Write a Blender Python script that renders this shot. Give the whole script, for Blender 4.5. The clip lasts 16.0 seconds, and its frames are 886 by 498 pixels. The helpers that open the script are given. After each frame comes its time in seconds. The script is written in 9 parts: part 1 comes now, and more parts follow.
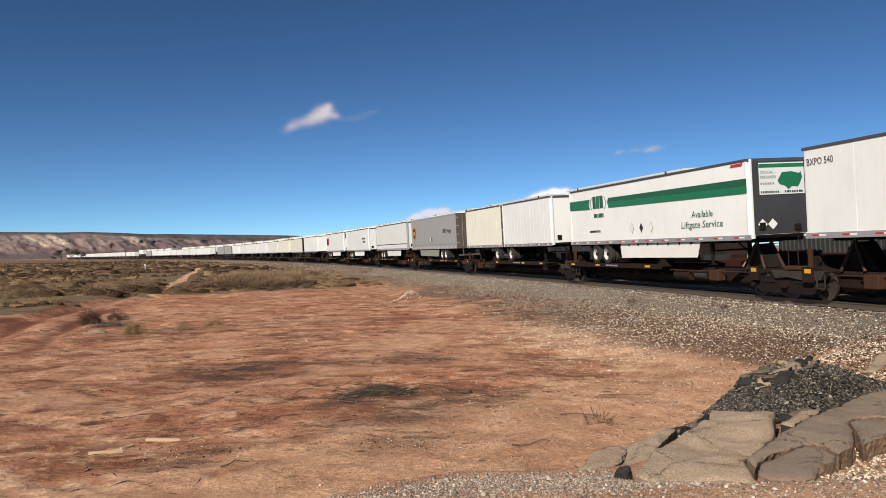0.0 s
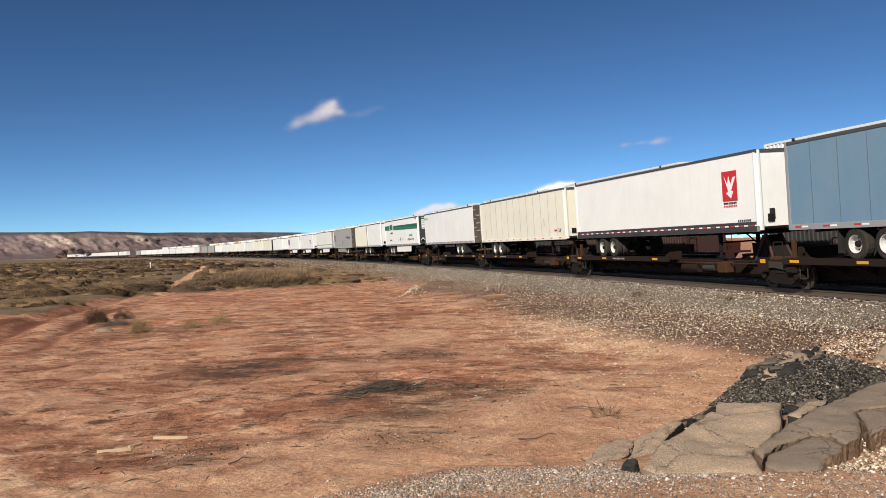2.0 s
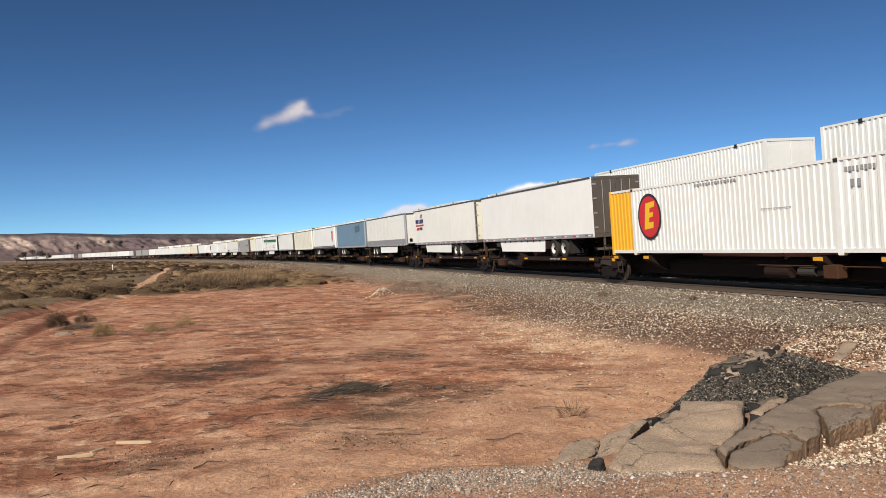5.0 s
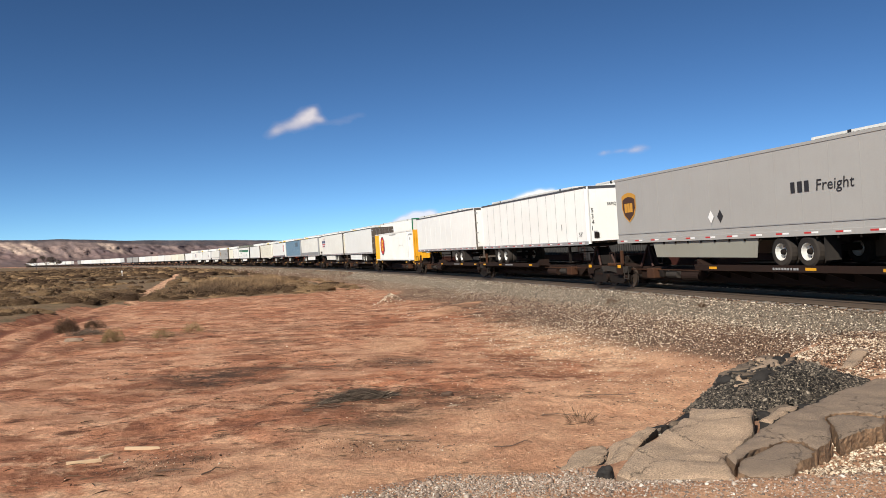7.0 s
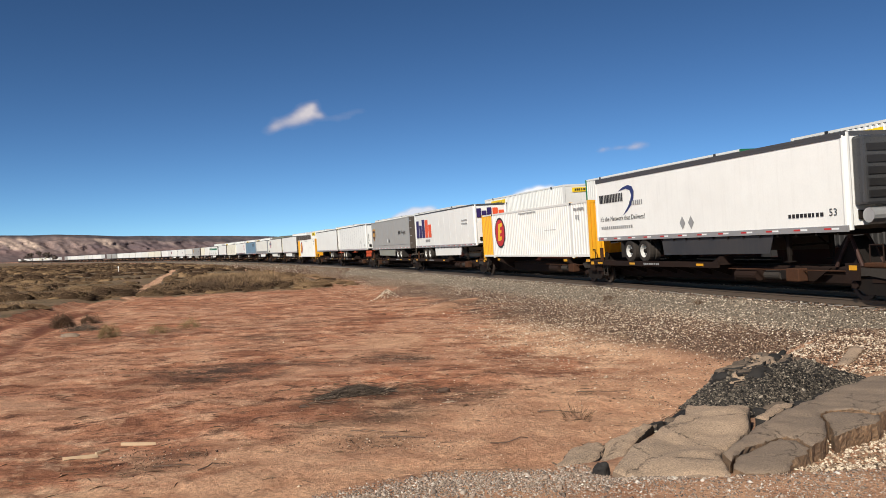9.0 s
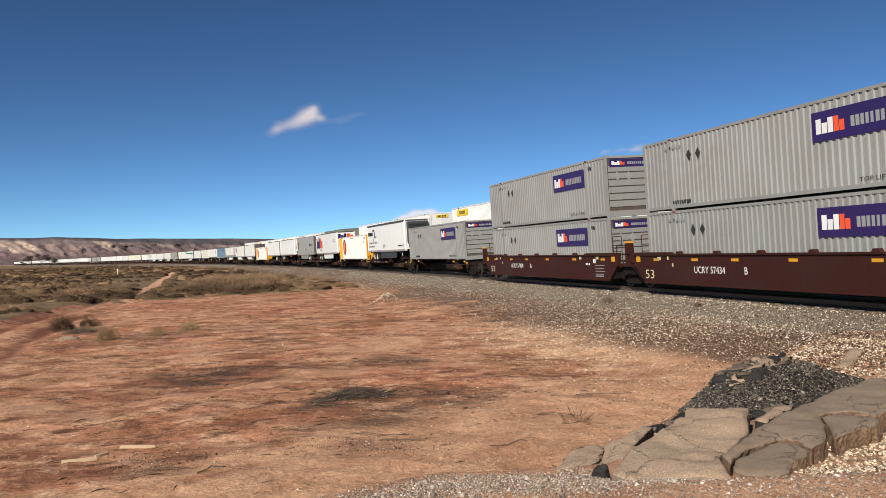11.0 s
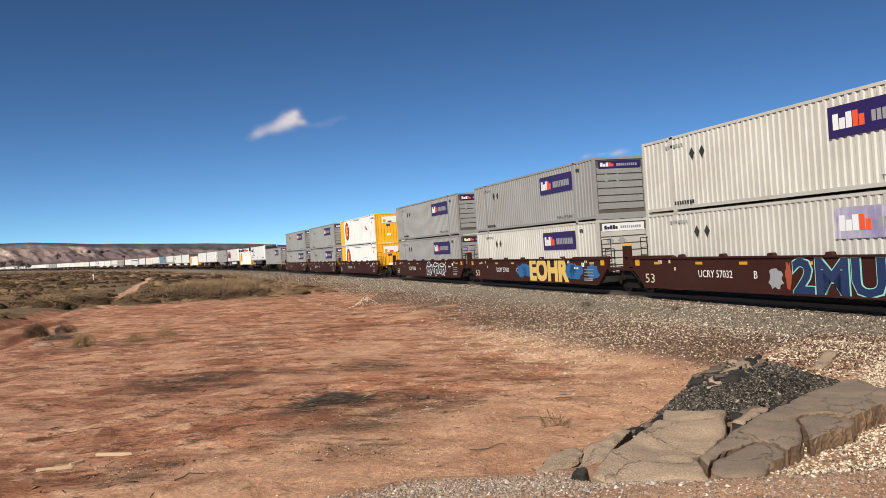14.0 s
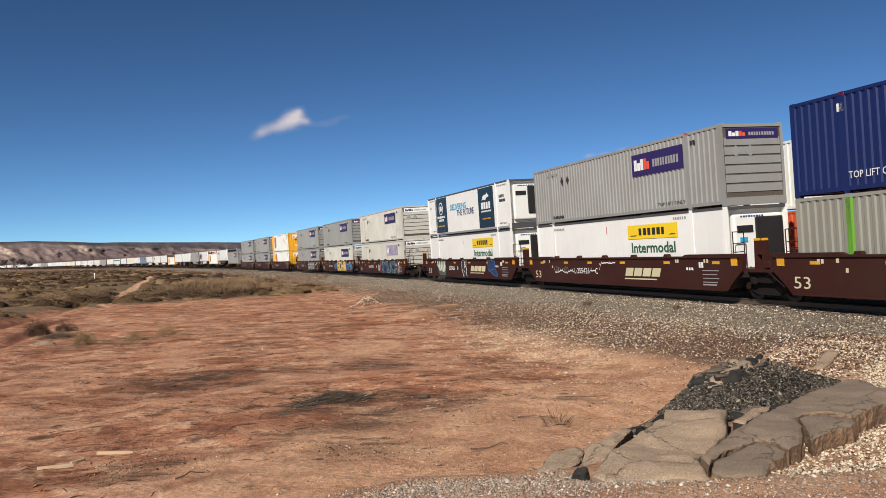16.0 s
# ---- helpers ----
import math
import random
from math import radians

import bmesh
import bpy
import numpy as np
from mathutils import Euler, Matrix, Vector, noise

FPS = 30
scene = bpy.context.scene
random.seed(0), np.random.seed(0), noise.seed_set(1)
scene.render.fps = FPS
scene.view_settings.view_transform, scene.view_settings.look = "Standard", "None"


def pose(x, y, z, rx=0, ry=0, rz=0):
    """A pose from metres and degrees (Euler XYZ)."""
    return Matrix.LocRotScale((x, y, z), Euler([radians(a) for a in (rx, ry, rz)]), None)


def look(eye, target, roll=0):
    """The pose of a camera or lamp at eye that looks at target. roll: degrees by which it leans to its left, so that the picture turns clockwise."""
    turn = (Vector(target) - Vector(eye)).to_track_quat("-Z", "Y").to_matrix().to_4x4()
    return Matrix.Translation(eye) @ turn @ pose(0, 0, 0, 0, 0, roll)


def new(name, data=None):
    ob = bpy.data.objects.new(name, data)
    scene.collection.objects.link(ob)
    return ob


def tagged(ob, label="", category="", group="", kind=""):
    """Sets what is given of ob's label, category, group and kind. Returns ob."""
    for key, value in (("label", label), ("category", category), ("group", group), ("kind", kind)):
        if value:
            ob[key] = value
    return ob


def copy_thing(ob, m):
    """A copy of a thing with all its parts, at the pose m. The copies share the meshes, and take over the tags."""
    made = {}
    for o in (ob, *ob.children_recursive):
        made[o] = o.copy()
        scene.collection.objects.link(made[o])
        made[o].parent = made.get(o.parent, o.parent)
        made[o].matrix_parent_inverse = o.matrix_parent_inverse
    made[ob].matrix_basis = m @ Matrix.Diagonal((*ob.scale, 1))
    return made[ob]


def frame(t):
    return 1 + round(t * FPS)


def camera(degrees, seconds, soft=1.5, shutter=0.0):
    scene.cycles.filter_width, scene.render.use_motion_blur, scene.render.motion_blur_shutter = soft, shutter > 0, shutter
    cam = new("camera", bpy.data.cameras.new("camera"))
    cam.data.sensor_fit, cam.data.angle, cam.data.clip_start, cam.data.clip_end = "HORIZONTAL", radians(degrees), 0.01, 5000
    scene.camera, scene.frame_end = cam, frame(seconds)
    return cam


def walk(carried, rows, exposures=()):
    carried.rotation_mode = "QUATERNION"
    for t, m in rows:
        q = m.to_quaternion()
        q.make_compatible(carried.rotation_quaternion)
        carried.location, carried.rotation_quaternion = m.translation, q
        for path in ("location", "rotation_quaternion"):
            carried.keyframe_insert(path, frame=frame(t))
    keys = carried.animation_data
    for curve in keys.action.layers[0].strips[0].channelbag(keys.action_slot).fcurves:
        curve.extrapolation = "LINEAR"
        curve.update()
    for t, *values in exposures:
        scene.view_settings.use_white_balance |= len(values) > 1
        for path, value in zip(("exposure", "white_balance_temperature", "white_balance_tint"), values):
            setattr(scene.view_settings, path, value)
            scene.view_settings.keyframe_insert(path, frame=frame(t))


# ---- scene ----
cam = camera(57.53, 16.0, soft=0.8)
EYE = (0.0, 0.0, 1.869)          # about 1.7 m above the gravel road; rail top of the first track is z = 0
PATH = [  # seconds, yaw, pitch, roll
    (0.0, 0.042, 0.131, 1.036),
    (0.5, -0.355, -0.060, 1.078),
    (1.0, -0.211, -0.206, 1.380),
    (1.5, 0.236, -0.140, 1.639),
    (2.0, 0.358, -0.208, 1.725),
    (2.5, -0.531, -0.330, 1.675),
    (3.0, -1.653, -0.338, 1.505),
    (3.5, -1.957, -0.240, 1.535),
    (4.0, -2.140, -0.226, 1.713),
    (6.5, -1.533, 0.135, 1.966),
    (7.0, -1.396, 0.288, 1.782),
    (7.5, -1.573, 0.283, 1.676),
    (8.0, -1.820, 0.276, 1.623),
    (8.5, -1.825, 0.148, 1.628),
    (9.0, -1.615, 0.028, 1.628),
    (11.5, -1.704, 0.339, 1.659),
    (12.0, -1.925, 0.492, 1.699),
    (12.5, -2.181, 0.555, 1.674),
    (13.0, -2.623, 0.460, 1.879),
    (13.5, -3.100, 0.377, 1.878),
    (14.0, -3.136, 0.462, 1.834),
    (14.5, -3.063, 0.456, 1.921),
    (15.0, -2.903, 0.328, 1.977),
    (15.5, -2.832, 0.233, 1.889),
    (16.0, -3.060, 0.406, 1.741),
]
EXPOSURE = 0.2                   # the phone's own exposure drifts a little as white boxes come and go
DRIFTS = [(0.0, 0.0), (1.0, 0.02), (2.0, 0.07), (4.0, 0.01), (6.5, 0.10), (7.0, 0.18), (7.5, 0.04), (8.0, 0.04), (8.5, -0.06), (9.0, 0.0), (11.5, 0.06), (12.0, -0.06), (12.5, -0.06), (13.0, 0.06), (13.5, 0.02), (14.0, 0.08), (14.5, 0.02), (15.5, -0.04), (16.0, -0.02)]
walk(cam, [(t, pose(*EYE, 90 + p, r, y)) for t, y, p, r in PATH], [(t, EXPOSURE + d) for t, d in DRIFTS])

# ---- world and sun ----
SUN_DIR = Vector((-0.50, -0.86, 0.72)).normalized()      # towards the sun
world = bpy.data.worlds.new("sky")
scene.world = world
world.use_nodes = True
wn = world.node_tree.nodes
sky = wn.new("ShaderNodeTexSky")
sky.sky_type, sky.sun_disc = "NISHITA", False
sky.sun_elevation = math.asin(SUN_DIR.z)
sky.sun_rotation = math.atan2(SUN_DIR.x, SUN_DIR.y)
sky.altitude, sky.air_density, sky.dust_density, sky.ozone_density = 3000, 0.6, 0.35, 1.0
deep = wn.new("ShaderNodeGamma")                      # the clear, dry air of a high desert
deep.inputs["Gamma"].default_value = 1.25
world.node_tree.links.new(sky.outputs[0], deep.inputs["Color"])
tint = wn.new("ShaderNodeMix")
tint.data_type, tint.blend_type = "RGBA", "MULTIPLY"
tint.inputs[0].default_value = 1.0
tint.inputs[7].default_value = (0.73, 1.0, 1.075, 1)
world.node_tree.links.new(deep.outputs[0], tint.inputs[6])
world.node_tree.links.new(tint.outputs[2], wn["Background"].inputs[0])
wn["Background"].inputs[1].default_value = 0.05
sun_data = bpy.data.lights.new("sun", "SUN")
sun_data.energy, sun_data.angle, sun_data.color = 5.0, radians(0.53), (1.0, 0.94, 0.84)
sun = new("sun", sun_data)
sun.matrix_world = look((0, 0, 50), Vector((0, 0, 50)) - SUN_DIR)


# ---- materials ----
def node(nt, kind, **inputs):
    n = nt.nodes.new(kind)
    for k, v in inputs.items():
        n.inputs[k.replace("_", " ")].default_value = v
    return n


def coords(nt, scale=(1, 1, 1)):
    tc = nt.nodes.new("ShaderNodeTexCoord")
    mp = nt.nodes.new("ShaderNodeMapping")
    mp.inputs["Scale"].default_value = scale
    nt.links.new(tc.outputs["Object"], mp.inputs[0])
    return mp.outputs[0]


def mixc(nt, fac, a, b, mode="MIX"):
    m = nt.nodes.new("ShaderNodeMix")
    m.data_type, m.blend_type = "RGBA", mode
    for sock, v in ((m.inputs[0], fac), (m.inputs[6], a), (m.inputs[7], b)):
        if hasattr(v, "is_linked"):
            nt.links.new(v, sock)
        elif isinstance(v, (int, float)):
            sock.default_value = v
        else:
            sock.default_value = (*v, 1) if len(v) == 3 else v
    return m.outputs[2]


def ramp(nt, fac, stops):
    r = nt.nodes.new("ShaderNodeValToRGB")
    while len(r.color_ramp.elements) < len(stops):
        r.color_ramp.elements.new(0.5)
    for e, (p, c) in zip(r.color_ramp.elements, stops):
        e.position, e.color = p, (c, c, c, 1) if isinstance(c, (int, float)) else (*c, 1)
    nt.links.new(fac, r.inputs[0])
    return r.outputs[0]


def noise_out(nt, vec, scale, detail=5, rough=0.6):
    n = node(nt, "ShaderNodeTexNoise", Scale=scale, Detail=detail, Roughness=rough)
    nt.links.new(vec, n.inputs["Vector"])
    return n.outputs["Fac"]


def material(name, base, rough=0.6, metal=0.0, dirt=(0.16, 0.12, 0.09), amount=0.3, streak=0.5, grain=30.0, bump=0.1, depth=0.004, speck=0.05):
    """Paint or metal with large soft stains, rain streaks that run down it, fine grain and a little relief."""
    m = bpy.data.materials.new(name)
    m.use_nodes = True
    nt = m.node_tree
    b = nt.nodes["Principled BSDF"]
    v = coords(nt)
    vs = coords(nt, (3.0, 3.0, 0.25))
    big = ramp(nt, noise_out(nt, v, 0.55, 4), [(0.35, 0.0), (0.8, 1.0)])
    run = ramp(nt, noise_out(nt, vs, 2.2, 5), [(0.5, 0.0), (0.78, 1.0)])
    fine = noise_out(nt, v, grain, 4)
    rnd = nt.nodes.new("ShaderNodeObjectInfo")
    tone = mixc(nt, 1.0, base, ramp(nt, fine, [(0.28, 1.0 - speck), (0.72, 1.0 + 0.5 * speck)]), "MULTIPLY")
    def scaled(s, k):
        mm = nt.nodes.new("ShaderNodeMath")
        mm.operation = "MULTIPLY"
        nt.links.new(s, mm.inputs[0])
        mm.inputs[1].default_value = k
        return mm.outputs[0]
    col = mixc(nt, scaled(big, amount), tone, dirt)
    col = mixc(nt, scaled(run, amount * streak), col, dirt)
    col = mixc(nt, 1.0, col, ramp(nt, rnd.outputs["Random"], [(0.0, 0.93), (1.0, 1.04)]), "MULTIPLY")
    nt.links.new(col, b.inputs["Base Color"])
    b.inputs["Metallic"].default_value = metal
    nt.links.new(ramp(nt, fine, [(0.0, max(0.05, rough - 0.12)), (1.0, min(1.0, rough + 0.12))]), b.inputs["Roughness"])
    if bump:
        bp = node(nt, "ShaderNodeBump", Strength=bump, Distance=depth)
        nt.links.new(fine, bp.inputs["Height"])
        nt.links.new(bp.outputs[0], b.inputs["Normal"])
    return m


WHITE = material("white trailer paint", (0.855, 0.845, 0.80), 0.38, amount=0.11, streak=0.7)
CREAM = material("cream weathered paint", (0.82, 0.78, 0.64), 0.45, amount=0.14)
IVORY = material("off-white paint", (0.80, 0.78, 0.71), 0.42, amount=0.13)
UPSGREY = material("warm grey trailer paint", (0.36, 0.35, 0.33), 0.42, amount=0.12)
BLUEP = material("faded blue trailer paint", (0.13, 0.23, 0.32), 0.45, dirt=(0.3, 0.33, 0.34), amount=0.22)
BLUEDARK = material("repainted darker blue patch", (0.10, 0.14, 0.18), 0.6, amount=0.1)
GREYBOX = material("light grey container paint", (0.285, 0.285, 0.272), 0.5, amount=0.34)
PALEBOX = material("pale grey sun-bleached container paint", (0.54, 0.52, 0.46), 0.5, amount=0.30)
BOXWHITE = material("white corrugated container paint", (0.765, 0.755, 0.71), 0.42, amount=0.16)
YELLOW = material("golden yellow container paint", (0.86, 0.42, 0.02), 0.42, amount=0.14)
NAVY = material("deep blue container paint", (0.006, 0.015, 0.092), 0.4, dirt=(0.012, 0.022, 0.07), amount=0.25)
OLIVE = material("olive grey container paint", (0.19, 0.19, 0.15), 0.55, amount=0.2)
TAUPE = material("taupe grey container paint", (0.27, 0.265, 0.22), 0.55, amount=0.25)
ORANGE = material("orange container paint", (0.62, 0.20, 0.05), 0.5, amount=0.22)
REDORANGE = material("red-orange container paint", (0.60, 0.09, 0.03), 0.5, amount=0.22)
LIME = material("lime green stripe paint", (0.17, 0.45, 0.04), 0.45, amount=0.2)
BROWN = material("oxide brown rail car paint", (0.043, 0.0125, 0.0095), 0.6, dirt=(0.055, 0.030, 0.022), amount=0.4, speck=0.12)
RUSTY = material("rust-brown spine car steel", (0.026, 0.014, 0.010), 0.75, dirt=(0.011, 0.009, 0.008), amount=0.6, speck=0.25)
GRIME = material("greasy black running gear", (0.012, 0.010, 0.009), 0.75, dirt=(0.030, 0.018, 0.012), amount=0.5, speck=0.25)
WHEELSTEEL = material("worn wheel steel", (0.05, 0.036, 0.028), 0.6, metal=0.4, amount=0.5, speck=0.2)
RAILSTEEL = material("rail steel", (0.16, 0.12, 0.09), 0.45, metal=0.5, amount=0.5)
RUBBER = material("tyre rubber", (0.016, 0.016, 0.016), 0.85, amount=0.3)
RIM = material("white steel rim", (0.62, 0.61, 0.57), 0.4, amount=0.25)
RAILGREY = material("brushed aluminium rail", (0.42, 0.42, 0.42), 0.35, metal=0.4, amount=0.25)
ROOFDARK = material("weathered dark roof edge", (0.075, 0.075, 0.08), 0.5, metal=0.2, amount=0.25)
DARKPANEL = material("dark grey nose panel", (0.045, 0.047, 0.05), 0.3, amount=0.2)
DOORDARK = material("grimy steel door frame", (0.085, 0.068, 0.055), 0.6, amount=0.5, speck=0.15)
# lighter copy of the rust, with sunlight put into its colour
RUSTLIGHT = material("sunlit orange-brown rust", (0.075, 0.031, 0.015), 0.85, dirt=(0.03, 0.02, 0.015), amount=0.7, speck=0.3)
DUSTGREY = material("dusty grey cast steel", (0.048, 0.041, 0.035), 0.8, dirt=(0.03, 0.024, 0.02), amount=0.6, speck=0.25)
SLATE = material("dull slate container paint", (0.028, 0.027, 0.027), 0.6, dirt=(0.05, 0.04, 0.034), amount=0.25)
MAROON = material("dull maroon container paint", (0.040, 0.018, 0.014), 0.6, dirt=(0.05, 0.036, 0.028), amount=0.25)
BLACK = material("black plastic grille", (0.012, 0.012, 0.013), 0.5, amount=0.1)
SKIRTGREY = material("dark skirt panel", (0.03, 0.032, 0.036), 0.5, amount=0.2)
INKBLACK = material("black lettering", (0.02, 0.02, 0.022), 0.5, amount=0.05)
INKWHITE = material("white lettering", (0.80, 0.80, 0.78), 0.5, amount=0.08)
INKCREAM = material("cream lettering", (0.62, 0.55, 0.36), 0.5, amount=0.15)
INKGREEN = material("green livery paint", (0.010, 0.16, 0.070), 0.42, amount=0.06)
INKDKGREEN = material("dark green lettering", (0.012, 0.10, 0.045), 0.45, amount=0.06)
INKRED = material("red lettering", (0.55, 0.025, 0.03), 0.45, amount=0.06)
INKFXORANGE = material("orange-red lettering", (0.80, 0.10, 0.03), 0.45, amount=0.05)
INKPURPLE = material("deep purple panel", (0.024, 0.011, 0.095), 0.42, amount=0.06)
INKNAVY = material("navy lettering", (0.02, 0.035, 0.14), 0.45, amount=0.06)
INKSKY = material("sky blue lettering", (0.03, 0.36, 0.62), 0.45, amount=0.05)
INKTEAL = material("dark teal panel", (0.005, 0.018, 0.034), 0.35, dirt=(0.008, 0.055, 0.085), amount=0.5)
INKYELLOW = material("signal yellow sign", (0.88, 0.60, 0.01), 0.42, amount=0.08)
INKBROWN = material("dark brown emblem", (0.06, 0.025, 0.012), 0.45, amount=0.06)
INKGOLD = material("gold emblem", (0.55, 0.27, 0.03), 0.4, amount=0.06)
INKGREY = material("grey lettering", (0.30, 0.30, 0.30), 0.5, amount=0.1)
REFLECT = material("yellow reflector tape", (0.72, 0.34, 0.01), 0.35, amount=0.3)
TAPERED = material("red reflector tape", (0.50, 0.03, 0.03), 0.35, amount=0.1)
SPRAYBLUE = material("blue spray paint", (0.02, 0.12, 0.30), 0.5, amount=0.1)
SPRAYDARK = material("navy spray paint", (0.012, 0.03, 0.10), 0.5, amount=0.1)
SPRAYMINT = material("mint spray paint", (0.30, 0.62, 0.52), 0.5, amount=0.1)
SPRAYPALE = material("pale spray paint", (0.62, 0.66, 0.55), 0.5, amount=0.2)
SPRAYYEL = material("yellow spray paint", (0.75, 0.48, 0.10), 0.5, amount=0.1)
SPRAYRED = material("brick red spray paint", (0.35, 0.07, 0.03), 0.5, amount=0.1)


for dull in (BROWN, RUSTY, GRIME, RUBBER, RUSTLIGHT, DUSTGREY, RAILSTEEL):      # caked with dust, hardly any sheen
    dull.node_tree.nodes["Principled BSDF"].inputs["Specular IOR Level"].default_value = 0.15


# ---- mesh helpers ----
def box(bm, x0, x1, y0, y1, z0, z1, bevel=0.0):
    v = [bm.verts.new((x, y, z)) for z in (z0, z1) for y in (y0, y1) for x in (x0, x1)]
    fs = [bm.faces.new([v[i] for i in q]) for q in ((0, 2, 3, 1), (4, 5, 7, 6), (0, 1, 5, 4), (2, 6, 7, 3), (0, 4, 6, 2), (1, 3, 7, 5))]
    if bevel:
        es = {e for f in fs for e in f.edges}
        bmesh.ops.bevel(bm, geom=list(es), offset=bevel, segments=2, affect="EDGES", profile=0.5)
    return bm


def tube(bm, a, b, r, seg=10):
    a, b = Vector(a), Vector(b)
    q = (b - a).to_track_quat("Z", "Y")
    rings = []
    for c in (a, b):
        rings.append([bm.verts.new(c + q @ Vector((r * math.cos(2 * math.pi * i / seg), r * math.sin(2 * math.pi * i / seg), 0))) for i in range(seg)])
    for i in range(seg):
        j = (i + 1) % seg
        bm.faces.new((rings[0][i], rings[0][j], rings[1][j], rings[1][i]))
    bm.faces.new(rings[0][::-1])
    bm.faces.new(rings[1])
    return bm


def lathe_x(bm, cx, cy, cz, prof, seg=20, caps=True):
    """Rings round an axle along x: prof is (x offset, radius)."""
    rings = []
    for dx, r in prof:
        rings.append([bm.verts.new((cx + dx, cy + r * math.cos(2 * math.pi * i / seg), cz + r * math.sin(2 * math.pi * i / seg))) for i in range(seg)])
    for a, b in zip(rings, rings[1:]):
        for i in range(seg):
            j = (i + 1) % seg
            bm.faces.new((a[i], b[i], b[j], a[j]))
    if caps:
        bm.faces.new(rings[0])
        bm.faces.new(rings[-1][::-1])
    return bm


def prism_y(bm, prof, y0, y1):
    """A closed (x, z) outline pushed from y0 to y1."""
    a = [bm.verts.new((x, y0, z)) for x, z in prof]
    b = [bm.verts.new((x, y1, z)) for x, z in prof]
    n = len(prof)
    for i in range(n):
        j = (i + 1) % n
        bm.faces.new((a[i], a[j], b[j], b[i]))
    bm.faces.new(a[::-1])
    bm.faces.new(b)
    return bm


def prism_x(bm, prof, x0, x1):
    """A closed (y, z) outline pushed from x0 to x1."""
    a = [bm.verts.new((x0, y, z)) for y, z in prof]
    b = [bm.verts.new((x1, y, z)) for y, z in prof]
    n = len(prof)
    for i in range(n):
        j = (i + 1) % n
        bm.faces.new((a[i], a[j], b[j], b[i]))
    bm.faces.new(a[::-1])
    bm.faces.new(b)
    return bm


def finish(name, bm, mat):
    bmesh.ops.recalc_face_normals(bm, faces=bm.faces[:])
    me = bpy.data.meshes.new(name)
    bm.to_mesh(me)
    bm.free()
    me.materials.append(mat)
    return me


def part(name, bm, mat, parent, label=""):
    ob = new(name, finish(name, bm, mat))
    ob.parent = parent
    return tagged(ob, label) if label else ob


def empty(name):
    ob = new(name)
    ob.empty_display_size = 0.5
    return ob


def text_mesh(words, height, mat, spread=1.0, bold=0.0):
    cu = bpy.data.curves.new("lettering", "FONT")
    cu.body, cu.size, cu.extrude, cu.offset, cu.resolution_u, cu.space_character = words, height / 0.70, 0.001, bold, 2, spread
    tmp = bpy.data.objects.new("lettering", cu)
    me = bpy.data.meshes.new_from_object(tmp)
    bpy.data.objects.remove(tmp)
    me.materials.clear()
    me.materials.append(mat)
    return me


SIDE = Matrix(((0, 0, -1, 0), (-1, 0, 0, 0), (0, 1, 0, 0), (0, 0, 0, 1)))    # reading on the side that faces -x
TAIL = Matrix(((1, 0, 0, 0), (0, 0, -1, 0), (0, 1, 0, 0), (0, 0, 0, 1)))     # reading on the end that faces -y


def lettering(words, height, mat, parent, face, at, width=None, label="", lean=0.0, bold=0.0, turn=0.0):
    """Words whose lower left corner is at a point of the thing; width, where given, squeezes them to fit."""
    me = text_mesh(words, height, mat, bold=bold)
    xs = [v.co.x for v in me.vertices] or [0, 1]
    k = width / (max(xs) - min(xs)) if width else 1.0
    x0 = min(xs)
    for v in me.vertices:
        v.co.x = (v.co.x - x0) * k + v.co.y * lean
    me.transform(Matrix.Translation(at) @ face @ pose(0, 0, 0, 0, 0, turn))
    ob = new("lettering", me)
    ob.parent = parent
    return tagged(ob, label) if label else ob


def flat(bm, face, at, outline, thick=0.004):
    """A thin plate of any (u, v) outline on a face of a thing."""
    m = Matrix.Translation(at) @ face
    a = [bm.verts.new(m @ Vector((u, v, -0.002))) for u, v in outline]
    b = [bm.verts.new(m @ Vector((u, v, thick))) for u, v in outline]
    n = len(outline)
    for i in range(n):
        j = (i + 1) % n
        bm.faces.new((a[i], a[j], b[j], b[i]))
    bm.faces.new(b)
    return bm


def rect(w, h, lean=0.0):
    return [(0, 0), (w, 0), (w + lean, h), (lean, h)]


def disc(r, sy=1.0, n=20):
    return [(r * math.cos(2 * math.pi * i / n), r * sy * math.sin(2 * math.pi * i / n)) for i in range(n)]


def panel(name, mat, parent, face, at, outline, label="", thick=0.004):
    return part(name, flat(bmesh.new(), face, at, outline, thick), mat, parent, label)


def bars(mat, parent, face, at, w, h, n, name="lettering", seed=1):
    """Unreadable writing: a row of plain bars."""
    rng = random.Random(seed)
    bm = bmesh.new()
    m = Matrix.Translation(at) @ face
    step = w / n
    for i in range(n):
        ww = step * rng.uniform(0.55, 0.8)
        flat(bm, face, m @ Vector((i * step, 0, 0)), rect(ww, h))
    return tagged(part(name, bm, mat, parent), kind="stuff")


# ---- the two tracks in plan ----
RAD, S_STRAIGHT = 1703.0, 480.0
HEAD0 = radians(-14.42)
NEAR0 = Vector((8.40, 40.0))


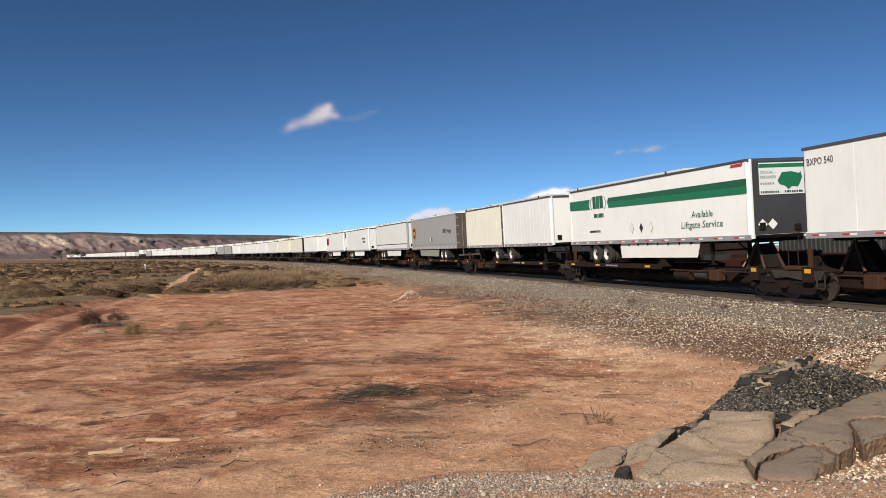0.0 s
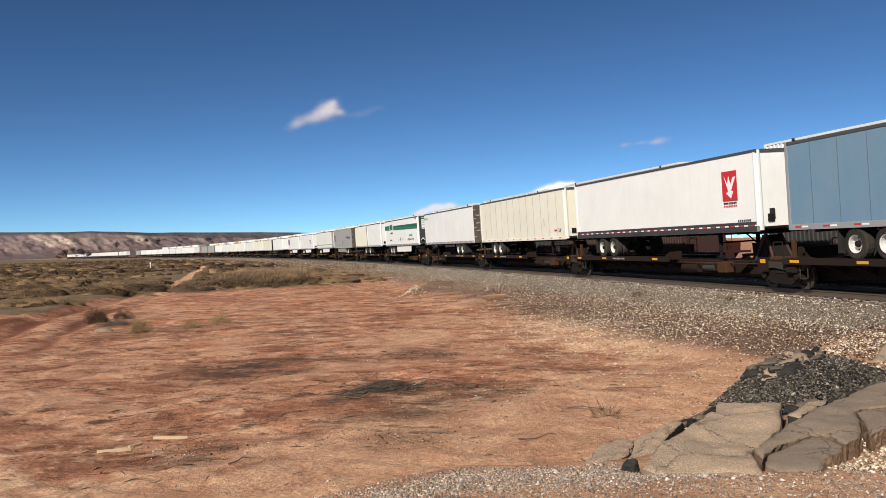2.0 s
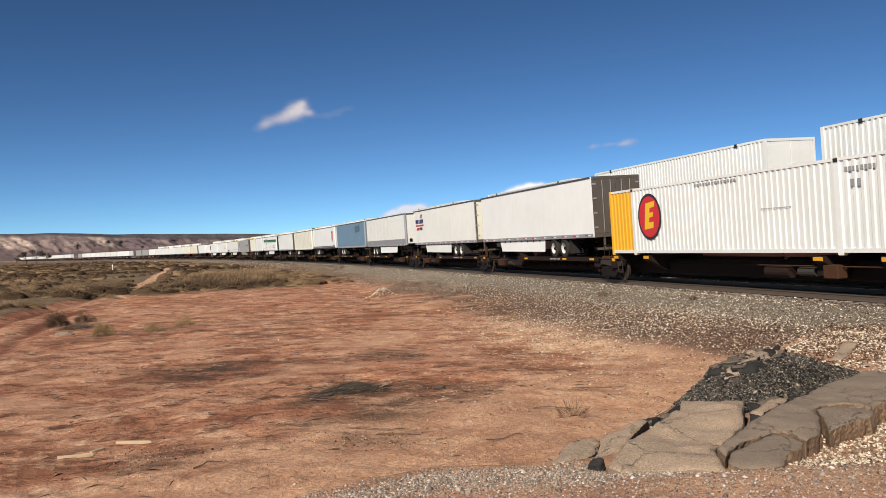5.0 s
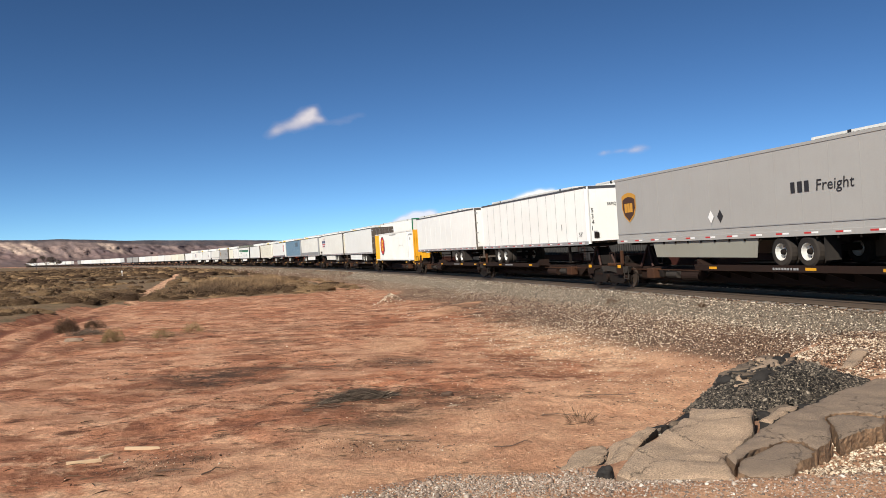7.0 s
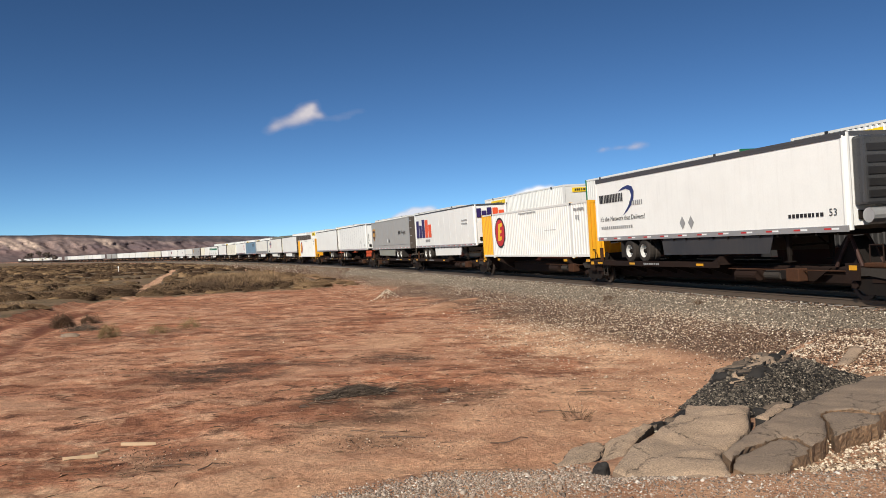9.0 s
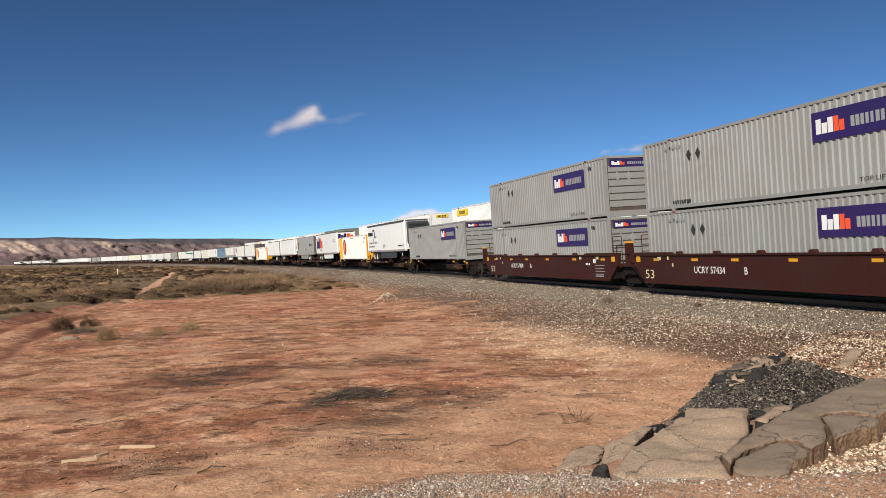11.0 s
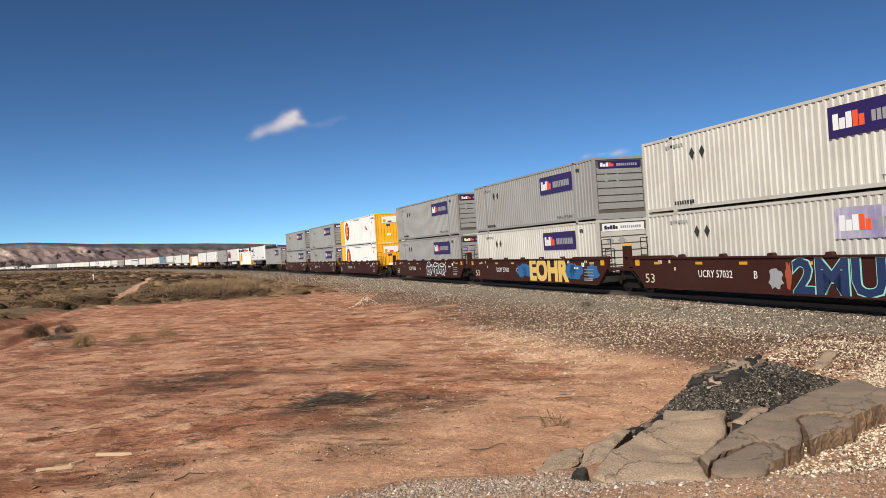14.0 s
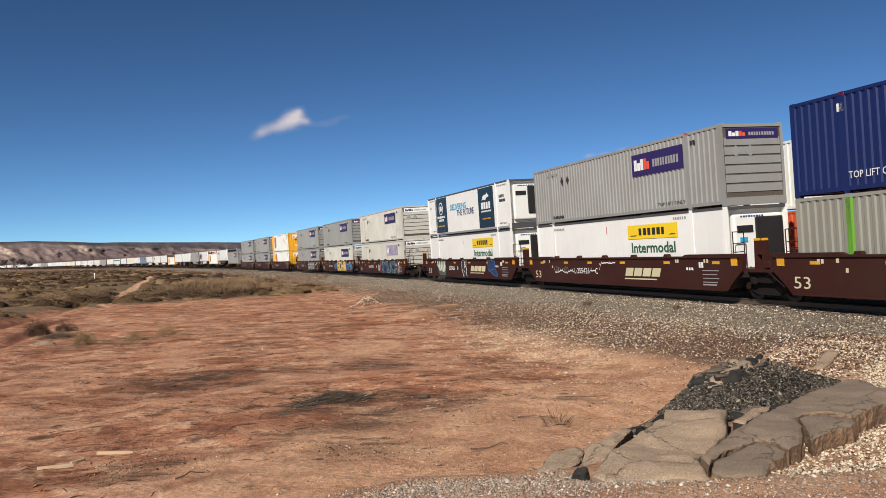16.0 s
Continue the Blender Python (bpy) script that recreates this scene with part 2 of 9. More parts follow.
def on_track(s, off=0.0):
    """Plan point and heading (radians, clockwise from +y) at s metres along the first track; off: metres to the far side of its centre."""
    a = HEAD0 - min(s, S_STRAIGHT) / RAD
    x = NEAR0.x + RAD * (math.cos(a) - math.cos(HEAD0))
    y = NEAR0.y - RAD * (math.sin(a) - math.sin(HEAD0))
    if s > S_STRAIGHT:
        x, y = x + (s - S_STRAIGHT) * math.sin(a), y + (s - S_STRAIGHT) * math.cos(a)
    o = off + 1.30
    return x + o * math.cos(a), y - o * math.sin(a), a


CANT = 2.15
SPACING, DROP = 5.8, -0.02       # second track: to the far side, at almost the same level


def rail_pose(s, second=False):
    x, y, a = on_track(s, SPACING if second else 0.0)
    return pose(x, y, 0.05 + (DROP if second else 0.0), 0, -CANT, -math.degrees(a))


def lateral(x, y):
    """Metres from the first track's centre towards the camera's side, for arrays."""
    cx, cy = NEAR0.x - RAD * math.cos(HEAD0), NEAR0.y + RAD * math.sin(HEAD0)
    lat = RAD + 1.30 - np.hypot(x - cx, y - cy)
    ex, ey, ea = on_track(S_STRAIGHT)
    fwd = (x - ex) * math.sin(ea) + (y - ey) * math.cos(ea)
    side = -((x - ex) * math.cos(ea) - (y - ey) * math.sin(ea))
    return np.where(fwd > 0, side, lat)


def lattice(x, y, seed):
    xi, yi = np.floor(x).astype(np.int64), np.floor(y).astype(np.int64)
    fx, fy = x - xi, y - yi
    fx, fy = fx * fx * (3 - 2 * fx), fy * fy * (3 - 2 * fy)
    def h(i, j):
        n = (i * 374761393 + j * 668265263 + seed * 974634777) & 0x7FFFFFFF
        n = ((n ^ (n >> 13)) * 1274126177) & 0x7FFFFFFF
        return ((n ^ (n >> 16)) & 0xFFFF) / 65535.0
    a, b, c, d = h(xi, yi), h(xi + 1, yi), h(xi, yi + 1), h(xi + 1, yi + 1)
    return (a + (b - a) * fx) * (1 - fy) + (c + (d - c) * fx) * fy


def fbm(x, y, scale, octaves=4, seed=0):
    v, amp, tot = 0.0, 1.0, 0.0
    for o in range(octaves):
        v, tot = v + amp * lattice(x * scale + 17.3 * o, y * scale - 9.1 * o, seed + o), tot + amp
        amp, scale = amp * 0.5, scale * 2.03
    return v / tot - 0.5


def sstep(a, b, v):
    t = np.clip((v - a) / (b - a), 0, 1)
    return t * t * (3 - 2 * t)


def road_edge(x, y):
    """Metres beyond the crest of the road approach; below zero on top of it."""
    return y - (6.1 + np.clip(x - 1.0, 0, 40) * 1.32 + np.clip(x - 0.1, -9, 0) * 0.6)


def rut_line(x, y):
    return np.interp(y, [25, 33, 45, 57, 66, 77], [-14.0, -16.5, -19.2, -21.4, -22.7, -22.4]) + 1.2 * fbm(x, y, 0.12, 2, 13)


def path_line(y):
    return -24.3 - 0.277 * (y - 71.3)


def on_hump(x, y):
    return np.exp(-(clay_line(x, y) / 0.75) ** 4 - ((y - 38.8) / 3.3) ** 4)


def clay_line(x, y):
    return x - 1.35 - 0.36 * (y - 38.6)


def ground_z(x, y):
    x, y = np.asarray(x, float), np.asarray(y, float)
    r = np.hypot(x, y)
    lat = lateral(x, y)
    wob = 1.6 * fbm(x, y, 0.09, 3, 5)
    basin = -1.0 + 0.26 * fbm(x, y, 0.07, 4, 1) + 0.20 * fbm(x * 0.7, y, 0.9, 4, 2) + 0.045 * fbm(x, y, 4.0, 3, 12)
    ru = x - rut_line(x, y)
    worn = sstep(22, 30, y) * sstep(80, 68, y)                      # old wheel tracks that swing off to the scrub
    basin = basin - worn * (0.12 * np.exp(-((np.abs(ru) - 1.1) / 0.42) ** 2) - 0.04 * np.exp(-(ru / 0.4) ** 2) - 0.03 * np.exp(-((ru - 1.7) / 0.4) ** 2))
    basin = basin + 0.18 * worn * sstep(-1.6, -2.5, ru + 0.8 * fbm(x, y, 0.5, 3, 16)) * sstep(-14, -5, ru)
    basin = basin + 0.30 * np.exp(-(clay_line(x, y) / 0.9) ** 2 - ((y - 38.6) / 3.0) ** 2)      # smooth clay hump at the foot of the bank
    basin = basin + 0.55 * np.exp(-((x + 13.5 + 0.2 * (y - 80)) / 4.5) ** 2 - ((y - 80.0) / 15.0) ** 2)      # grassy hump at the end of the scrub
    basin = basin + 0.10 * sstep(45, 70, r) + 0.35 * fbm(x, y, 0.05, 4, 3) * sstep(50, 90, r)
    toe = sstep(10.5 + wob, 3.4, lat)
    bank = -0.62 + 0.16 * fbm(x, y, 0.35, 4, 8)
    z = basin * (1 - toe) + bank * toe
    z = np.where(lat < 3.4, bank + (-0.20 - bank) * sstep(3.4, 1.9, lat), z)
    z = np.where(lat < -1.8, -0.20 + DROP * sstep(-1.8, -2.6, lat), z)
    far = -0.22 - 0.68 * sstep(-8.2, -11.0, lat)
    far = far + 0.95 * np.exp(-((lat + 10.8) / 1.1) ** 2)          # low bank added beyond the second track to hide sunlit ground under the trains
    z = np.where(lat < -8.2, far + 0.15 * fbm(x, y, 0.08, 3, 6) * sstep(-9.6, -13.6, lat), z)
    plateau = 0.13 - 0.30 * sstep(9, 2, lat) + 0.035 * fbm(x, y, 0.8, 4, 9)
    plateau = plateau - 0.15 * sstep(5.85, 6.75, y + 0.25 * fbm(x, y, 1.1, 2, 19)) * sstep(0.9, 1.7, x)      # the road has broken away from under its old surface
    k = sstep(3.6, -0.2, road_edge(x, y) + 0.5 * fbm(x, y, 0.5, 3, 11)) * sstep(2.6, 5.0, lat)
    return z + (plateau - z) * k


# ---- ground ----
def ground_material():
    m = bpy.data.materials.new("red desert ground with gravel")
    m.use_nodes = True
    nt = m.node_tree
    b = nt.nodes["Principled BSDF"]
    v = coords(nt)
    def attr(name):
        a = nt.nodes.new("ShaderNodeAttribute")
        a.attribute_name = name
        return a.outputs["Fac"]
    def blend(a, k, lo, hi):
        """Mask a broken up by noise k."""
        mm = nt.nodes.new("ShaderNodeMath")
        mm.operation = "ADD"
        nt.links.new(a, mm.inputs[0])
        nt.links.new(k, mm.inputs[1])
        return ramp(nt, mm.outputs[0], [(lo, 0.0), (hi, 1.0)])
    n_big, n_mid, n_fine = noise_out(nt, v, 0.16, 5, 0.6), noise_out(nt, v, 1.3, 8, 0.7), noise_out(nt, v, 14, 6, 0.75)
    wind = coords(nt, (0.7, 1.35, 1.0))
    n_streak = noise_out(nt, wind, 1.0, 9, 0.72)
    n_line = noise_out(nt, coords(nt, (1.0, 1.9, 1.0)), 1.6, 9, 0.8)
    red = mixc(nt, ramp(nt, n_big, [(0.40, 0.0), (0.60, 1.0)]), (0.43, 0.177, 0.094), (0.53, 0.276, 0.164))
    red = mixc(nt, ramp(nt, n_streak, [(0.45, 0.0), (0.58, 0.9)]), red, (0.215, 0.087, 0.048))
    red = mixc(nt, ramp(nt, n_mid, [(0.51, 0.0), (0.62, 0.8)]), red, (0.66, 0.392, 0.243))
    red = mixc(nt, ramp(nt, n_line, [(0.52, 0.0), (0.60, 0.9)]), red, (0.085, 0.037, 0.023))
    red = mixc(nt, 1.0, red, ramp(nt, n_fine, [(0.30, 0.58), (0.70, 1.50)]), "MULTIPLY")
    n_soft = noise_out(nt, coords(nt, (0.8, 1.25, 1.0)), 0.55, 4, 0.55)
    red = mixc(nt, ramp(nt, n_soft, [(0.52, 0.0), (0.66, 0.6)]), red, (0.53, 0.300, 0.185))
    red = mixc(nt, ramp(nt, n_soft, [(0.34, 0.55), (0.47, 0.0)]), red, (0.235, 0.100, 0.056))
    tan = mixc(nt, ramp(nt, n_mid, [(0.4, 0.0), (0.6, 1.0)]), (0.47, 0.265, 0.158), (0.64, 0.410, 0.258))
    tan = mixc(nt, 1.0, tan, ramp(nt, n_fine, [(0.30, 0.50), (0.70, 1.72)]), "MULTIPLY")
    vor = node(nt, "ShaderNodeTexVoronoi", Scale=34.0)
    nt.links.new(v, vor.inputs["Vector"])
    sep = nt.nodes.new("ShaderNodeSeparateColor")
    nt.links.new(vor.outputs["Color"], sep.inputs[0])
    stone = ramp(nt, sep.outputs[0], [(0.0, (0.050, 0.028, 0.019)), (0.45, (0.115, 0.064, 0.043)), (0.78, (0.205, 0.122, 0.080)), (1.0, (0.46, 0.34, 0.24))])
    scrub = mixc(nt, ramp(nt, noise_out(nt, v, 0.35, 6, 0.7), [(0.4, 0.0), (0.6, 1.0)]), (0.215, 0.135, 0.080), (0.135, 0.105, 0.060))
    scrub = mixc(nt, ramp(nt, n_mid, [(0.46, 0.0), (0.66, 0.8)]), scrub, (0.066, 0.050, 0.032))
    scrub = mixc(nt, ramp(nt, n_fine, [(0.5, 0.0), (0.75, 0.6)]), scrub, (0.34, 0.235, 0.135))
    col = mixc(nt, blend(attr("tan"), n_mid, 0.75, 1.15), red, tan)
    dust = mixc(nt, ramp(nt, n_mid, [(0.4, 0.0), (0.6, 1.0)]), (0.43, 0.224, 0.131), (0.59, 0.343, 0.208))
    dust = mixc(nt, ramp(nt, n_streak, [(0.52, 0.0), (0.64, 0.6)]), dust, (0.42, 0.225, 0.130))
    dust = mixc(nt, 1.0, dust, ramp(nt, n_fine, [(0.30, 0.62), (0.70, 1.44)]), "MULTIPLY")
    dark_red = mixc(nt, ramp(nt, n_fine, [(0.3, 0.0), (0.7, 1.0)]), (0.135, 0.050, 0.030), (0.26, 0.105, 0.060))
    col = mixc(nt, blend(attr("rut"), n_mid, 0.70, 1.25), col, dark_red)
    col = mixc(nt, blend(attr("dust"), n_mid, 0.75, 1.15), col, dust)
    col = mixc(nt, blend(attr("scrub"), n_mid, 0.85, 1.1), col, scrub)
    olive = ramp(nt, sep.outputs[0], [(0.0, (0.070, 0.058, 0.044)), (0.45, (0.15, 0.122, 0.092)), (0.78, (0.235, 0.190, 0.143)), (1.0, (0.44, 0.37, 0.28))])
    stone = mixc(nt, blend(attr("fresh"), n_fine, 0.8, 1.1), stone, olive)
    col = mixc(nt, blend(attr("gravel"), n_fine, 0.8, 1.1), col, stone)
    soot = mixc(nt, ramp(nt, n_fine, [(0.3, 0.0), (0.7, 1.0)]), (0.034, 0.022, 0.016), (0.125, 0.072, 0.048))
    sm = nt.nodes.new("ShaderNodeMath")
    sm.operation, sm.use_clamp = "MULTIPLY", True
    nt.links.new(attr("ash"), sm.inputs[0])
    nt.links.new(ramp(nt, n_line, [(0.43, 0.28), (0.51, 1.0)]), sm.inputs[1])
    col = mixc(nt, sm.outputs[0], col, soot)
    nt.links.new(col, b.inputs["Base Color"])
    b.inputs["Roughness"].default_value = 0.95
    b.inputs["Specular IOR Level"].default_value = 0.15
    b1 = node(nt, "ShaderNodeBump", Strength=1.0, Distance=0.13)
    nt.links.new(n_mid, b1.inputs["Height"])
    b2 = node(nt, "ShaderNodeBump", Strength=0.95, Distance=0.035)
    nt.links.new(n_fine, b2.inputs["Height"])
    nt.links.new(b1.outputs[0], b2.inputs["Normal"])
    nt.links.new(b2.outputs[0], b.inputs["Normal"])
    return m


# dark burnt or oily patches on the flat: x, y, long, wide, turn
PATCHES = ((-5.1, 19.6, 1.3, 1.5, 0.25, 1.0), (-3.0, 20.3, 1.3, 0.6, 0.12, 0.75), (-1.32, 15.8, 1.0, 0.6, 0.5, 1.0), (-1.7, 13.0, 0.7, 0.5, 0.5, 0.6),
           (-0.58, 14.2, 1.3, 0.55, 1.05, 0.85), (0.6, 15.4, 0.8, 1.1, -0.3, 0.8), (-0.8, 21.4, 0.8, 0.9, 0.0, 0.85), (-0.8, 12.1, 0.65, 0.6, 0.5, 0.45),
           (-3.8, 11.7, 0.6, 0.6, 0.0, 0.5), (-5.5, 27.8, 0.9, 1.1, 0.6, 0.65), (-10.3, 30.8, 1.5, 2.6, -0.7, 0.5), (-11.5, 28.0, 2.6, 0.5, 0.25, 0.4),
           (5.9, 27.5, 5.5, 1.9, 1.85, 0.7), (3.2, 35.5, 5.0, 1.6, 1.85, 0.8), (-4.0, 33.0, 4.0, 0.6, 0.2, 0.4), (7.6, 21.0, 4.0, 1.3, 1.85, 0.3))


def ash_mask(x, y):
    a = np.zeros_like(x)
    for px, py, lo, wi, tu, am in PATCHES:
        c, s = math.cos(tu), math.sin(tu)
        u, v = ((x - px) * c + (y - py) * s) / lo, (-(x - px) * s + (y - py) * c) / wi
        a = np.maximum(a, am * sstep(1.75, 0.35, np.hypot(u, v) + 1.3 * fbm(x * 0.6, y * 1.4, 1.1, 5, 90)))
    return a


def worn_track(x, y):
    """Dark red soil along the old wheel tracks, plus the left lip's painted shade."""
    ru = x - rut_line(x, y)
    k = np.exp(-((np.abs(ru) - 1.1) / 0.55) ** 2) + 0.8 * np.exp(-((ru + 2.3) / 0.5) ** 2)
    return k * sstep(19, 26, y) * sstep(62, 50, y) * (0.55 + 1.4 * fbm(x, y, 0.25, 3, 38))


def build_ground():
    az = np.unique(np.concatenate([np.arange(-34, 34, 0.22), np.arange(34, 326, 4.0)]))
    rr = [1.0]
    while rr[-1] < 4800:
        rr.append(rr[-1] * (1.03 if rr[-1] < 4 else 1.0085 if rr[-1] < 75 else 1.03))
    rr = np.array(rr)
    A, Rr = np.meshgrid(np.radians(az), rr)
    X, Y = Rr * np.sin(A), Rr * np.cos(A)
    Z = ground_z(X, Y)
    n, m = X.shape[1], X.shape[0]
    co = np.concatenate([np.stack([X.ravel(), Y.ravel(), Z.ravel()], 1), [[0, 0, float(ground_z(0.0, 0.0))]]])
    i, j = np.meshgrid(np.arange(m - 1), np.arange(n), indexing="ij")
    k = (j + 1) % n
    quads = np.stack([i * n + j, (i + 1) * n + j, (i + 1) * n + k, i * n + k], -1).reshape(-1, 4)
    faces = [tuple(q) for q in quads[:, ::-1].tolist()] + [((a + 1) % n, a, m * n) for a in range(n)]
    me = bpy.data.meshes.new("ground")
    me.from_pydata(co.tolist(), [], faces)
    x, y = co[:, 0], co[:, 1]
    lat, r, e = lateral(x, y), np.hypot(x, y), road_edge(x, y)
    wob = 2.2 * fbm(x, y, 0.10, 3, 5)
    ru = x - rut_line(x, y)
    gravel = sstep(11.0 + 2.5 * wob, 3.2, lat + 2.5 * fbm(x, y, 0.3, 4, 15)) * sstep(-14, -9, lat)
    gravel = np.maximum(gravel, sstep(0.9, -0.5, e + 0.6 * fbm(x, y, 0.6, 3, 4)) * 0.30 * (r < 60))
    gravel = gravel * (1 - 0.9 * np.exp(-((x - 2.0) / 2.6) ** 2 - ((y - 37.3) / 2.0) ** 2))
    bare = fbm(x, y, 0.045, 3, 21)
    scrub = np.maximum(sstep(50, 72, r + 40 * bare), sstep(-1.7, -3.0, ru) * sstep(36, 42, y)) * sstep(7, 13, lat)
    tan = sstep(14.0 + 3 * wob, 8.0, lat) * 0.55 + sstep(17, 9.5, y + 5 * fbm(x, y, 0.3, 3, 31)) * 0.35 + sstep(0.8, -0.4, road_edge(x, y)) * 0.6 * (r < 60)
    path = np.abs(x - path_line(y) + 0.8 * fbm(x, y, 0.1, 2, 14))
    tan = tan * (1 - 0.65 * sstep(25, 34, y))
    tan = tan + 0.45 * sstep(1.3, 0.4, path) * (y > 57) * (y < 175)
    scrub = scrub * (1 - 0.8 * sstep(1.2, 0.4, path) * (y > 57) * (y < 175))
    broken = sstep(0.55, 0.15, np.abs(np.hypot((x - 3.2) * 0.55, (y - 7.9) * 0.55) - 0.2)) * 0.5 * (r < 14)
    clay = np.exp(-((x - 0.4 - 0.14 * (y - 32)) / 2.3) ** 2 - ((y - 31.0) / 5.5) ** 2)      # bare red clay where the flat runs up to the bank
    hump = on_hump(x, y)
    gravel, tan = gravel * (1 - 0.4 * clay) * (1 - hump), np.maximum(np.clip(tan, 0, 1) * (1 - 0.2 * clay), 0.45 * hump)
    rut = worn_track(x, y) + 0.75 * sstep(0.16, 0.30, fbm(x * 0.35 + 0.5 * y, y * 0.9 - 0.35 * x, 0.55, 4, 37)) * sstep(14.5, 10.5, lat) * sstep(9.0, 10.5, lat) * (y > 28) * (y < 62)
    dust = sstep(19.0, 9.5, y + 7.0 * fbm(x, y, 0.30, 4, 33) - 1.1 * x) * 0.8 * (r < 60)
    dust = np.maximum(dust, np.maximum(0.85 * hump, 0.7 * np.exp(-((x + 0.85) / 1.3) ** 2 - ((y - 25.6) / 2.3) ** 2)))
    fresh = sstep(5.6, 2.6, lat + 2.6 * fbm(x, y, 0.25, 3, 34))
    for name, val in (("rut", rut), ("dust", dust), ("fresh", fresh), ("gravel", gravel), ("scrub", scrub), ("tan", np.clip(tan, 0, 1)), ("ash", np.maximum(ash_mask(x, y), broken))):
        a = me.attributes.new(name, "FLOAT", "POINT")
        a.data.foreach_set("value", np.clip(val, 0, 1).astype(np.float32))
    me.materials.append(ground_material())
    me.shade_smooth()
    ob = new("ground", me)
    return tagged(ob, "red desert dirt flat with a gravel railway bank and scrub plain", "ground", kind="structure")


ground = build_ground()


# ---- rails and sleepers ----
def sweep(name, prof, s_list, off, mat, second=False):
    """A small (x, z) outline carried along the track."""
    verts, faces, n = [], [], len(prof)
    for s in s_list:
        m = rail_pose(s, second)
        verts += [tuple(m @ Vector((off + px, 0, pz))) for px, pz in prof]
    for q in range(len(s_list) - 1):
        for i in range(n):
            j = (i + 1) % n
            faces.append((q * n + i, q * n + j, (q + 1) * n + j, (q + 1) * n + i))
    me = bpy.data.meshes.new(name)
    me.from_pydata(verts, [], faces)
    me.materials.append(mat)
    return new(name, me)


RAIL_PROF = [(-0.07, -0.18), (0.07, -0.18), (0.07, -0.165), (0.012, -0.14), (0.012, -0.04), (0.036, -0.03), (0.036, 0.0), (-0.036, 0.0), (-0.036, -0.03), (-0.012, -0.04), (-0.012, -0.14), (-0.07, -0.165)]
STATIONS = [-460 + 5 * q for q in range(100)] + [40 + 10 * q for q in range(110)]
for second in (False, True):
    for off in (-0.754, 0.754):
        ob = sweep("rail", RAIL_PROF, STATIONS, off, RAILSTEEL, second)
        tagged(ob, "worn steel rail on a ballasted main line", "rail", kind="structure")

CONCRETE = material("sleeper concrete", (0.27, 0.24, 0.21), 0.9, amount=0.4)


def build_sleepers():
    bm = bmesh.new()
    for second in (False, True):
        for q in range(-60, 190):
            m = rail_pose(q * 0.6, second)
            c = [m @ Vector((x, y, z)) for z in (-0.40, -0.195) for y in (-0.13, 0.13) for x in (-1.22, 1.22)]
            v = [bm.verts.new(p) for p in c]
            for f in ((4, 5, 7, 6), (0, 1, 5, 4), (2, 6, 7, 3), (0, 4, 6, 2), (1, 3, 7, 5)):
                bm.faces.new([v[i] for i in f])
    ob = new("sleepers", finish("sleepers", bm, CONCRETE))
    return tagged(ob, "dusty concrete sleepers bedded in ballast under the rails", "sleepers", kind="stuff")


build_sleepers()


# ---- mesa on the horizon ----
def mesa_material():
    m = bpy.data.materials.new("banded sandstone mesa")
    m.use_nodes = True
    nt = m.node_tree
    b = nt.nodes["Principled BSDF"]
    a = nt.nodes.new("ShaderNodeAttribute")
    a.attribute_name = "level"
    v = coords(nt)
    n1, n2 = noise_out(nt, v, 0.004, 5), noise_out(nt, v, 0.030, 10, 0.82)
    mm = nt.nodes.new("ShaderNodeMath")
    mm.operation = "MULTIPLY_ADD"
    nt.links.new(n2, mm.inputs[0])
    mm.inputs[1].default_value = 0.16
    nt.links.new(a.outputs["Fac"], mm.inputs[2])
    # rock bands shifted towards lilac: distance haze put into the colour
    band = ramp(nt, mm.outputs[0], [(0.0, (0.150, 0.110, 0.098)), (0.25, (0.14, 0.098, 0.096)), (0.42, (0.18, 0.122, 0.115)), (0.55, (0.125, 0.092, 0.096)), (0.72, (0.155, 0.115, 0.112)), (0.82, (0.20, 0.150, 0.135)), (0.88, (0.11, 0.092, 0.094)), (0.93, (0.050, 0.050, 0.058))])
    pale = mixc(nt, ramp(nt, n1, [(0.50, 0.0), (0.64, 0.8)]), band, (0.30, 0.215, 0.185))
    ap = nt.nodes.new("ShaderNodeAttribute")
    ap.attribute_name = "pale"
    pale = mixc(nt, ap.outputs["Fac"], pale, (0.56, 0.42, 0.33))
    dark = mixc(nt, ramp(nt, n2, [(0.47, 0.0), (0.60, 0.55)]), pale, (0.085, 0.066, 0.066))
    n3 = noise_out(nt, coords(nt, (1.0, 1.0, 3.0)), 0.011, 9, 0.75)
    dark = mixc(nt, ramp(nt, n3, [(0.50, 0.0), (0.58, 0.55)]), dark, (0.110, 0.088, 0.092))
    dark = mixc(nt, ramp(nt, n3, [(0.36, 0.6), (0.44, 0.0)]), dark, (0.30, 0.225, 0.195))
    ac = nt.nodes.new("ShaderNodeAttribute")
    ac.attribute_name = "cap"
    dark = mixc(nt, ac.outputs["Fac"], dark, mixc(nt, ramp(nt, n2, [(0.45, 0.0), (0.62, 1.0)]), (0.062, 0.056, 0.064), (0.115, 0.090, 0.088)))
    nt.links.new(dark, b.inputs["Base Color"])
    b.inputs["Roughness"].default_value = 1.0
    b.inputs["Specular IOR Level"].default_value = 0.0
    return m


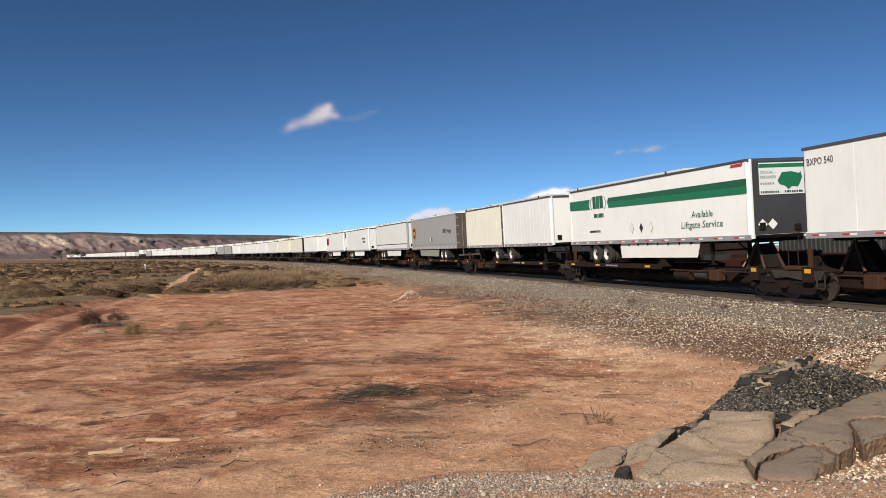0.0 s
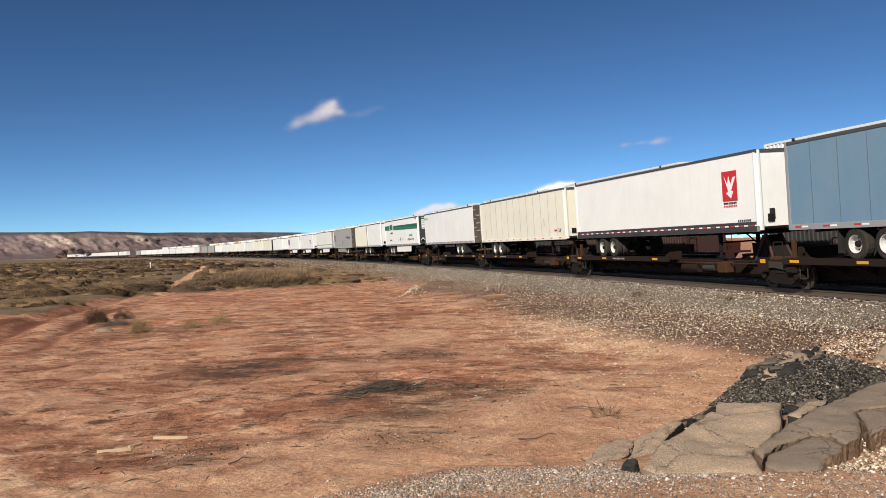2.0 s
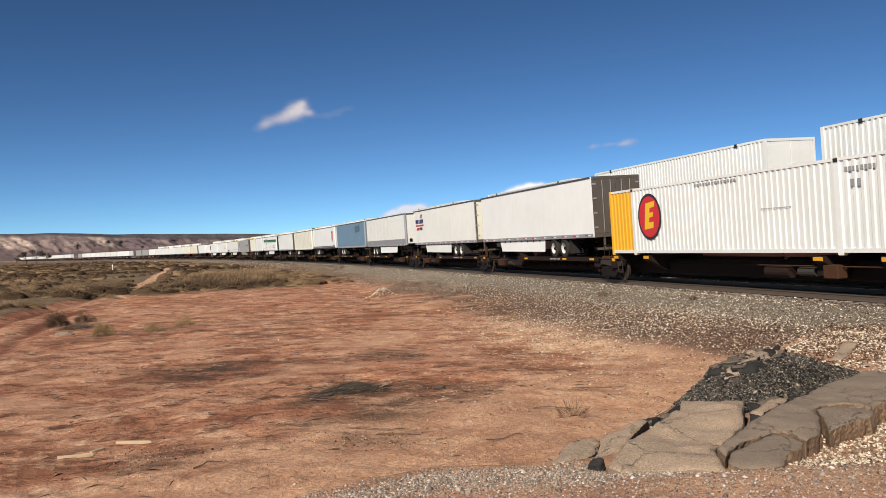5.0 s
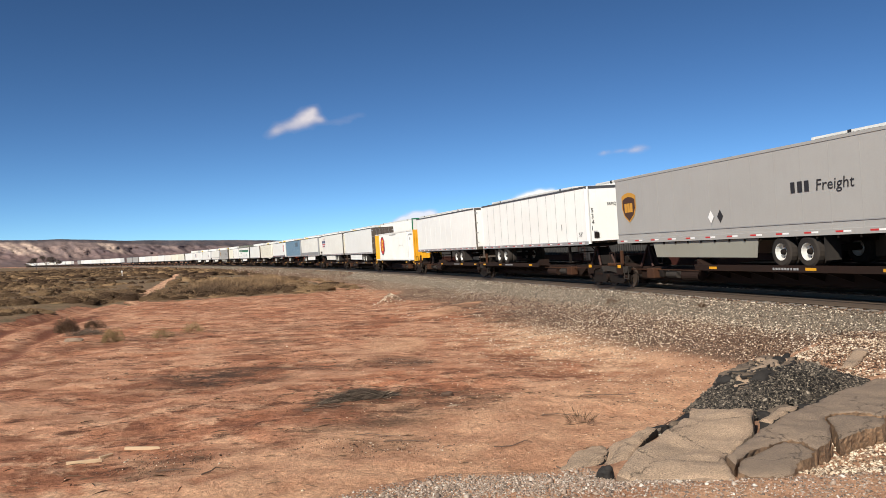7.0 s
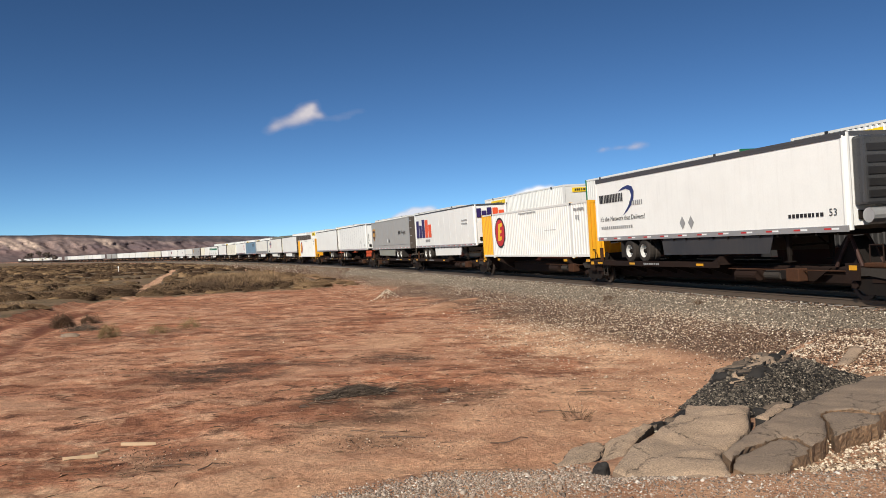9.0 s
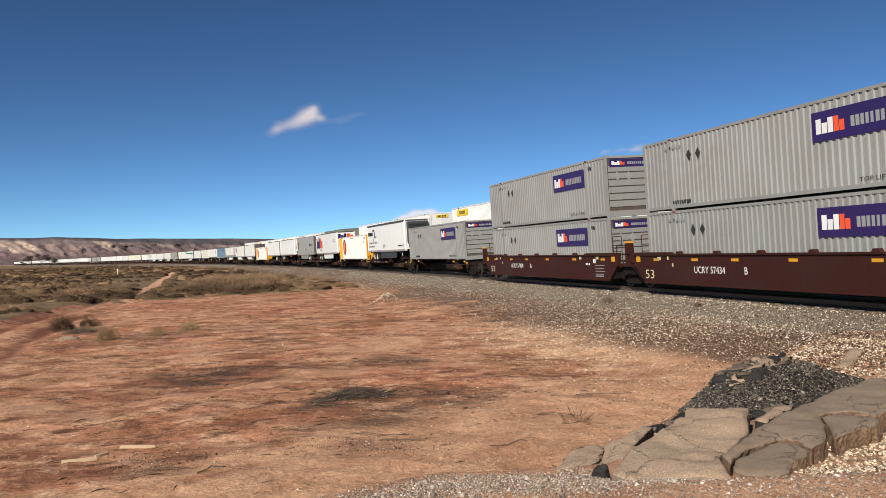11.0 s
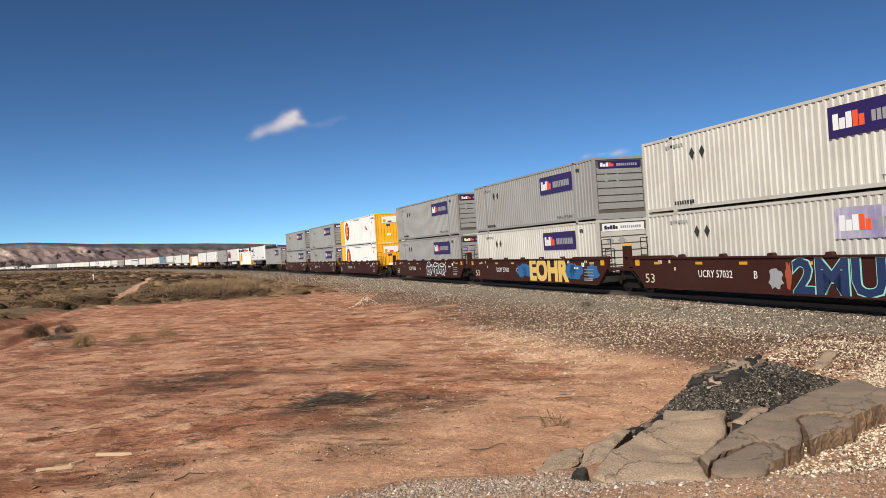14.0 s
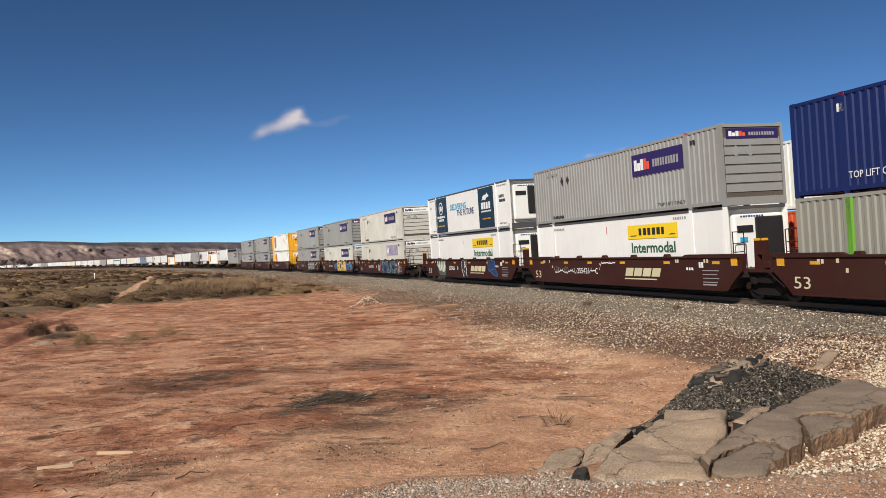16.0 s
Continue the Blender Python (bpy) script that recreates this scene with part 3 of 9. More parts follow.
def build_mesa():
    az = np.linspace(-62, 6, 760)
    prof = np.linspace(0, 1, 44)
    A, T = np.meshgrid(az, prof)
    base = 3300 + 300 * fbm(A, A * 0, 0.12, 4, 40)
    gully = np.abs(fbm(A + 1.5 * T, T * 3.0 + 0.2 * A, 0.55, 6, 41)) * 1.6
    height = np.interp(A, [-62, -31, -28.8, -25.5, -24, -20.5, -17, -13, -10, -6, 0, 6], [112, 116, 114, 110, 112, 102, 98, 93, 84, 66, 34, 8])
    height = height + 2.5 * fbm(A, A * 0, 0.6, 3, 43)
    shape = np.where(T < 0.66, 0.74 * (T / 0.66) ** 1.1, 0.74 + 0.26 * sstep(0.66, 0.82, T))
    depth = 520 * T + np.where(T > 0.8, (T - 0.8) * 5200, 0) + 260 * gully * sstep(0, 0.4, T) * sstep(0.80, 0.55, T)
    Rr = np.minimum(base + depth, 4850)
    Z = -1.0 + height * shape * (1 - 0.34 * gully * sstep(0.78, 0.5, T))
    X, Y = Rr * np.sin(np.radians(A)), Rr * np.cos(np.radians(A))
    n, m = X.shape[1], X.shape[0]
    co = np.stack([X.ravel(), Y.ravel(), Z.ravel()], 1)
    i, j = np.meshgrid(np.arange(m - 1), np.arange(n - 1), indexing="ij")
    quads = np.stack([i * n + j, i * n + j + 1, (i + 1) * n + j + 1, (i + 1) * n + j], -1).reshape(-1, 4)
    me = bpy.data.meshes.new("mesa")
    me.from_pydata(co.tolist(), [], [tuple(q) for q in quads.tolist()])
    streak = fbm(A * 0.9 + 3.2 * T, T * 0.4, 0.9, 4, 47)
    pale = sstep(0.02, 0.16, streak) * sstep(0.34, 0.5, T) * sstep(0.86, 0.78, T) * (0.35 + 0.65 * sstep(-19.0, -22.5, A))
    depth_cap = np.interp(A, [-62, -26, -23, -21, -17, -12, -6, 6], [0.10, 0.10, 0.08, 0.15, 0.26, 0.36, 0.5, 0.6]) + 0.10 * fbm(A, T * 2.0, 1.6, 4, 48)
    rise = (Z + 1.0) / height
    cap = np.where(T > 0.80, 1.0, sstep(1.0 - depth_cap - 0.05, 1.0 - depth_cap + 0.02, rise))
    at = me.attributes.new("cap", "FLOAT", "POINT")
    at.data.foreach_set("value", cap.ravel().astype(np.float32))
    at = me.attributes.new("pale", "FLOAT", "POINT")
    at.data.foreach_set("value", pale.ravel().astype(np.float32))
    at = me.attributes.new("level", "FLOAT", "POINT")
    lev = np.where(T > 0.80, 1.0, shape * 0.90)
    at.data.foreach_set("value", lev.ravel().astype(np.float32))
    me.materials.append(mesa_material())
    me.shade_smooth()
    return tagged(new("mesa", me), "long banded sandstone mesa with a dark top band on the horizon", "mesa", kind="structure")


build_mesa()


# ---- running gear shared by both trains ----
LC, HW = 16.15, 1.295            # 53-foot box: length, half width


def wheel_mesh():
    return lathe_x(bmesh.new(), 0, 0, 0, [(-0.07, 0.14), (-0.07, 0.36), (-0.05, 0.38), (-0.06, 0.455), (0.03, 0.46), (0.03, 0.485), (0.065, 0.485), (0.065, 0.36), (0.02, 0.33), (0.02, 0.12)], 22)


TRAIN_WHEEL = finish("train_wheel", wheel_mesh(), WHEELSTEEL)


def side_frame_outline():
    return [(-1.10, 0.52), (-1.12, 0.36), (-0.80, 0.33), (-0.52, 0.20), (0.52, 0.20), (0.80, 0.33), (1.12, 0.36), (1.10, 0.52), (0.92, 0.66), (0.48, 0.76), (-0.48, 0.76), (-0.92, 0.66)]


def build_truck_meshes():
    bm = bmesh.new()
    prism_x(bm, side_frame_outline(), -0.07, 0.07)
    frame_me = finish("side_frame", bm, GRIME)
    bm = bmesh.new()
    for y in (-0.16, 0.0, 0.16):
        tube(bm, (0, y, 0.30), (0, y, 0.56), 0.065, 8)
    box(bm, -0.1, 0.1, -0.26, 0.26, 0.56, 0.66)
    spring_me = finish("spring_nest", bm, RUSTY)
    bm = bmesh.new()
    box(bm, -1.02, 1.02, -0.2, 0.2, 0.52, 0.86, 0.03)
    bolster_me = finish("bolster", bm, GRIME)
    bm = bmesh.new()
    tube(bm, (-0.1, 0, 0), (0.1, 0, 0), 0.12, 10)
    cap_me = finish("bearing_cap", bm, RUSTY)
    bm = bmesh.new()
    tube(bm, (-0.98, 0, 0), (0.98, 0, 0), 0.085, 10)
    axle_me = finish("axle", bm, GRIME)
    return frame_me, spring_me, bolster_me, cap_me, axle_me


FRAME_ME, SPRING_ME, BOLSTER_ME, CAP_ME, AXLE_ME = build_truck_meshes()


def put(name, me, parent, x, y, z, rz=0.0):
    ob = new(name, me)
    ob.parent = parent
    ob.matrix_basis = pose(x, y, z, 0, 0, rz)
    return ob


def truck(car, y, detail=True):
    """A two-axle bogie under a car: part of the car, with its wheels as pieces of its own."""
    t = put("truck", BOLSTER_ME, car, 0, y, 0)
    tagged(t, "greasy black cast steel bogie")
    for sx in (-1, 1):
        put("side_frame", FRAME_ME, t, sx * 1.06, 0, 0)
        if detail:
            put("spring_nest", SPRING_ME, t, sx * 1.06, 0, 0)
        for dy in (-0.88, 0.88):
            put("wheel", TRAIN_WHEEL, t, sx * 0.80, dy, 0.485, 0 if sx > 0 else 180)
            if detail:
                put("bearing_cap", CAP_ME, t, sx * 1.12, dy, 0.485)
    for dy in (-0.88, 0.88) if detail else ():
        put("axle", AXLE_ME, t, 0, dy, 0.485)
    return t


def rounded(x0, x1, y0, y1, z0, z1, r=0.04):
    return box(bmesh.new(), x0, x1, y0, y1, z0, z1, r)


def gear_clutter(car, h, yj, Y, kind):
    """Brake gear, castings, pipes and boxes that hang about the ends of a platform."""
    part("end_casting", prism_x(bmesh.new(), [(yj - 1.3, 0.95), (yj - 1.15, 0.60), (yj - 0.4, 0.52), (yj + 0.4, 0.52), (yj + 1.0, 0.62), (yj + 1.15, 0.95), (yj + 0.5, 1.10), (yj - 0.6, 1.12)], -0.95, 0.95), RUSTY, car, "heavy cast joint between platforms")
    part("side_casting", prism_x(bmesh.new(), [(yj - 1.5, 0.98), (yj - 1.3, 0.70), (yj - 0.5, 0.66), (yj + 0.3, 0.76), (yj + 1.0, 0.72), (yj + 1.2, 0.98)], -1.22, -1.0), DUSTGREY, car, "dusty grey side casting")
    part("bolster_pad", rounded(-1.26, -0.9, yj - 0.35, yj + 0.45, 1.0, 1.14), RUSTLIGHT, car, "orange-rusty bearing pad")
    part("brake_cylinder", tube(bmesh.new(), (-0.86, Y(11.8), 0.66), (-0.86, Y(12.6), 0.66), 0.15, 12), DUSTGREY, car, "dusty grey brake cylinder")
    part("air_reservoir", tube(bmesh.new(), (-0.84, Y(10.2), 0.64), (-0.84, Y(11.4), 0.64), 0.20, 14), RUSTY, car)
    part("tool_box", rounded(-1.22, -0.85, min(Y(13.2), Y(13.8)), max(Y(13.2), Y(13.8)), 0.50, 0.92, 0.03), RUSTLIGHT, car, "rusty steel box")
    part("valve_block", rounded(-1.05, -0.75, min(Y(12.75), Y(13.05)), max(Y(12.75), Y(13.05)), 0.55, 0.85, 0.03), GRIME, car)
    part("brake_pipe", tube(bmesh.new(), (-0.42, -h, 0.80), (-0.42, h, 0.80), 0.03, 6), RUSTY, car)
    part("train_line", tube(bmesh.new(), (-1.02, Y(9.9), 0.86), (-1.02, Y(15.6), 0.86), 0.022, 6), RUSTLIGHT, car)
    hose = bmesh.new()
    pts = [Vector((-0.55, yj + d, 0.95 - 0.42 * (1 - (d / 0.7) ** 2))) for d in (-0.7, -0.45, -0.2, 0.0, 0.2, 0.45, 0.7)]
    for a, b in zip(pts, pts[1:]):
        tube(hose, a, b, 0.03, 6)
    part("air_hose", hose, BLACK, car, "drooping black air hose")
    part("step_iron", box(box(box(bmesh.new(), -1.27, -1.24, yj - 1.55, yj - 1.15, 0.42, 0.45), -1.27, -1.24, yj - 1.55, yj - 1.52, 0.42, 0.9), -1.27, -1.24, yj - 1.18, yj - 1.15, 0.42, 0.9), DUSTGREY, car, "bent steel step")
    part("end_post", rounded(-1.14, -1.0, yj - 0.75, yj - 0.62, 1.05, 1.72, 0.02), RUSTLIGHT, car, "rusty upright end post")
    part("end_plate", rounded(-0.9, 0.9, yj - 0.68, yj - 0.62, 1.05, 1.45, 0.02), GRIME, car)
    part("lever", tube(bmesh.new(), (-1.25, yj + 0.7, 0.80), (-0.3, yj + 0.75, 1.05), 0.02, 6), RUSTLIGHT, car)
    if kind != "box":
        part("hitch_brace", prism_x(bmesh.new(), [(Y(14.2), 1.0), (Y(14.9), 1.88), (Y(15.15), 1.88), (Y(15.7), 1.0)], -0.30, 0.30), GRIME, car, "black hitch stand plate")
        part("deck_stop", prism_x(bmesh.new(), [(Y(9.2), 1.05), (Y(9.75), 1.05), (Y(9.75), 1.32)], -1.3, -0.7), RUSTY, car)


# ---- spine car that carries a trailer or one container ----
def spine_car(kind, label, pitch=17.7, rear_truck=False, front_end=False, detail=True):
    car = empty("spine_car")
    h = LC / 2
    bm = bmesh.new()
    prism_y(bm, [(-0.30, 0.34), (0.30, 0.34), (0.36, 0.42), (0.36, 0.88), (0.30, 0.96), (-0.30, 0.96), (-0.36, 0.88), (-0.36, 0.42)], -h - 0.25, h + 0.25)
    part("spine", bm, RUSTY, car)
    flip = -1 if kind == "deck_right" else 1
    def Y(u):                                # u metres from the wheel end of the load
        return flip * (h - u)
    def span(a, b):
        return min(Y(a), Y(b)), max(Y(a), Y(b))
    if kind != "box":
        for sx in (-1, 1):
            bm = bmesh.new()
            a, b = span(-0.35, 9.8)
            x0, x1 = (0.62, 1.36) if sx > 0 else (-1.36, -0.62)
            box(bm, x0, x1, a, b, 1.00, 1.05)
            xo = 1.36 if sx > 0 else -1.36
            box(bm, xo - 0.03, xo + 0.03, a, b, 0.90, 1.12)
            part("wheel_deck", bm, RUSTY, car, "rust-brown wheel tray")
            for q in range(8 if detail else 0):
                bm = bmesh.new()
                yy = Y(0.3 + q * 1.25)
                prism_y(bm, [(sx * 0.34, 0.92), (sx * 1.33, 0.98), (sx * 1.33, 0.88), (sx * 0.34, 0.52)], yy - 0.03, yy + 0.03)
                part("bracket", bm, RUSTY, car)
            bm = bmesh.new()
            for q, uu in enumerate((0.3, 3.4, 8.6)):
                yy = Y(uu)
                box(bm, xo + sx * 0.031 - 0.003, xo + sx * 0.031 + 0.003, yy - 0.24, yy + 0.24, 0.96, 1.05)
            tagged(part("reflector", bm, REFLECT, car, "yellow reflector strips"), kind="stuff")
        if kind == "deck_left":
            bars(INKGREY, car, SIDE, (-1.395, Y(4.4), 0.965), 1.3, 0.075, 9, seed=3)
        else:
            bars(INKGREY, car, SIDE, (-1.395, Y(5.2), 0.965), 1.3, 0.075, 9, seed=3)
        # deep pocket between deck and hitch
        for sx in (-1, 1):
            bm = bmesh.new()
            a, b = span(9.6, 14.6)
            prof = [(a, 0.92), (a + 0.9, 0.40), (b - 0.9, 0.40), (b, 0.92)]
            prism_x(bm, prof, sx * 0.62 - 0.03, sx * 0.62 + 0.03)
            part("side_plate", bm, RUSTY, car)
        # hitch that holds the kingpin
        bm = bmesh.new()
        yk = Y(15.1)
        for sx in (-1, 1):
            tube(bm, (sx * 0.42, yk + 0.5 * flip, 0.95), (sx * 0.30, yk, 1.95), 0.06, 8)
            tube(bm, (sx * 0.42, yk - 0.55 * flip, 0.95), (sx * 0.30, yk, 1.95), 0.06, 8)
        box(bm, -0.50, 0.50, yk - 0.42, yk + 0.42, 1.93, 2.05, 0.02)
        part("hitch", bm, material_hitch, car, "rust-red trailer hitch stand")
    else:
        for yy in (-h + 0.35, -h + 3.0, h - 3.0, h - 0.35):
            bm = bmesh.new()
            prism_y(bm, [(-1.32, 1.20), (1.32, 1.20), (1.32, 1.02), (0.36, 0.50), (-0.36, 0.50), (-1.32, 1.02)], yy - 0.22, yy + 0.22)
            part("outrigger", bm, RUSTY, car)
            bm = bmesh.new()
            box(bm, -1.345, -1.325, yy - 0.2, yy + 0.2, 1.05, 1.17)
            part("reflector", bm, REFLECT, car, "yellow reflector strips")
    truck(car, h + 0.55 if front_end else h + (pitch - LC) / 2, detail)
    if rear_truck:
        truck(car, -h - 0.75, detail)
    if not detail:
        return tagged(car, label, "rail car", "spine car platforms")
    # end platform with grab irons over the joint
    for sy in (-1, 1):
        bm = bmesh.new()
        box(bm, -1.25, 1.25, sy * (h + 0.02) - 0.22, sy * (h + 0.02) + 0.22, 0.86, 0.98)
        box(bm, -1.30, -1.22, sy * (h + 0.02) - 0.25, sy * (h + 0.02) + 0.25, 0.62, 1.12)
        box(bm, 1.22, 1.30, sy * (h + 0.02) - 0.25, sy * (h + 0.02) + 0.25, 0.62, 1.12)
        part("end_sill", bm, RUSTY, car)
        bm = bmesh.new()
        box(bm, -1.312, -1.302, sy * (h + 0.02) - 0.2, sy * (h + 0.02) + 0.1, 0.92, 1.06)
        part("reflector", bm, REFLECT, car, "yellow reflector strips")
    yj = h + (pitch - LC) / 2
    for sx in (-1, 1):
        bm = bmesh.new()
        tube(bm, (sx * 1.2, yj - 0.25, 0.9), (sx * 1.2, yj - 0.25, 1.65), 0.022, 6)
        tube(bm, (sx * 1.2, yj + 0.25, 0.9), (sx * 1.2, yj + 0.25, 1.65), 0.022, 6)
        tube(bm, (sx * 1.2, yj - 0.25, 1.65), (sx * 1.2, yj + 0.25, 1.65), 0.022, 6)
        part("grab_iron", bm, RUSTY, car)
    bm = bmesh.new()
    lathe_x(bm, -0.75, yj - 0.6, 1.32, [(-0.03, 0.03), (-0.03, 0.17), (0.02, 0.18), (0.02, 0.03)], 14)
    part("brake_wheel", bm, GRIME, car, "rusty hand brake wheel")
    gear_clutter(car, h, yj, Y, kind)
    return tagged(car, label, "rail car", "spine car platforms")


material_hitch = material("rust-red hitch steel", (0.045, 0.015, 0.009), 0.75, dirt=(0.014, 0.011, 0.009), amount=0.6)


# ---- double-stack well car ----
def well_car(label, pitch=19.6, rear_truck=False, front_end=False, graffiti=None, number="53", words="", detail=True, words_at=3.65, unit=""):
    car = empty("well_car")
    h = LC / 2
    for sx in (-1, 1):
        bm = bmesh.new()
        xa, xb = sx * 1.36, sx * 1.52
        prof = [(-h - 0.15, 0.34), (h + 0.15, 0.34), (h + 0.50, 0.66), (h + 0.98, 1.04), (h + 1.05, 1.60), (h - 1.9, 1.60), (h - 2.1, 1.53), (-h + 2.5, 1.53), (-h + 2.3, 1.60), (-h - 1.05, 1.60), (-h - 0.98, 1.04), (-h - 0.50, 0.66)]
        prism_x(bm, prof, min(xa, xb), max(xa, xb))
        part("side_sill", bm, BROWN, car, "oxide-brown deep side sill")
        bm = bmesh.new()
        box(bm, sx * 1.50 - 0.07, sx * 1.50 + 0.07, -h - 0.9, h + 0.9, 1.47, 1.535)
        part("top_chord", bm, BROWN, car)
        bm = bmesh.new()
        box(bm, sx * 1.50 - 0.06, sx * 1.50 + 0.06, -h - 0.1, h + 0.1, 0.30, 0.36)
        part("bottom_chord", bm, BROWN, car)
        for q in range(5 if detail else 0):
            bm = bmesh.new()
            yy = -h + 3.6 + q * 2.5
            prism_x(bm, [(yy - 0.16, 1.53), (yy + 0.16, 1.53), (yy + 0.1, 1.63), (yy - 0.1, 1.63)], min(xa, xb), max(xa, xb))
            part("guide", bm, BROWN, car)
    for q in range(5 if detail else 2):
        bm = bmesh.new()
        yy = -h + 0.6 + q * (LC - 1.2) / (4 if detail else 1)
        box(bm, -1.36, 1.36, yy - 0.25, yy + 0.25, 0.28, 0.355)
        part("floor_beam", bm, BROWN, car)
    for sy in (-1, 1):
        bm = bmesh.new()
        y0, y1 = sorted((sy * (h + 0.25), sy * (h + (pitch - LC) / 2 + 0.25)))
        box(bm, -1.48, 1.48, y0, y1, 0.98, 1.08)
        box(bm, -0.45, 0.45, y0, y1, 0.62, 0.98)
        part("end_platform", bm, BROWN, car)
        yq = sy * (h + 0.42)
        for x0, x1 in ((-1.40, -0.95), (0.95, 1.40)):
            bm = bmesh.new()
            for x in (x0, x1):
                tube(bm, (x, yq, 1.05), (x, yq, 2.35), 0.02, 6)
            for z in (1.35, 1.65, 1.95, 2.35):
                tube(bm, (x0, yq, z), (x1, yq, z), 0.018, 6)
            part("ladder", bm, BROWN, car)
    truck(car, h + (0.85 + 0.55 if front_end else (pitch - LC) / 2), detail)
    if rear_truck:
        truck(car, -h - 1.4, detail)
    if not detail:
        return tagged(car, label, "rail car", "well cars on the farther track")
    # articulation bracket with reflector tips over the joint
    yj = h + (pitch - LC) / 2
    for dy in (-0.19, 0.19):
        part("joint_post", prism_x(bmesh.new(), [(yj + dy - 0.10, 1.05), (yj + dy + 0.10, 1.05), (yj + dy + 0.065, 2.02), (yj + dy - 0.065, 2.02)], -1.38, -1.22), BROWN, car)
        part("reflector", rounded(-1.39, -1.21, yj + dy - 0.065, yj + dy + 0.065, 2.02, 2.10, 0.01), REFLECT, car)
    part("joint_cap", rounded(-1.40, -1.20, yj - 0.13, yj + 0.13, 1.55, 1.63, 0.02), BROWN, car)
    part("brake_pipe", tube(bmesh.new(), (-1.46, yj - 1.2, 0.52), (-1.46, yj - 0.5, 0.98), 0.025, 6), GRIME, car)
    part("hand_brake", rounded(-1.50, -1.42, yj - 0.62, yj - 0.34, 1.12, 1.36, 0.03), BROWN, car)
    part("joint_casting", prism_x(bmesh.new(), [(yj - 0.8, 1.0), (yj - 0.55, 0.62), (yj + 0.55, 0.62), (yj + 0.8, 1.0)], -1.30, -0.95), GRIME, car)
    part("coupler_block", rounded(-0.75, -0.35, yj - 0.5, yj + 0.5, 0.55, 0.95, 0.05), GRIME, car)
    part("brake_valve", rounded(-1.34, -1.05, yj + 0.35, yj + 0.65, 0.55, 0.85, 0.05), GRIME, car)
    for dx in (-1.30, -1.12):
        hose = bmesh.new()
        pts = [Vector((dx, yj + q * 0.2, 1.15 - 0.35 * (1 - (q / 3) ** 2))) for q in range(-3, 4)]
        for a, b in zip(pts, pts[1:]):
            tube(hose, a, b, 0.022, 6)
        part("air_hose", hose, BLACK, car)
    # stencils and reflectors on the camera's side
    X = -1.524
    for q, (u, z, w, n) in enumerate(((1.0, 1.28, 0.32, 2), (1.75, 1.30, 0.2, 1), (15.0, 1.30, 0.34, 2), (2.1, 1.02, 0.14, 1), (13.2, 1.30, 0.26, 2))):
        bars(INKCREAM, car, SIDE, (X, h - u, z), w, 0.13, n, seed=30 + q)
    bm = bmesh.new()
    for u in (0.7, 3.5, 6.0, 9.0, 12.4, 15.5):
        flat(bm, SIDE, (X, h - u, 1.25), rect(0.42, 0.10))
    for u in (-0.75, 16.55):
        flat(bm, SIDE, (X, h - u, 1.2), rect(0.34, 0.26))
    tagged(part("reflector", bm, REFLECT, car, "yellow reflector plates"), kind="stuff")
    lettering(number, 0.37, INKCREAM, car, SIDE, (X, h + 0.02, 0.51), label="cream stencilled number", width=0.70)
    if words:
        lettering(words, 0.26, INKWHITE, car, SIDE, (X, h - words_at, 0.79), width=5.6 - words_at if words_at < 4 else 1.25, label="white stencilled car number")
    if unit:
        lettering(unit, 0.26, INKWHITE, car, SIDE, (X, h - 6.72, 0.79), label="white stencilled unit letter")
    bars(INKWHITE, car, SIDE, (X, h - 13.9, 1.02), 0.5, 0.10, 3, seed=4)
    bars(INKWHITE, car, SIDE, (X, h - 14.7, 1.12), 0.3, 0.2, 2, seed=5)
    bm = bmesh.new()
    for q in range(4):
        flat(bm, SIDE, (X, h - 14.9, 1.0 - 0.14 * q), rect(0.95 - 0.1 * (q % 2), 0.03))
    flat(bm, SIDE, (X, h - 14.9, 0.48), rect(0.8, 0.05))
    part("stencil", bm, INKGREY, car)
    if graffiti:
        graffiti(car, X, h)
    return tagged(car, label, "rail car", "double-stack well cars")


# ---- containers ----
def corrugated(bm, x, y0, y1, z0, z1, out, pitch=0.28, deep=0.036):
    """One wavy steel wall at x, its outside towards out (-1 or 1)."""
    n = max(1, round(abs(y1 - y0) / pitch))
    p = (y1 - y0) / n
    pts = []
    for i in range(n):
        y = y0 + i * p
        pts += [(y, 0), (y + 0.34 * p, 0), (y + 0.5 * p, 1), (y + 0.84 * p, 1)]
    pts.append((y1, 0))
    lo = [bm.verts.new((x - out * deep * w, y, z0)) for y, w in pts]
    hi = [bm.verts.new((x - out * deep * w, y, z1)) for y, w in pts]
    for i in range(len(pts) - 1):
        bm.faces.new((lo[i], lo[i + 1], hi[i + 1], hi[i]))


def casting_mesh(mat):
    bm = bmesh.new()
    box(bm, -0.089, 0.089, -0.089, 0.089, -0.06, 0.06, 0.012)
    return finish("corner_casting", bm, mat)


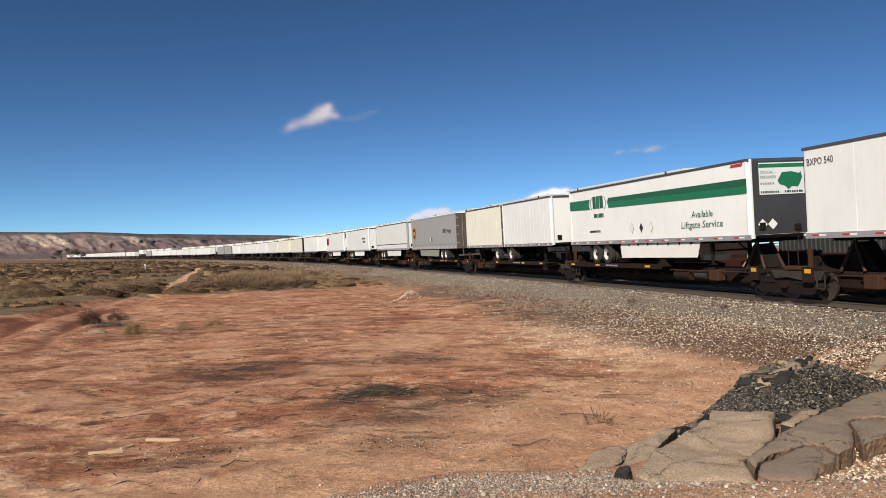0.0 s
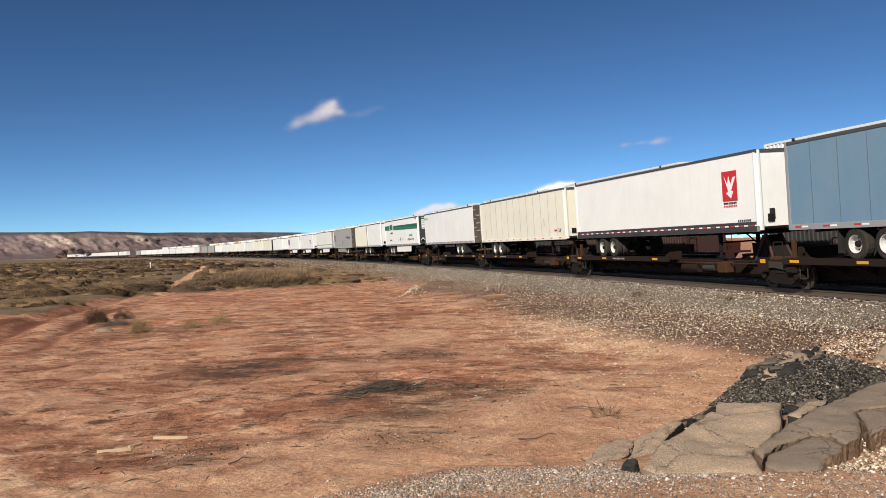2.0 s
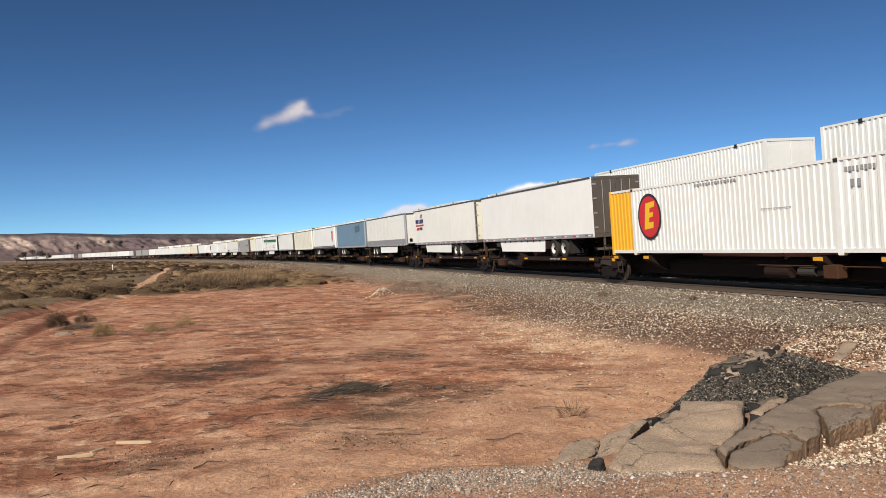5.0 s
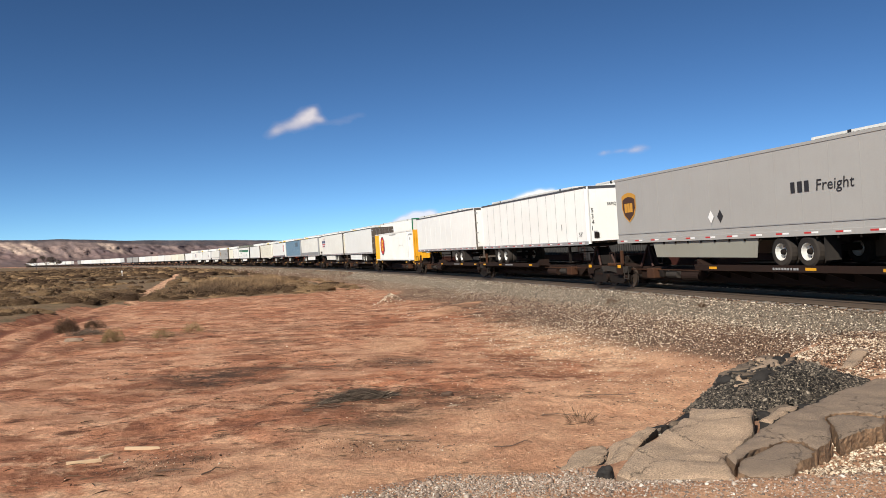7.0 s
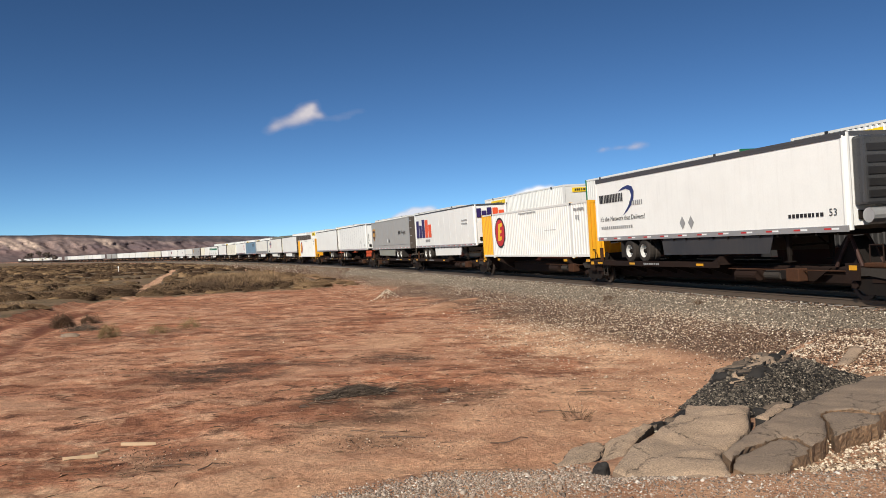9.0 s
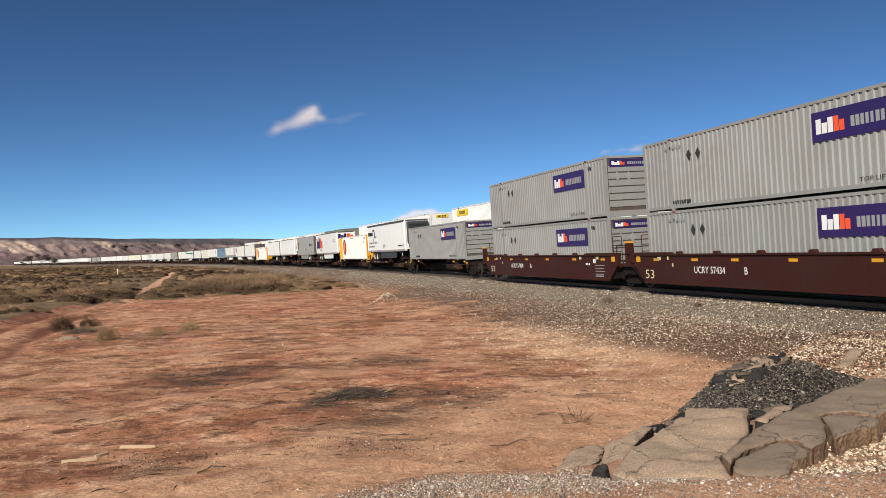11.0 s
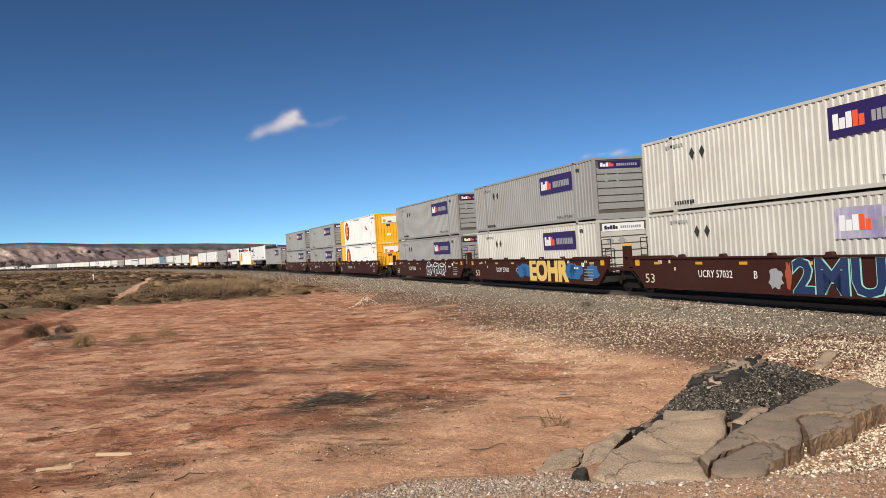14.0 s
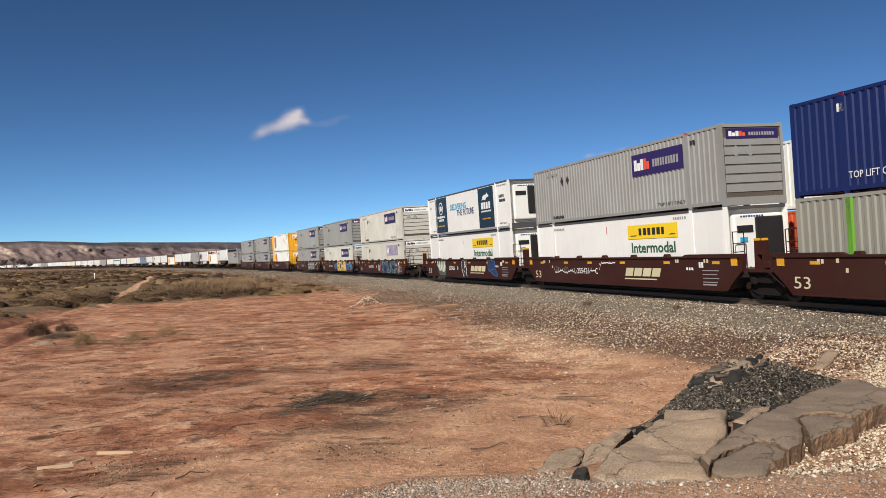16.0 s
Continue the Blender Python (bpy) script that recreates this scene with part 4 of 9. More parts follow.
def container(label, mat, style="ribbed", end="doors", end_mat=None, stripe=None, tint_ends=None, height=2.896, group="double-stack containers", detail=True, lead_panel=None):
    """A 53-foot box, base at z = 0, its travelling-end at +y. style: ribbed, or smooth for a refrigerated box."""
    c = empty("shipping_container")
    h, H = LC / 2, height
    end_mat = end_mat or mat
    spans = ((-h + 0.16, -h + 1.98), (-h + 2.18, h - 2.18), (h - 1.98, h - 0.16)) if detail else ((-h + 0.16, h - 0.16),)
    for sx in (-1, 1):
        for a, b in spans:
            bm = bmesh.new()
            if style == "ribbed":
                corrugated(bm, sx * (HW - 0.004), a, b, 0.20, H - 0.09, sx)
            else:
                box(bm, sx * (HW - 0.03) - 0.02, sx * (HW - 0.03) + 0.02, a, b, 0.18, H - 0.07)
            part("side_wall", bm, lead_panel if (lead_panel and a > 4) else mat, c)
    bm = bmesh.new()
    box(bm, -HW + 0.02, HW - 0.02, -h + 0.05, h - 0.05, H - 0.05, H - 0.012)
    part("roof", bm, mat, c)
    bm = bmesh.new()
    box(bm, -HW + 0.05, HW - 0.05, -h + 0.05, h - 0.05, 0.10, 0.16)
    part("floor", bm, mat, c)
    for sx in (-1, 1):
        bm = bmesh.new()
        x0 = sx * (HW - 0.03)
        box(bm, x0 - 0.032, x0 + 0.032, -h + 0.1, h - 0.1, H - 0.10, H - 0.005)
        part("top_rail", bm, ROOFDARK if style != "ribbed" else mat, c)
        bm = bmesh.new()
        box(bm, x0 - 0.034, x0 + 0.034, -h + 0.1, h - 0.1, 0.085, 0.21)
        part("bottom_rail", bm, mat if style == "ribbed" else RAILGREY, c)
        for y in (-h + 0.08, h - 0.08, -h + 2.08, h - 2.08) if detail else (-h + 0.08, h - 0.08):
            bm = bmesh.new()
            corner = abs(y) > h - 1
            box(bm, x0 - 0.04, x0 + 0.04, y - (0.085 if corner else 0.10), y + (0.085 if corner else 0.10), 0.02, H - 0.01)
            pm = (tint_ends or end_mat) if corner else mat
            part("post", bm, pm, c)
    cast = casting_mesh(end_mat if end != "reefer" else ROOFDARK)
    for sx in (-1, 1) if detail else ():
        for y in (-h + 0.09, h - 0.09, -h + 2.08, h - 2.08):
            for z in (0.06, H - 0.05):
                put("corner_casting", cast, c, sx * (HW - 0.085), y, z)
    # end that faces back along the track
    ye = -h
    bm = bmesh.new()
    box(bm, -HW + 0.08, HW - 0.08, h - 0.06, h - 0.02, 0.05, H - 0.05)
    part("front_wall", bm, end_mat, c)
    if end == "slatted":
        bm = bmesh.new()
        box(bm, -HW + 0.09, HW - 0.09, ye + 0.03, ye + 0.06, 0.08, H - 0.08)
        part("end_wall", bm, DOORDARK, c)
        bm = bmesh.new()
        for q in range(6):
            z = 0.48 + q * 0.33
            box(bm, -HW + 0.12, HW - 0.12, ye + 0.005, ye + 0.032, z, z + 0.275, 0.006)
        tagged(part("end_rib", bm, end_mat, c), kind="stuff")
        bm = bmesh.new()
        box(bm, -HW + 0.05, HW - 0.05, ye + 0.0, ye + 0.06, H - 0.12, H - 0.01)
        part("end_header", bm, end_mat, c)
        bm = bmesh.new()
        box(bm, -HW + 0.05, HW - 0.05, ye + 0.0, ye + 0.06, 0.02, 0.30)
        part("end_sill", bm, end_mat, c)
    elif end == "ribs":
        bm = bmesh.new()
        n = 8
        for q in range(n):
            x0 = -HW + 0.1 + q * (2 * HW - 0.2) / n
            w = (2 * HW - 0.2) / n
            box(bm, x0 + 0.02, x0 + w * 0.55, ye + 0.005, ye + 0.05, 0.14, H - 0.12)
            part("end_rib", bm, end_mat, c)
            bm = bmesh.new()
        box(bm, -HW + 0.09, HW - 0.09, ye + 0.04, ye + 0.07, 0.08, H - 0.05)
        part("end_wall", bm, end_mat, c)
        bm = bmesh.new()
        box(bm, -HW + 0.05, HW - 0.05, ye, ye + 0.08, H - 0.13, H - 0.01)
        part("end_header", bm, tint_ends or end_mat, c)
        bm = bmesh.new()
        box(bm, -HW + 0.05, HW - 0.05, ye, ye + 0.08, 0.02, 0.16)
        part("end_sill", bm, tint_ends or end_mat, c)
    elif end == "reefer":
        bm = bmesh.new()
        box(bm, -HW + 0.09, HW - 0.09, ye + 0.25, ye + 0.3, 0.08, H - 0.08)
        part("end_wall", bm, end_mat, c)
        for sx in (-1, 1):
            part("end_post", box(bmesh.new(), sx * (HW - 0.05) - 0.05, sx * (HW - 0.05) + 0.05, ye, ye + 0.3, 0.35, H - 0.13), WHITE, c)
        part("end_sill", box(bmesh.new(), -HW, HW, ye, ye + 0.3, 0.02, 0.34), ROOFDARK, c, "dark end sill")
        part("end_header", box(bmesh.new(), -HW, HW, ye, ye + 0.12, H - 0.12, H - 0.01), ROOFDARK, c, "dark end header")
        bm = bmesh.new()
        box(bm, -0.98, 1.10, ye + 0.02, ye + 0.26, 0.52, H - 0.30, 0.07)
        unit = part("cooling_unit", bm, WHITE, c, "white refrigeration unit")
        bm = bmesh.new()
        box(bm, -0.10, 1.06, ye - 0.02, ye + 0.03, 0.85, H - 0.42, 0.05)
        part("grille", bm, BLACK, unit, "black radiator grille")
        bm = bmesh.new()
        box(bm, -0.86, -0.20, ye - 0.002, ye + 0.03, H - 0.95, H - 0.70)
        part("vent", bm, BLACK, unit)
        bars(INKNAVY, c, TAIL, (-0.70, ye + 0.018, H - 0.42), 1.0, 0.07, 9, seed=8)
    else:
        for sx in (-1, 1):
            bm = bmesh.new()
            xa, xb = sorted((sx * 0.01, sx * (HW - 0.10)))
            box(bm, xa, xb, ye + 0.02, ye + 0.07, 0.16, H - 0.13, 0.01)
            door = part("door", bm, end_mat, c)
            if not detail:
                continue
            bm = bmesh.new()
            for x in (sx * 0.28, sx * 0.85):
                tube(bm, (x, ye, 0.18), (x, ye, H - 0.15), 0.02, 6)
            part("lock_rod", bm, RAILGREY, door)
        bm = bmesh.new()
        box(bm, -HW + 0.05, HW - 0.05, ye, ye + 0.08, H - 0.13, H - 0.01)
        part("end_header", bm, tint_ends or end_mat, c)
        bm = bmesh.new()
        box(bm, -HW + 0.05, HW - 0.05, ye, ye + 0.08, 0.02, 0.16)
        part("end_sill", bm, tint_ends or end_mat, c)
    return tagged(c, label, "shipping container", group)


# ---- highway trailers ----
def tyre_meshes():
    bm = bmesh.new()
    lathe_x(bm, 0, 0, 0, [(-0.30, 0.28), (-0.30, 0.44), (-0.26, 0.50), (-0.06, 0.505), (-0.02, 0.47), (0.02, 0.47), (0.06, 0.505), (0.26, 0.50), (0.30, 0.44), (0.30, 0.28)], 22, False)
    t = finish("tyre", bm, RUBBER)
    bm = bmesh.new()
    lathe_x(bm, 0, 0, 0, [(-0.305, 0.285), (-0.29, 0.265), (-0.13, 0.235), (-0.11, 0.15), (-0.17, 0.12), (-0.17, 0.05), (0.17, 0.05), (0.11, 0.15), (0.13, 0.235), (0.30, 0.27)], 18, False)
    rim = finish("rim", bm, RIM)
    bm = bmesh.new()
    lathe_x(bm, 0, 0, 0, [(-0.27, 0.05), (-0.26, 0.085), (-0.16, 0.11), (0.0, 0.11)], 12)
    for q in range(5):
        a = 2 * math.pi * q / 5
        lathe_x(bm, -0.118, 0.195 * math.cos(a), 0.195 * math.sin(a), [(-0.012, 0.028), (-0.006, 0.034), (0.02, 0.034)], 8)
    return t, rim, finish("hub", bm, GRIME)


TYRE_ME, RIM_ME, HUB_ME = tyre_meshes()
ZB, ZT = 2.05, 5.0                # box floor and roof above the rail
DECK = 1.05


def trailer(label, mat, L=LC, nose_right=True, skirt=None, seams=13, roof=None, end_mat=None, tape=True, low_band=None, reefer=False, seam_mat=None, rail_mat=None, detail=True):
    t = empty("semi_trailer")
    h = L / 2
    roof, end_mat, rail_mat = roof or ROOFDARK, end_mat or mat, rail_mat or RAILGREY
    flip = 1 if nose_right else -1
    def Y(u):                                # u metres from the wheel end
        return flip * (h - u)
    bm = bmesh.new()
    box(bm, -HW + 0.012, HW - 0.012, -h + 0.03, h - 0.03, ZB + 0.17, ZT - 0.06)
    nose_y = -h if nose_right else h
    es = [e for e in bm.edges if abs(e.verts[0].co.z - e.verts[1].co.z) > 1 and (e.verts[0].co.y * nose_y > 0)]
    bmesh.ops.bevel(bm, geom=es, offset=0.13, segments=4, affect="EDGES", profile=0.5)
    part("body", bm, mat, t)
    if end_mat is not mat and nose_right:
        bm = bmesh.new()
        box(bm, -HW + 0.16, HW - 0.16, -h + 0.01, -h + 0.04, ZB + 0.19, ZT - 0.10, 0.01)
        part("nose_panel", bm, end_mat, t)
    if seams:
        bm = bmesh.new()
        for q in range(1, seams):
            y = -h + L * q / seams
            for sx in (-1, 1):
                xo = sx * (HW - 0.012)
                box(bm, xo - 0.004, xo + 0.004, y - 0.014, y + 0.014, ZB + 0.2, ZT - 0.1)
        tagged(part("panel_seam", bm, seam_mat or mat, t), kind="stuff")
    for sx in (-1, 1):
        x0 = sx * (HW - 0.015)
        bm = bmesh.new()
        box(bm, x0 - 0.022, x0 + 0.022, -h + 0.02, h - 0.02, ZT - 0.10, ZT, 0.008)
        part("top_rail", bm, roof, t)
        bm = bmesh.new()
        box(bm, x0 - 0.024, x0 + 0.024, -h + 0.02, h - 0.02, ZB, ZB + 0.19, 0.006)
        part("bottom_rail", bm, rail_mat, t)
    bm = bmesh.new()
    box(bm, -HW + 0.04, HW - 0.04, -h + 0.02, h - 0.02, ZT - 0.07, ZT - 0.012)
    box(bm, -HW + 0.02, HW - 0.02, -h + 0.01, -h + 0.05, ZT - 0.13, ZT)
    part("roof", bm, roof, t)
    if low_band:
        for sx in (-1, 1):
            bm = bmesh.new()
            box(bm, sx * (HW + 0.006) - 0.006, sx * (HW + 0.006) + 0.006, -h + 0.15, h - 0.06, ZB + 0.19, ZB + 0.62)
            part("scuff_band", bm, low_band, t, "grey lower scuff panel")
    for y in (h - 0.07, -h + 0.07 if not nose_right else -h + 0.12) if detail else ():
        for sx in (-1, 1):
            if y * nose_y > 0 and not nose_right:
                continue
            bm = bmesh.new()
            xo = sx * (HW - 0.01)
            if y * nose_y > 0:
                tube(bm, (sx * (HW - 0.13), -h + 0.13, ZB + 0.04), (sx * (HW - 0.13), -h + 0.13, ZT - 0.02), 0.137, 14)
            else:
                box(bm, xo - 0.02, xo + 0.02, y - 0.06, y + 0.06, ZB + 0.02, ZT - 0.01)
            part("corner_post", bm, RAILGREY if mat is not WHITE and mat is not CREAM else mat, t, "rounded corner post")
    if tape and detail:
        for mt, shift in ((TAPERED, 0.0), (INKWHITE, 0.32)):
            bm = bmesh.new()
            n = int(L / 1.25)
            for q in range(n):
                y = h - 0.35 - q * L / n - shift
                flat(bm, SIDE, (-HW - 0.0095, y, ZB + 0.075), rect(0.30, 0.055))
            tagged(part("reflector_tape", bm, mt, t), kind="stuff")
    # running gear
    first = 3.0 if nose_right else 3.65
    if L < 10:
        axles = (1.25,)
    else:
        axles = (first, first + 1.25)
    bm = bmesh.new()
    for sx in (-1, 1):
        box(bm, sx * 0.5 - 0.06, sx * 0.5 + 0.06, min(Y(axles[0] - 1.0), Y(axles[-1] + 1.1)), max(Y(axles[0] - 1.0), Y(axles[-1] + 1.1)), ZB - 0.26, ZB)
    for a in axles:
        tube(bm, (-1.0, Y(a), DECK + 0.505), (1.0, Y(a), DECK + 0.505), 0.07, 8)
        box(bm, -0.6, 0.6, Y(a) - 0.2, Y(a) + 0.2, DECK + 0.5, DECK + 0.68)
    part("axle_frame", bm, GRIME, t)
    for a in axles:
        for sx in (-1, 1):
            w = put("wheel", TYRE_ME, t, sx * 0.96, Y(a), DECK + 0.505, 0 if sx < 0 else 180)
            if detail:
                r = new("rim", RIM_ME)
                r.parent = w
                hub = new("hub", HUB_ME)
                hub.parent = w
    if detail:
        for sx in (-1, 1):
            bm = bmesh.new()
            yf = Y(axles[0] - 0.75)
            box(bm, sx * 0.95 - 0.30, sx * 0.95 + 0.30, yf - 0.01, yf + 0.01, DECK + 0.22, ZB - 0.02)
            part("mud_flap", bm, RUBBER, t)
            bm = bmesh.new()
            yl = Y(L - 3.15) if L > 10 else Y(L - 2.2)
            x = sx * 0.85
            box(bm, x - 0.06, x + 0.06, yl - 0.07, yl + 0.07, DECK + 0.28, ZB, 0.01)
            box(bm, x - 0.045, x + 0.045, yl - 0.05, yl + 0.05, DECK + 0.08, DECK + 0.3)
            box(bm, x - 0.13, x + 0.13, yl - 0.14, yl + 0.14, DECK + 0.05, DECK + 0.09)
            tube(bm, (x, yl, DECK + 0.45), (x * 0.7, yl + 0.55 * flip, ZB - 0.02), 0.03, 6)
            part("landing_leg", bm, GRIME, t)
        bm = bmesh.new()
        tube(bm, (-0.85, yl, DECK + 0.6), (0.85, yl, DECK + 0.6), 0.035, 6)
        for q in range(int(L / 0.9)):
            y = -h + 0.5 + q * 0.9
            box(bm, -HW + 0.03, HW - 0.03, y - 0.03, y + 0.03, ZB - 0.09, ZB + 0.02)
        tagged(part("cross_member", bm, GRIME, t), kind="stuff")
    if skirt:
        a, b = (5.7, 12.7) if nose_right else (6.1, 13.1)
        for sx in (-1, 1):
            bm = bmesh.new()
            prism_x(bm, [(Y(a), ZB - 0.02), (Y(a + 0.12), DECK + 0.32), (Y(b - 0.25), DECK + 0.36), (Y(b), ZB - 0.02)], sx * 1.2 - 0.012, sx * 1.2 + 0.012)
            part("side_skirt", bm, skirt, t, "aerodynamic side skirt")
    # the end that faces back along the track
    if nose_right and detail:
        bm = bmesh.new()
        box(bm, -0.92, -0.66, -h - 0.03, -h + 0.03, ZB + 0.34, ZB + 0.62, 0.02)
        part("connector_box", bm, GRIME, t)
        bm = bmesh.new()
        box(bm, 0.55, 0.8, -h - 0.06, -h + 0.03, ZB + 0.30, ZB + 0.52, 0.02)
        tube(bm, (0.68, -h - 0.05, ZB + 0.3), (0.62, -h - 0.08, ZB - 0.15), 0.02, 6)
        part("air_coupling", bm, GRIME, t)
        if reefer:
            bm = bmesh.new()
            box(bm, -1.05, 1.05, -h - 0.42, -h + 0.02, ZB + 0.75, ZT - 0.18, 0.08)
            unit = part("cooling_unit", bm, DARKPANEL, t, "dark refrigeration unit on the nose")
            bm = bmesh.new()
            for q in range(5):
                box(bm, -0.9, 0.9, -h - 0.45, -h - 0.41, ZB + 0.95 + q * 0.34, ZB + 1.17 + q * 0.34, 0.01)
            part("grille", bm, BLACK, unit)
            bm = bmesh.new()
            tube(bm, (-0.9, -h - 0.35, ZB + 0.45), (0.2, -h - 0.35, ZB + 0.45), 0.22, 12)
            part("fuel_tank", bm, RAILGREY, t)
    elif not nose_right:
        for sx in (-1, 1):
            bm = bmesh.new()
            xa, xb = sorted((sx * 0.008, sx * (HW - 0.1)))
            box(bm, xa, xb, -h - 0.005, -h + 0.04, ZB + 0.2, ZT - 0.16, 0.01)
            door = part("door", bm, end_mat, t)
            if not detail:
                continue
            bm = bmesh.new()
            for x in (sx * 0.30, sx * 0.75):
                tube(bm, (x, -h - 0.03, ZB + 0.2), (x, -h - 0.03, ZT - 0.18), 0.018, 6)
            part("lock_rod", bm, RAILGREY, door)
            bm = bmesh.new()
            for q in range(4):
                box(bm, sx * (HW - 0.12) - 0.09, sx * (HW - 0.12) + 0.09, -h - 0.03, -h, ZB + 0.45 + q * 0.7, ZB + 0.53 + q * 0.7)
            tagged(part("hinge", bm, RAILGREY, door), kind="stuff")
        bm = bmesh.new()
        box(bm, -HW, -HW + 0.11, -h - 0.01, -h + 0.06, ZB, ZT - 0.02)
        box(bm, HW - 0.11, HW, -h - 0.01, -h + 0.06, ZB, ZT - 0.02)
        box(bm, -HW + 0.11, HW - 0.11, -h - 0.01, -h + 0.06, ZT - 0.15, ZT - 0.02)
        box(bm, -HW + 0.11, HW - 0.11, -h - 0.01, -h + 0.06, ZB, ZB + 0.19)
        part("door_frame", bm, DOORDARK, t, "grimy steel door frame")
        bm = bmesh.new()
        for x in (-0.75, 0.75):
            box(bm, x - 0.04, x + 0.04, -h + 0.02, -h + 0.10, DECK + 0.40, ZB)
        box(bm, -1.15, 1.15, -h, -h + 0.1, DECK + 0.38, DECK + 0.50)
        part("bumper", bm, DOORDARK, t)
    return tagged(t, label, "semi trailer", "trailers on the train")


# ---- liveries ----
XS = -HW - 0.006                  # just outside a box's side that faces the camera


def side(u, v, L=LC, x=XS):
    """A point on the camera's side, u metres from the leading end, v above the thing's own zero."""
    return (x, L / 2 - u, v)


def tail(x, v, L=LC, y=-0.012):
    return (x, -L / 2 + y, v)


def diamonds(t, u, v, size, mats, gap, L=LC, x=XS):
    for i, mt in enumerate(mats):
        if mt is INKWHITE:
            panel("placard_frame", INKGREY, t, SIDE, side(u + i * gap, v, L, x + 0.004), [(0, -size * 1.18), (size * 0.9, 0), (0, size * 1.18), (-size * 0.9, 0)])
        panel("placard", mt, t, SIDE, side(u + i * gap, v, L, x), [(0, -size), (size * 0.75, 0), (0, size), (-size * 0.75, 0)])


def ring_logo(t, u, v, rx, ry, rim, fill, core, x=XS):
    """The round emblem on the white and yellow boxes: dark rim, red disc, gold block."""
    panel("emblem", rim, t, SIDE, side(u, v, LC, x), disc(rx, ry / rx, 28), "round red and gold emblem with a dark rim", 0.004)
    panel("emblem", fill, t, SIDE, side(u, v, LC, x - 0.005), disc(rx * 0.88, ry / rx, 28), "red emblem disc", 0.004)
    o = [(-0.45, -0.55), (0.32, -0.48), (0.36, -0.22), (-0.02, -0.25), (0.0, -0.05), (0.33, 0.0), (0.36, 0.2), (0.05, 0.16), (0.08, 0.36), (0.5, 0.42), (0.52, 0.66), (-0.25, 0.58)]
    panel("emblem", core, t, SIDE, side(u, v, LC, x - 0.010), [(a * rx, b * ry) for a, b in o], "gold emblem block", 0.004)


def block_word(t, face, at, w, h, mats, tall, name="logo_block", lean=0.0):
    """A brand's word mark as plain upright blocks in its colours."""
    m = Matrix.Translation(at) @ face
    n = len(mats)
    step = w / n
    for i, (mt, k) in enumerate(zip(mats, tall)):
        panel(name, mt, t, face, m @ Vector((i * step, 0, 0)), rect(step * 0.86, h * k, lean))


def purple_panel(t, face, at, w, h, back=None, ink=None, ink2=None):
    panel("livery_panel", back or INKPURPLE, t, face, at, rect(w, h), "deep purple livery panel")
    m = Matrix.Translation(at) @ face
    nx = Vector((0, 0, 0.005))
    block_word(t, face, m @ (Vector((w * 0.05, h * 0.25, 0)) + nx), w * 0.20, h * 0.5, [ink or INKWHITE] * 3, (1, 0.7, 1))
    block_word(t, face, m @ (Vector((w * 0.25, h * 0.25, 0)) + nx), w * 0.12, h * 0.5, [ink2 or INKFXORANGE] * 2, (1, 0.7))
    bars(INKGREY, t, face, m @ (Vector((w * 0.43, h * 0.3, 0)) + nx), w * 0.5, h * 0.34, 10, seed=6)


def shield(t, u, v, w, h):
    o = [(0, 0.5), (0.28, 0.46), (0.5, 0.38), (0.5, -0.02), (0.36, -0.28), (0.0, -0.5), (-0.36, -0.28), (-0.5, -0.02), (-0.5, 0.38), (-0.28, 0.46)]
    panel("emblem", INKGOLD, t, SIDE, side(u, v), [(a * w, b * h) for a, b in o], "brown and gold shield emblem")
    panel("emblem", INKBROWN, t, SIDE, side(u, v, x=XS - 0.005), [(a * w * 0.88, b * h * 0.88 - 0.08 * h * (b > 0.2)) for a, b in o], "brown shield")
    block_word(t, SIDE, side(u - w * 0.30, v - h * 0.16, x=XS - 0.010), w * 0.6, h * 0.30, [INKGOLD] * 3, (1, 1, 1))


def old_pups():
    a = trailer("short cream pup trailer with dirty doors on a spine car", CREAM, L=8.6, nose_right=False, seams=8)
    b = trailer("short white ribbed pup trailer on a spine car", WHITE, L=8.6, seams=15)
    bars(INKNAVY, b, TAIL, tail(0.35, ZB + 2.1, 8.6), 0.7, 0.25, 3, seed=4)
    bars(INKFXORANGE, b, TAIL, tail(0.35, ZB + 1.8, 8.6), 0.7, 0.2, 3, seed=5)
    return a, b


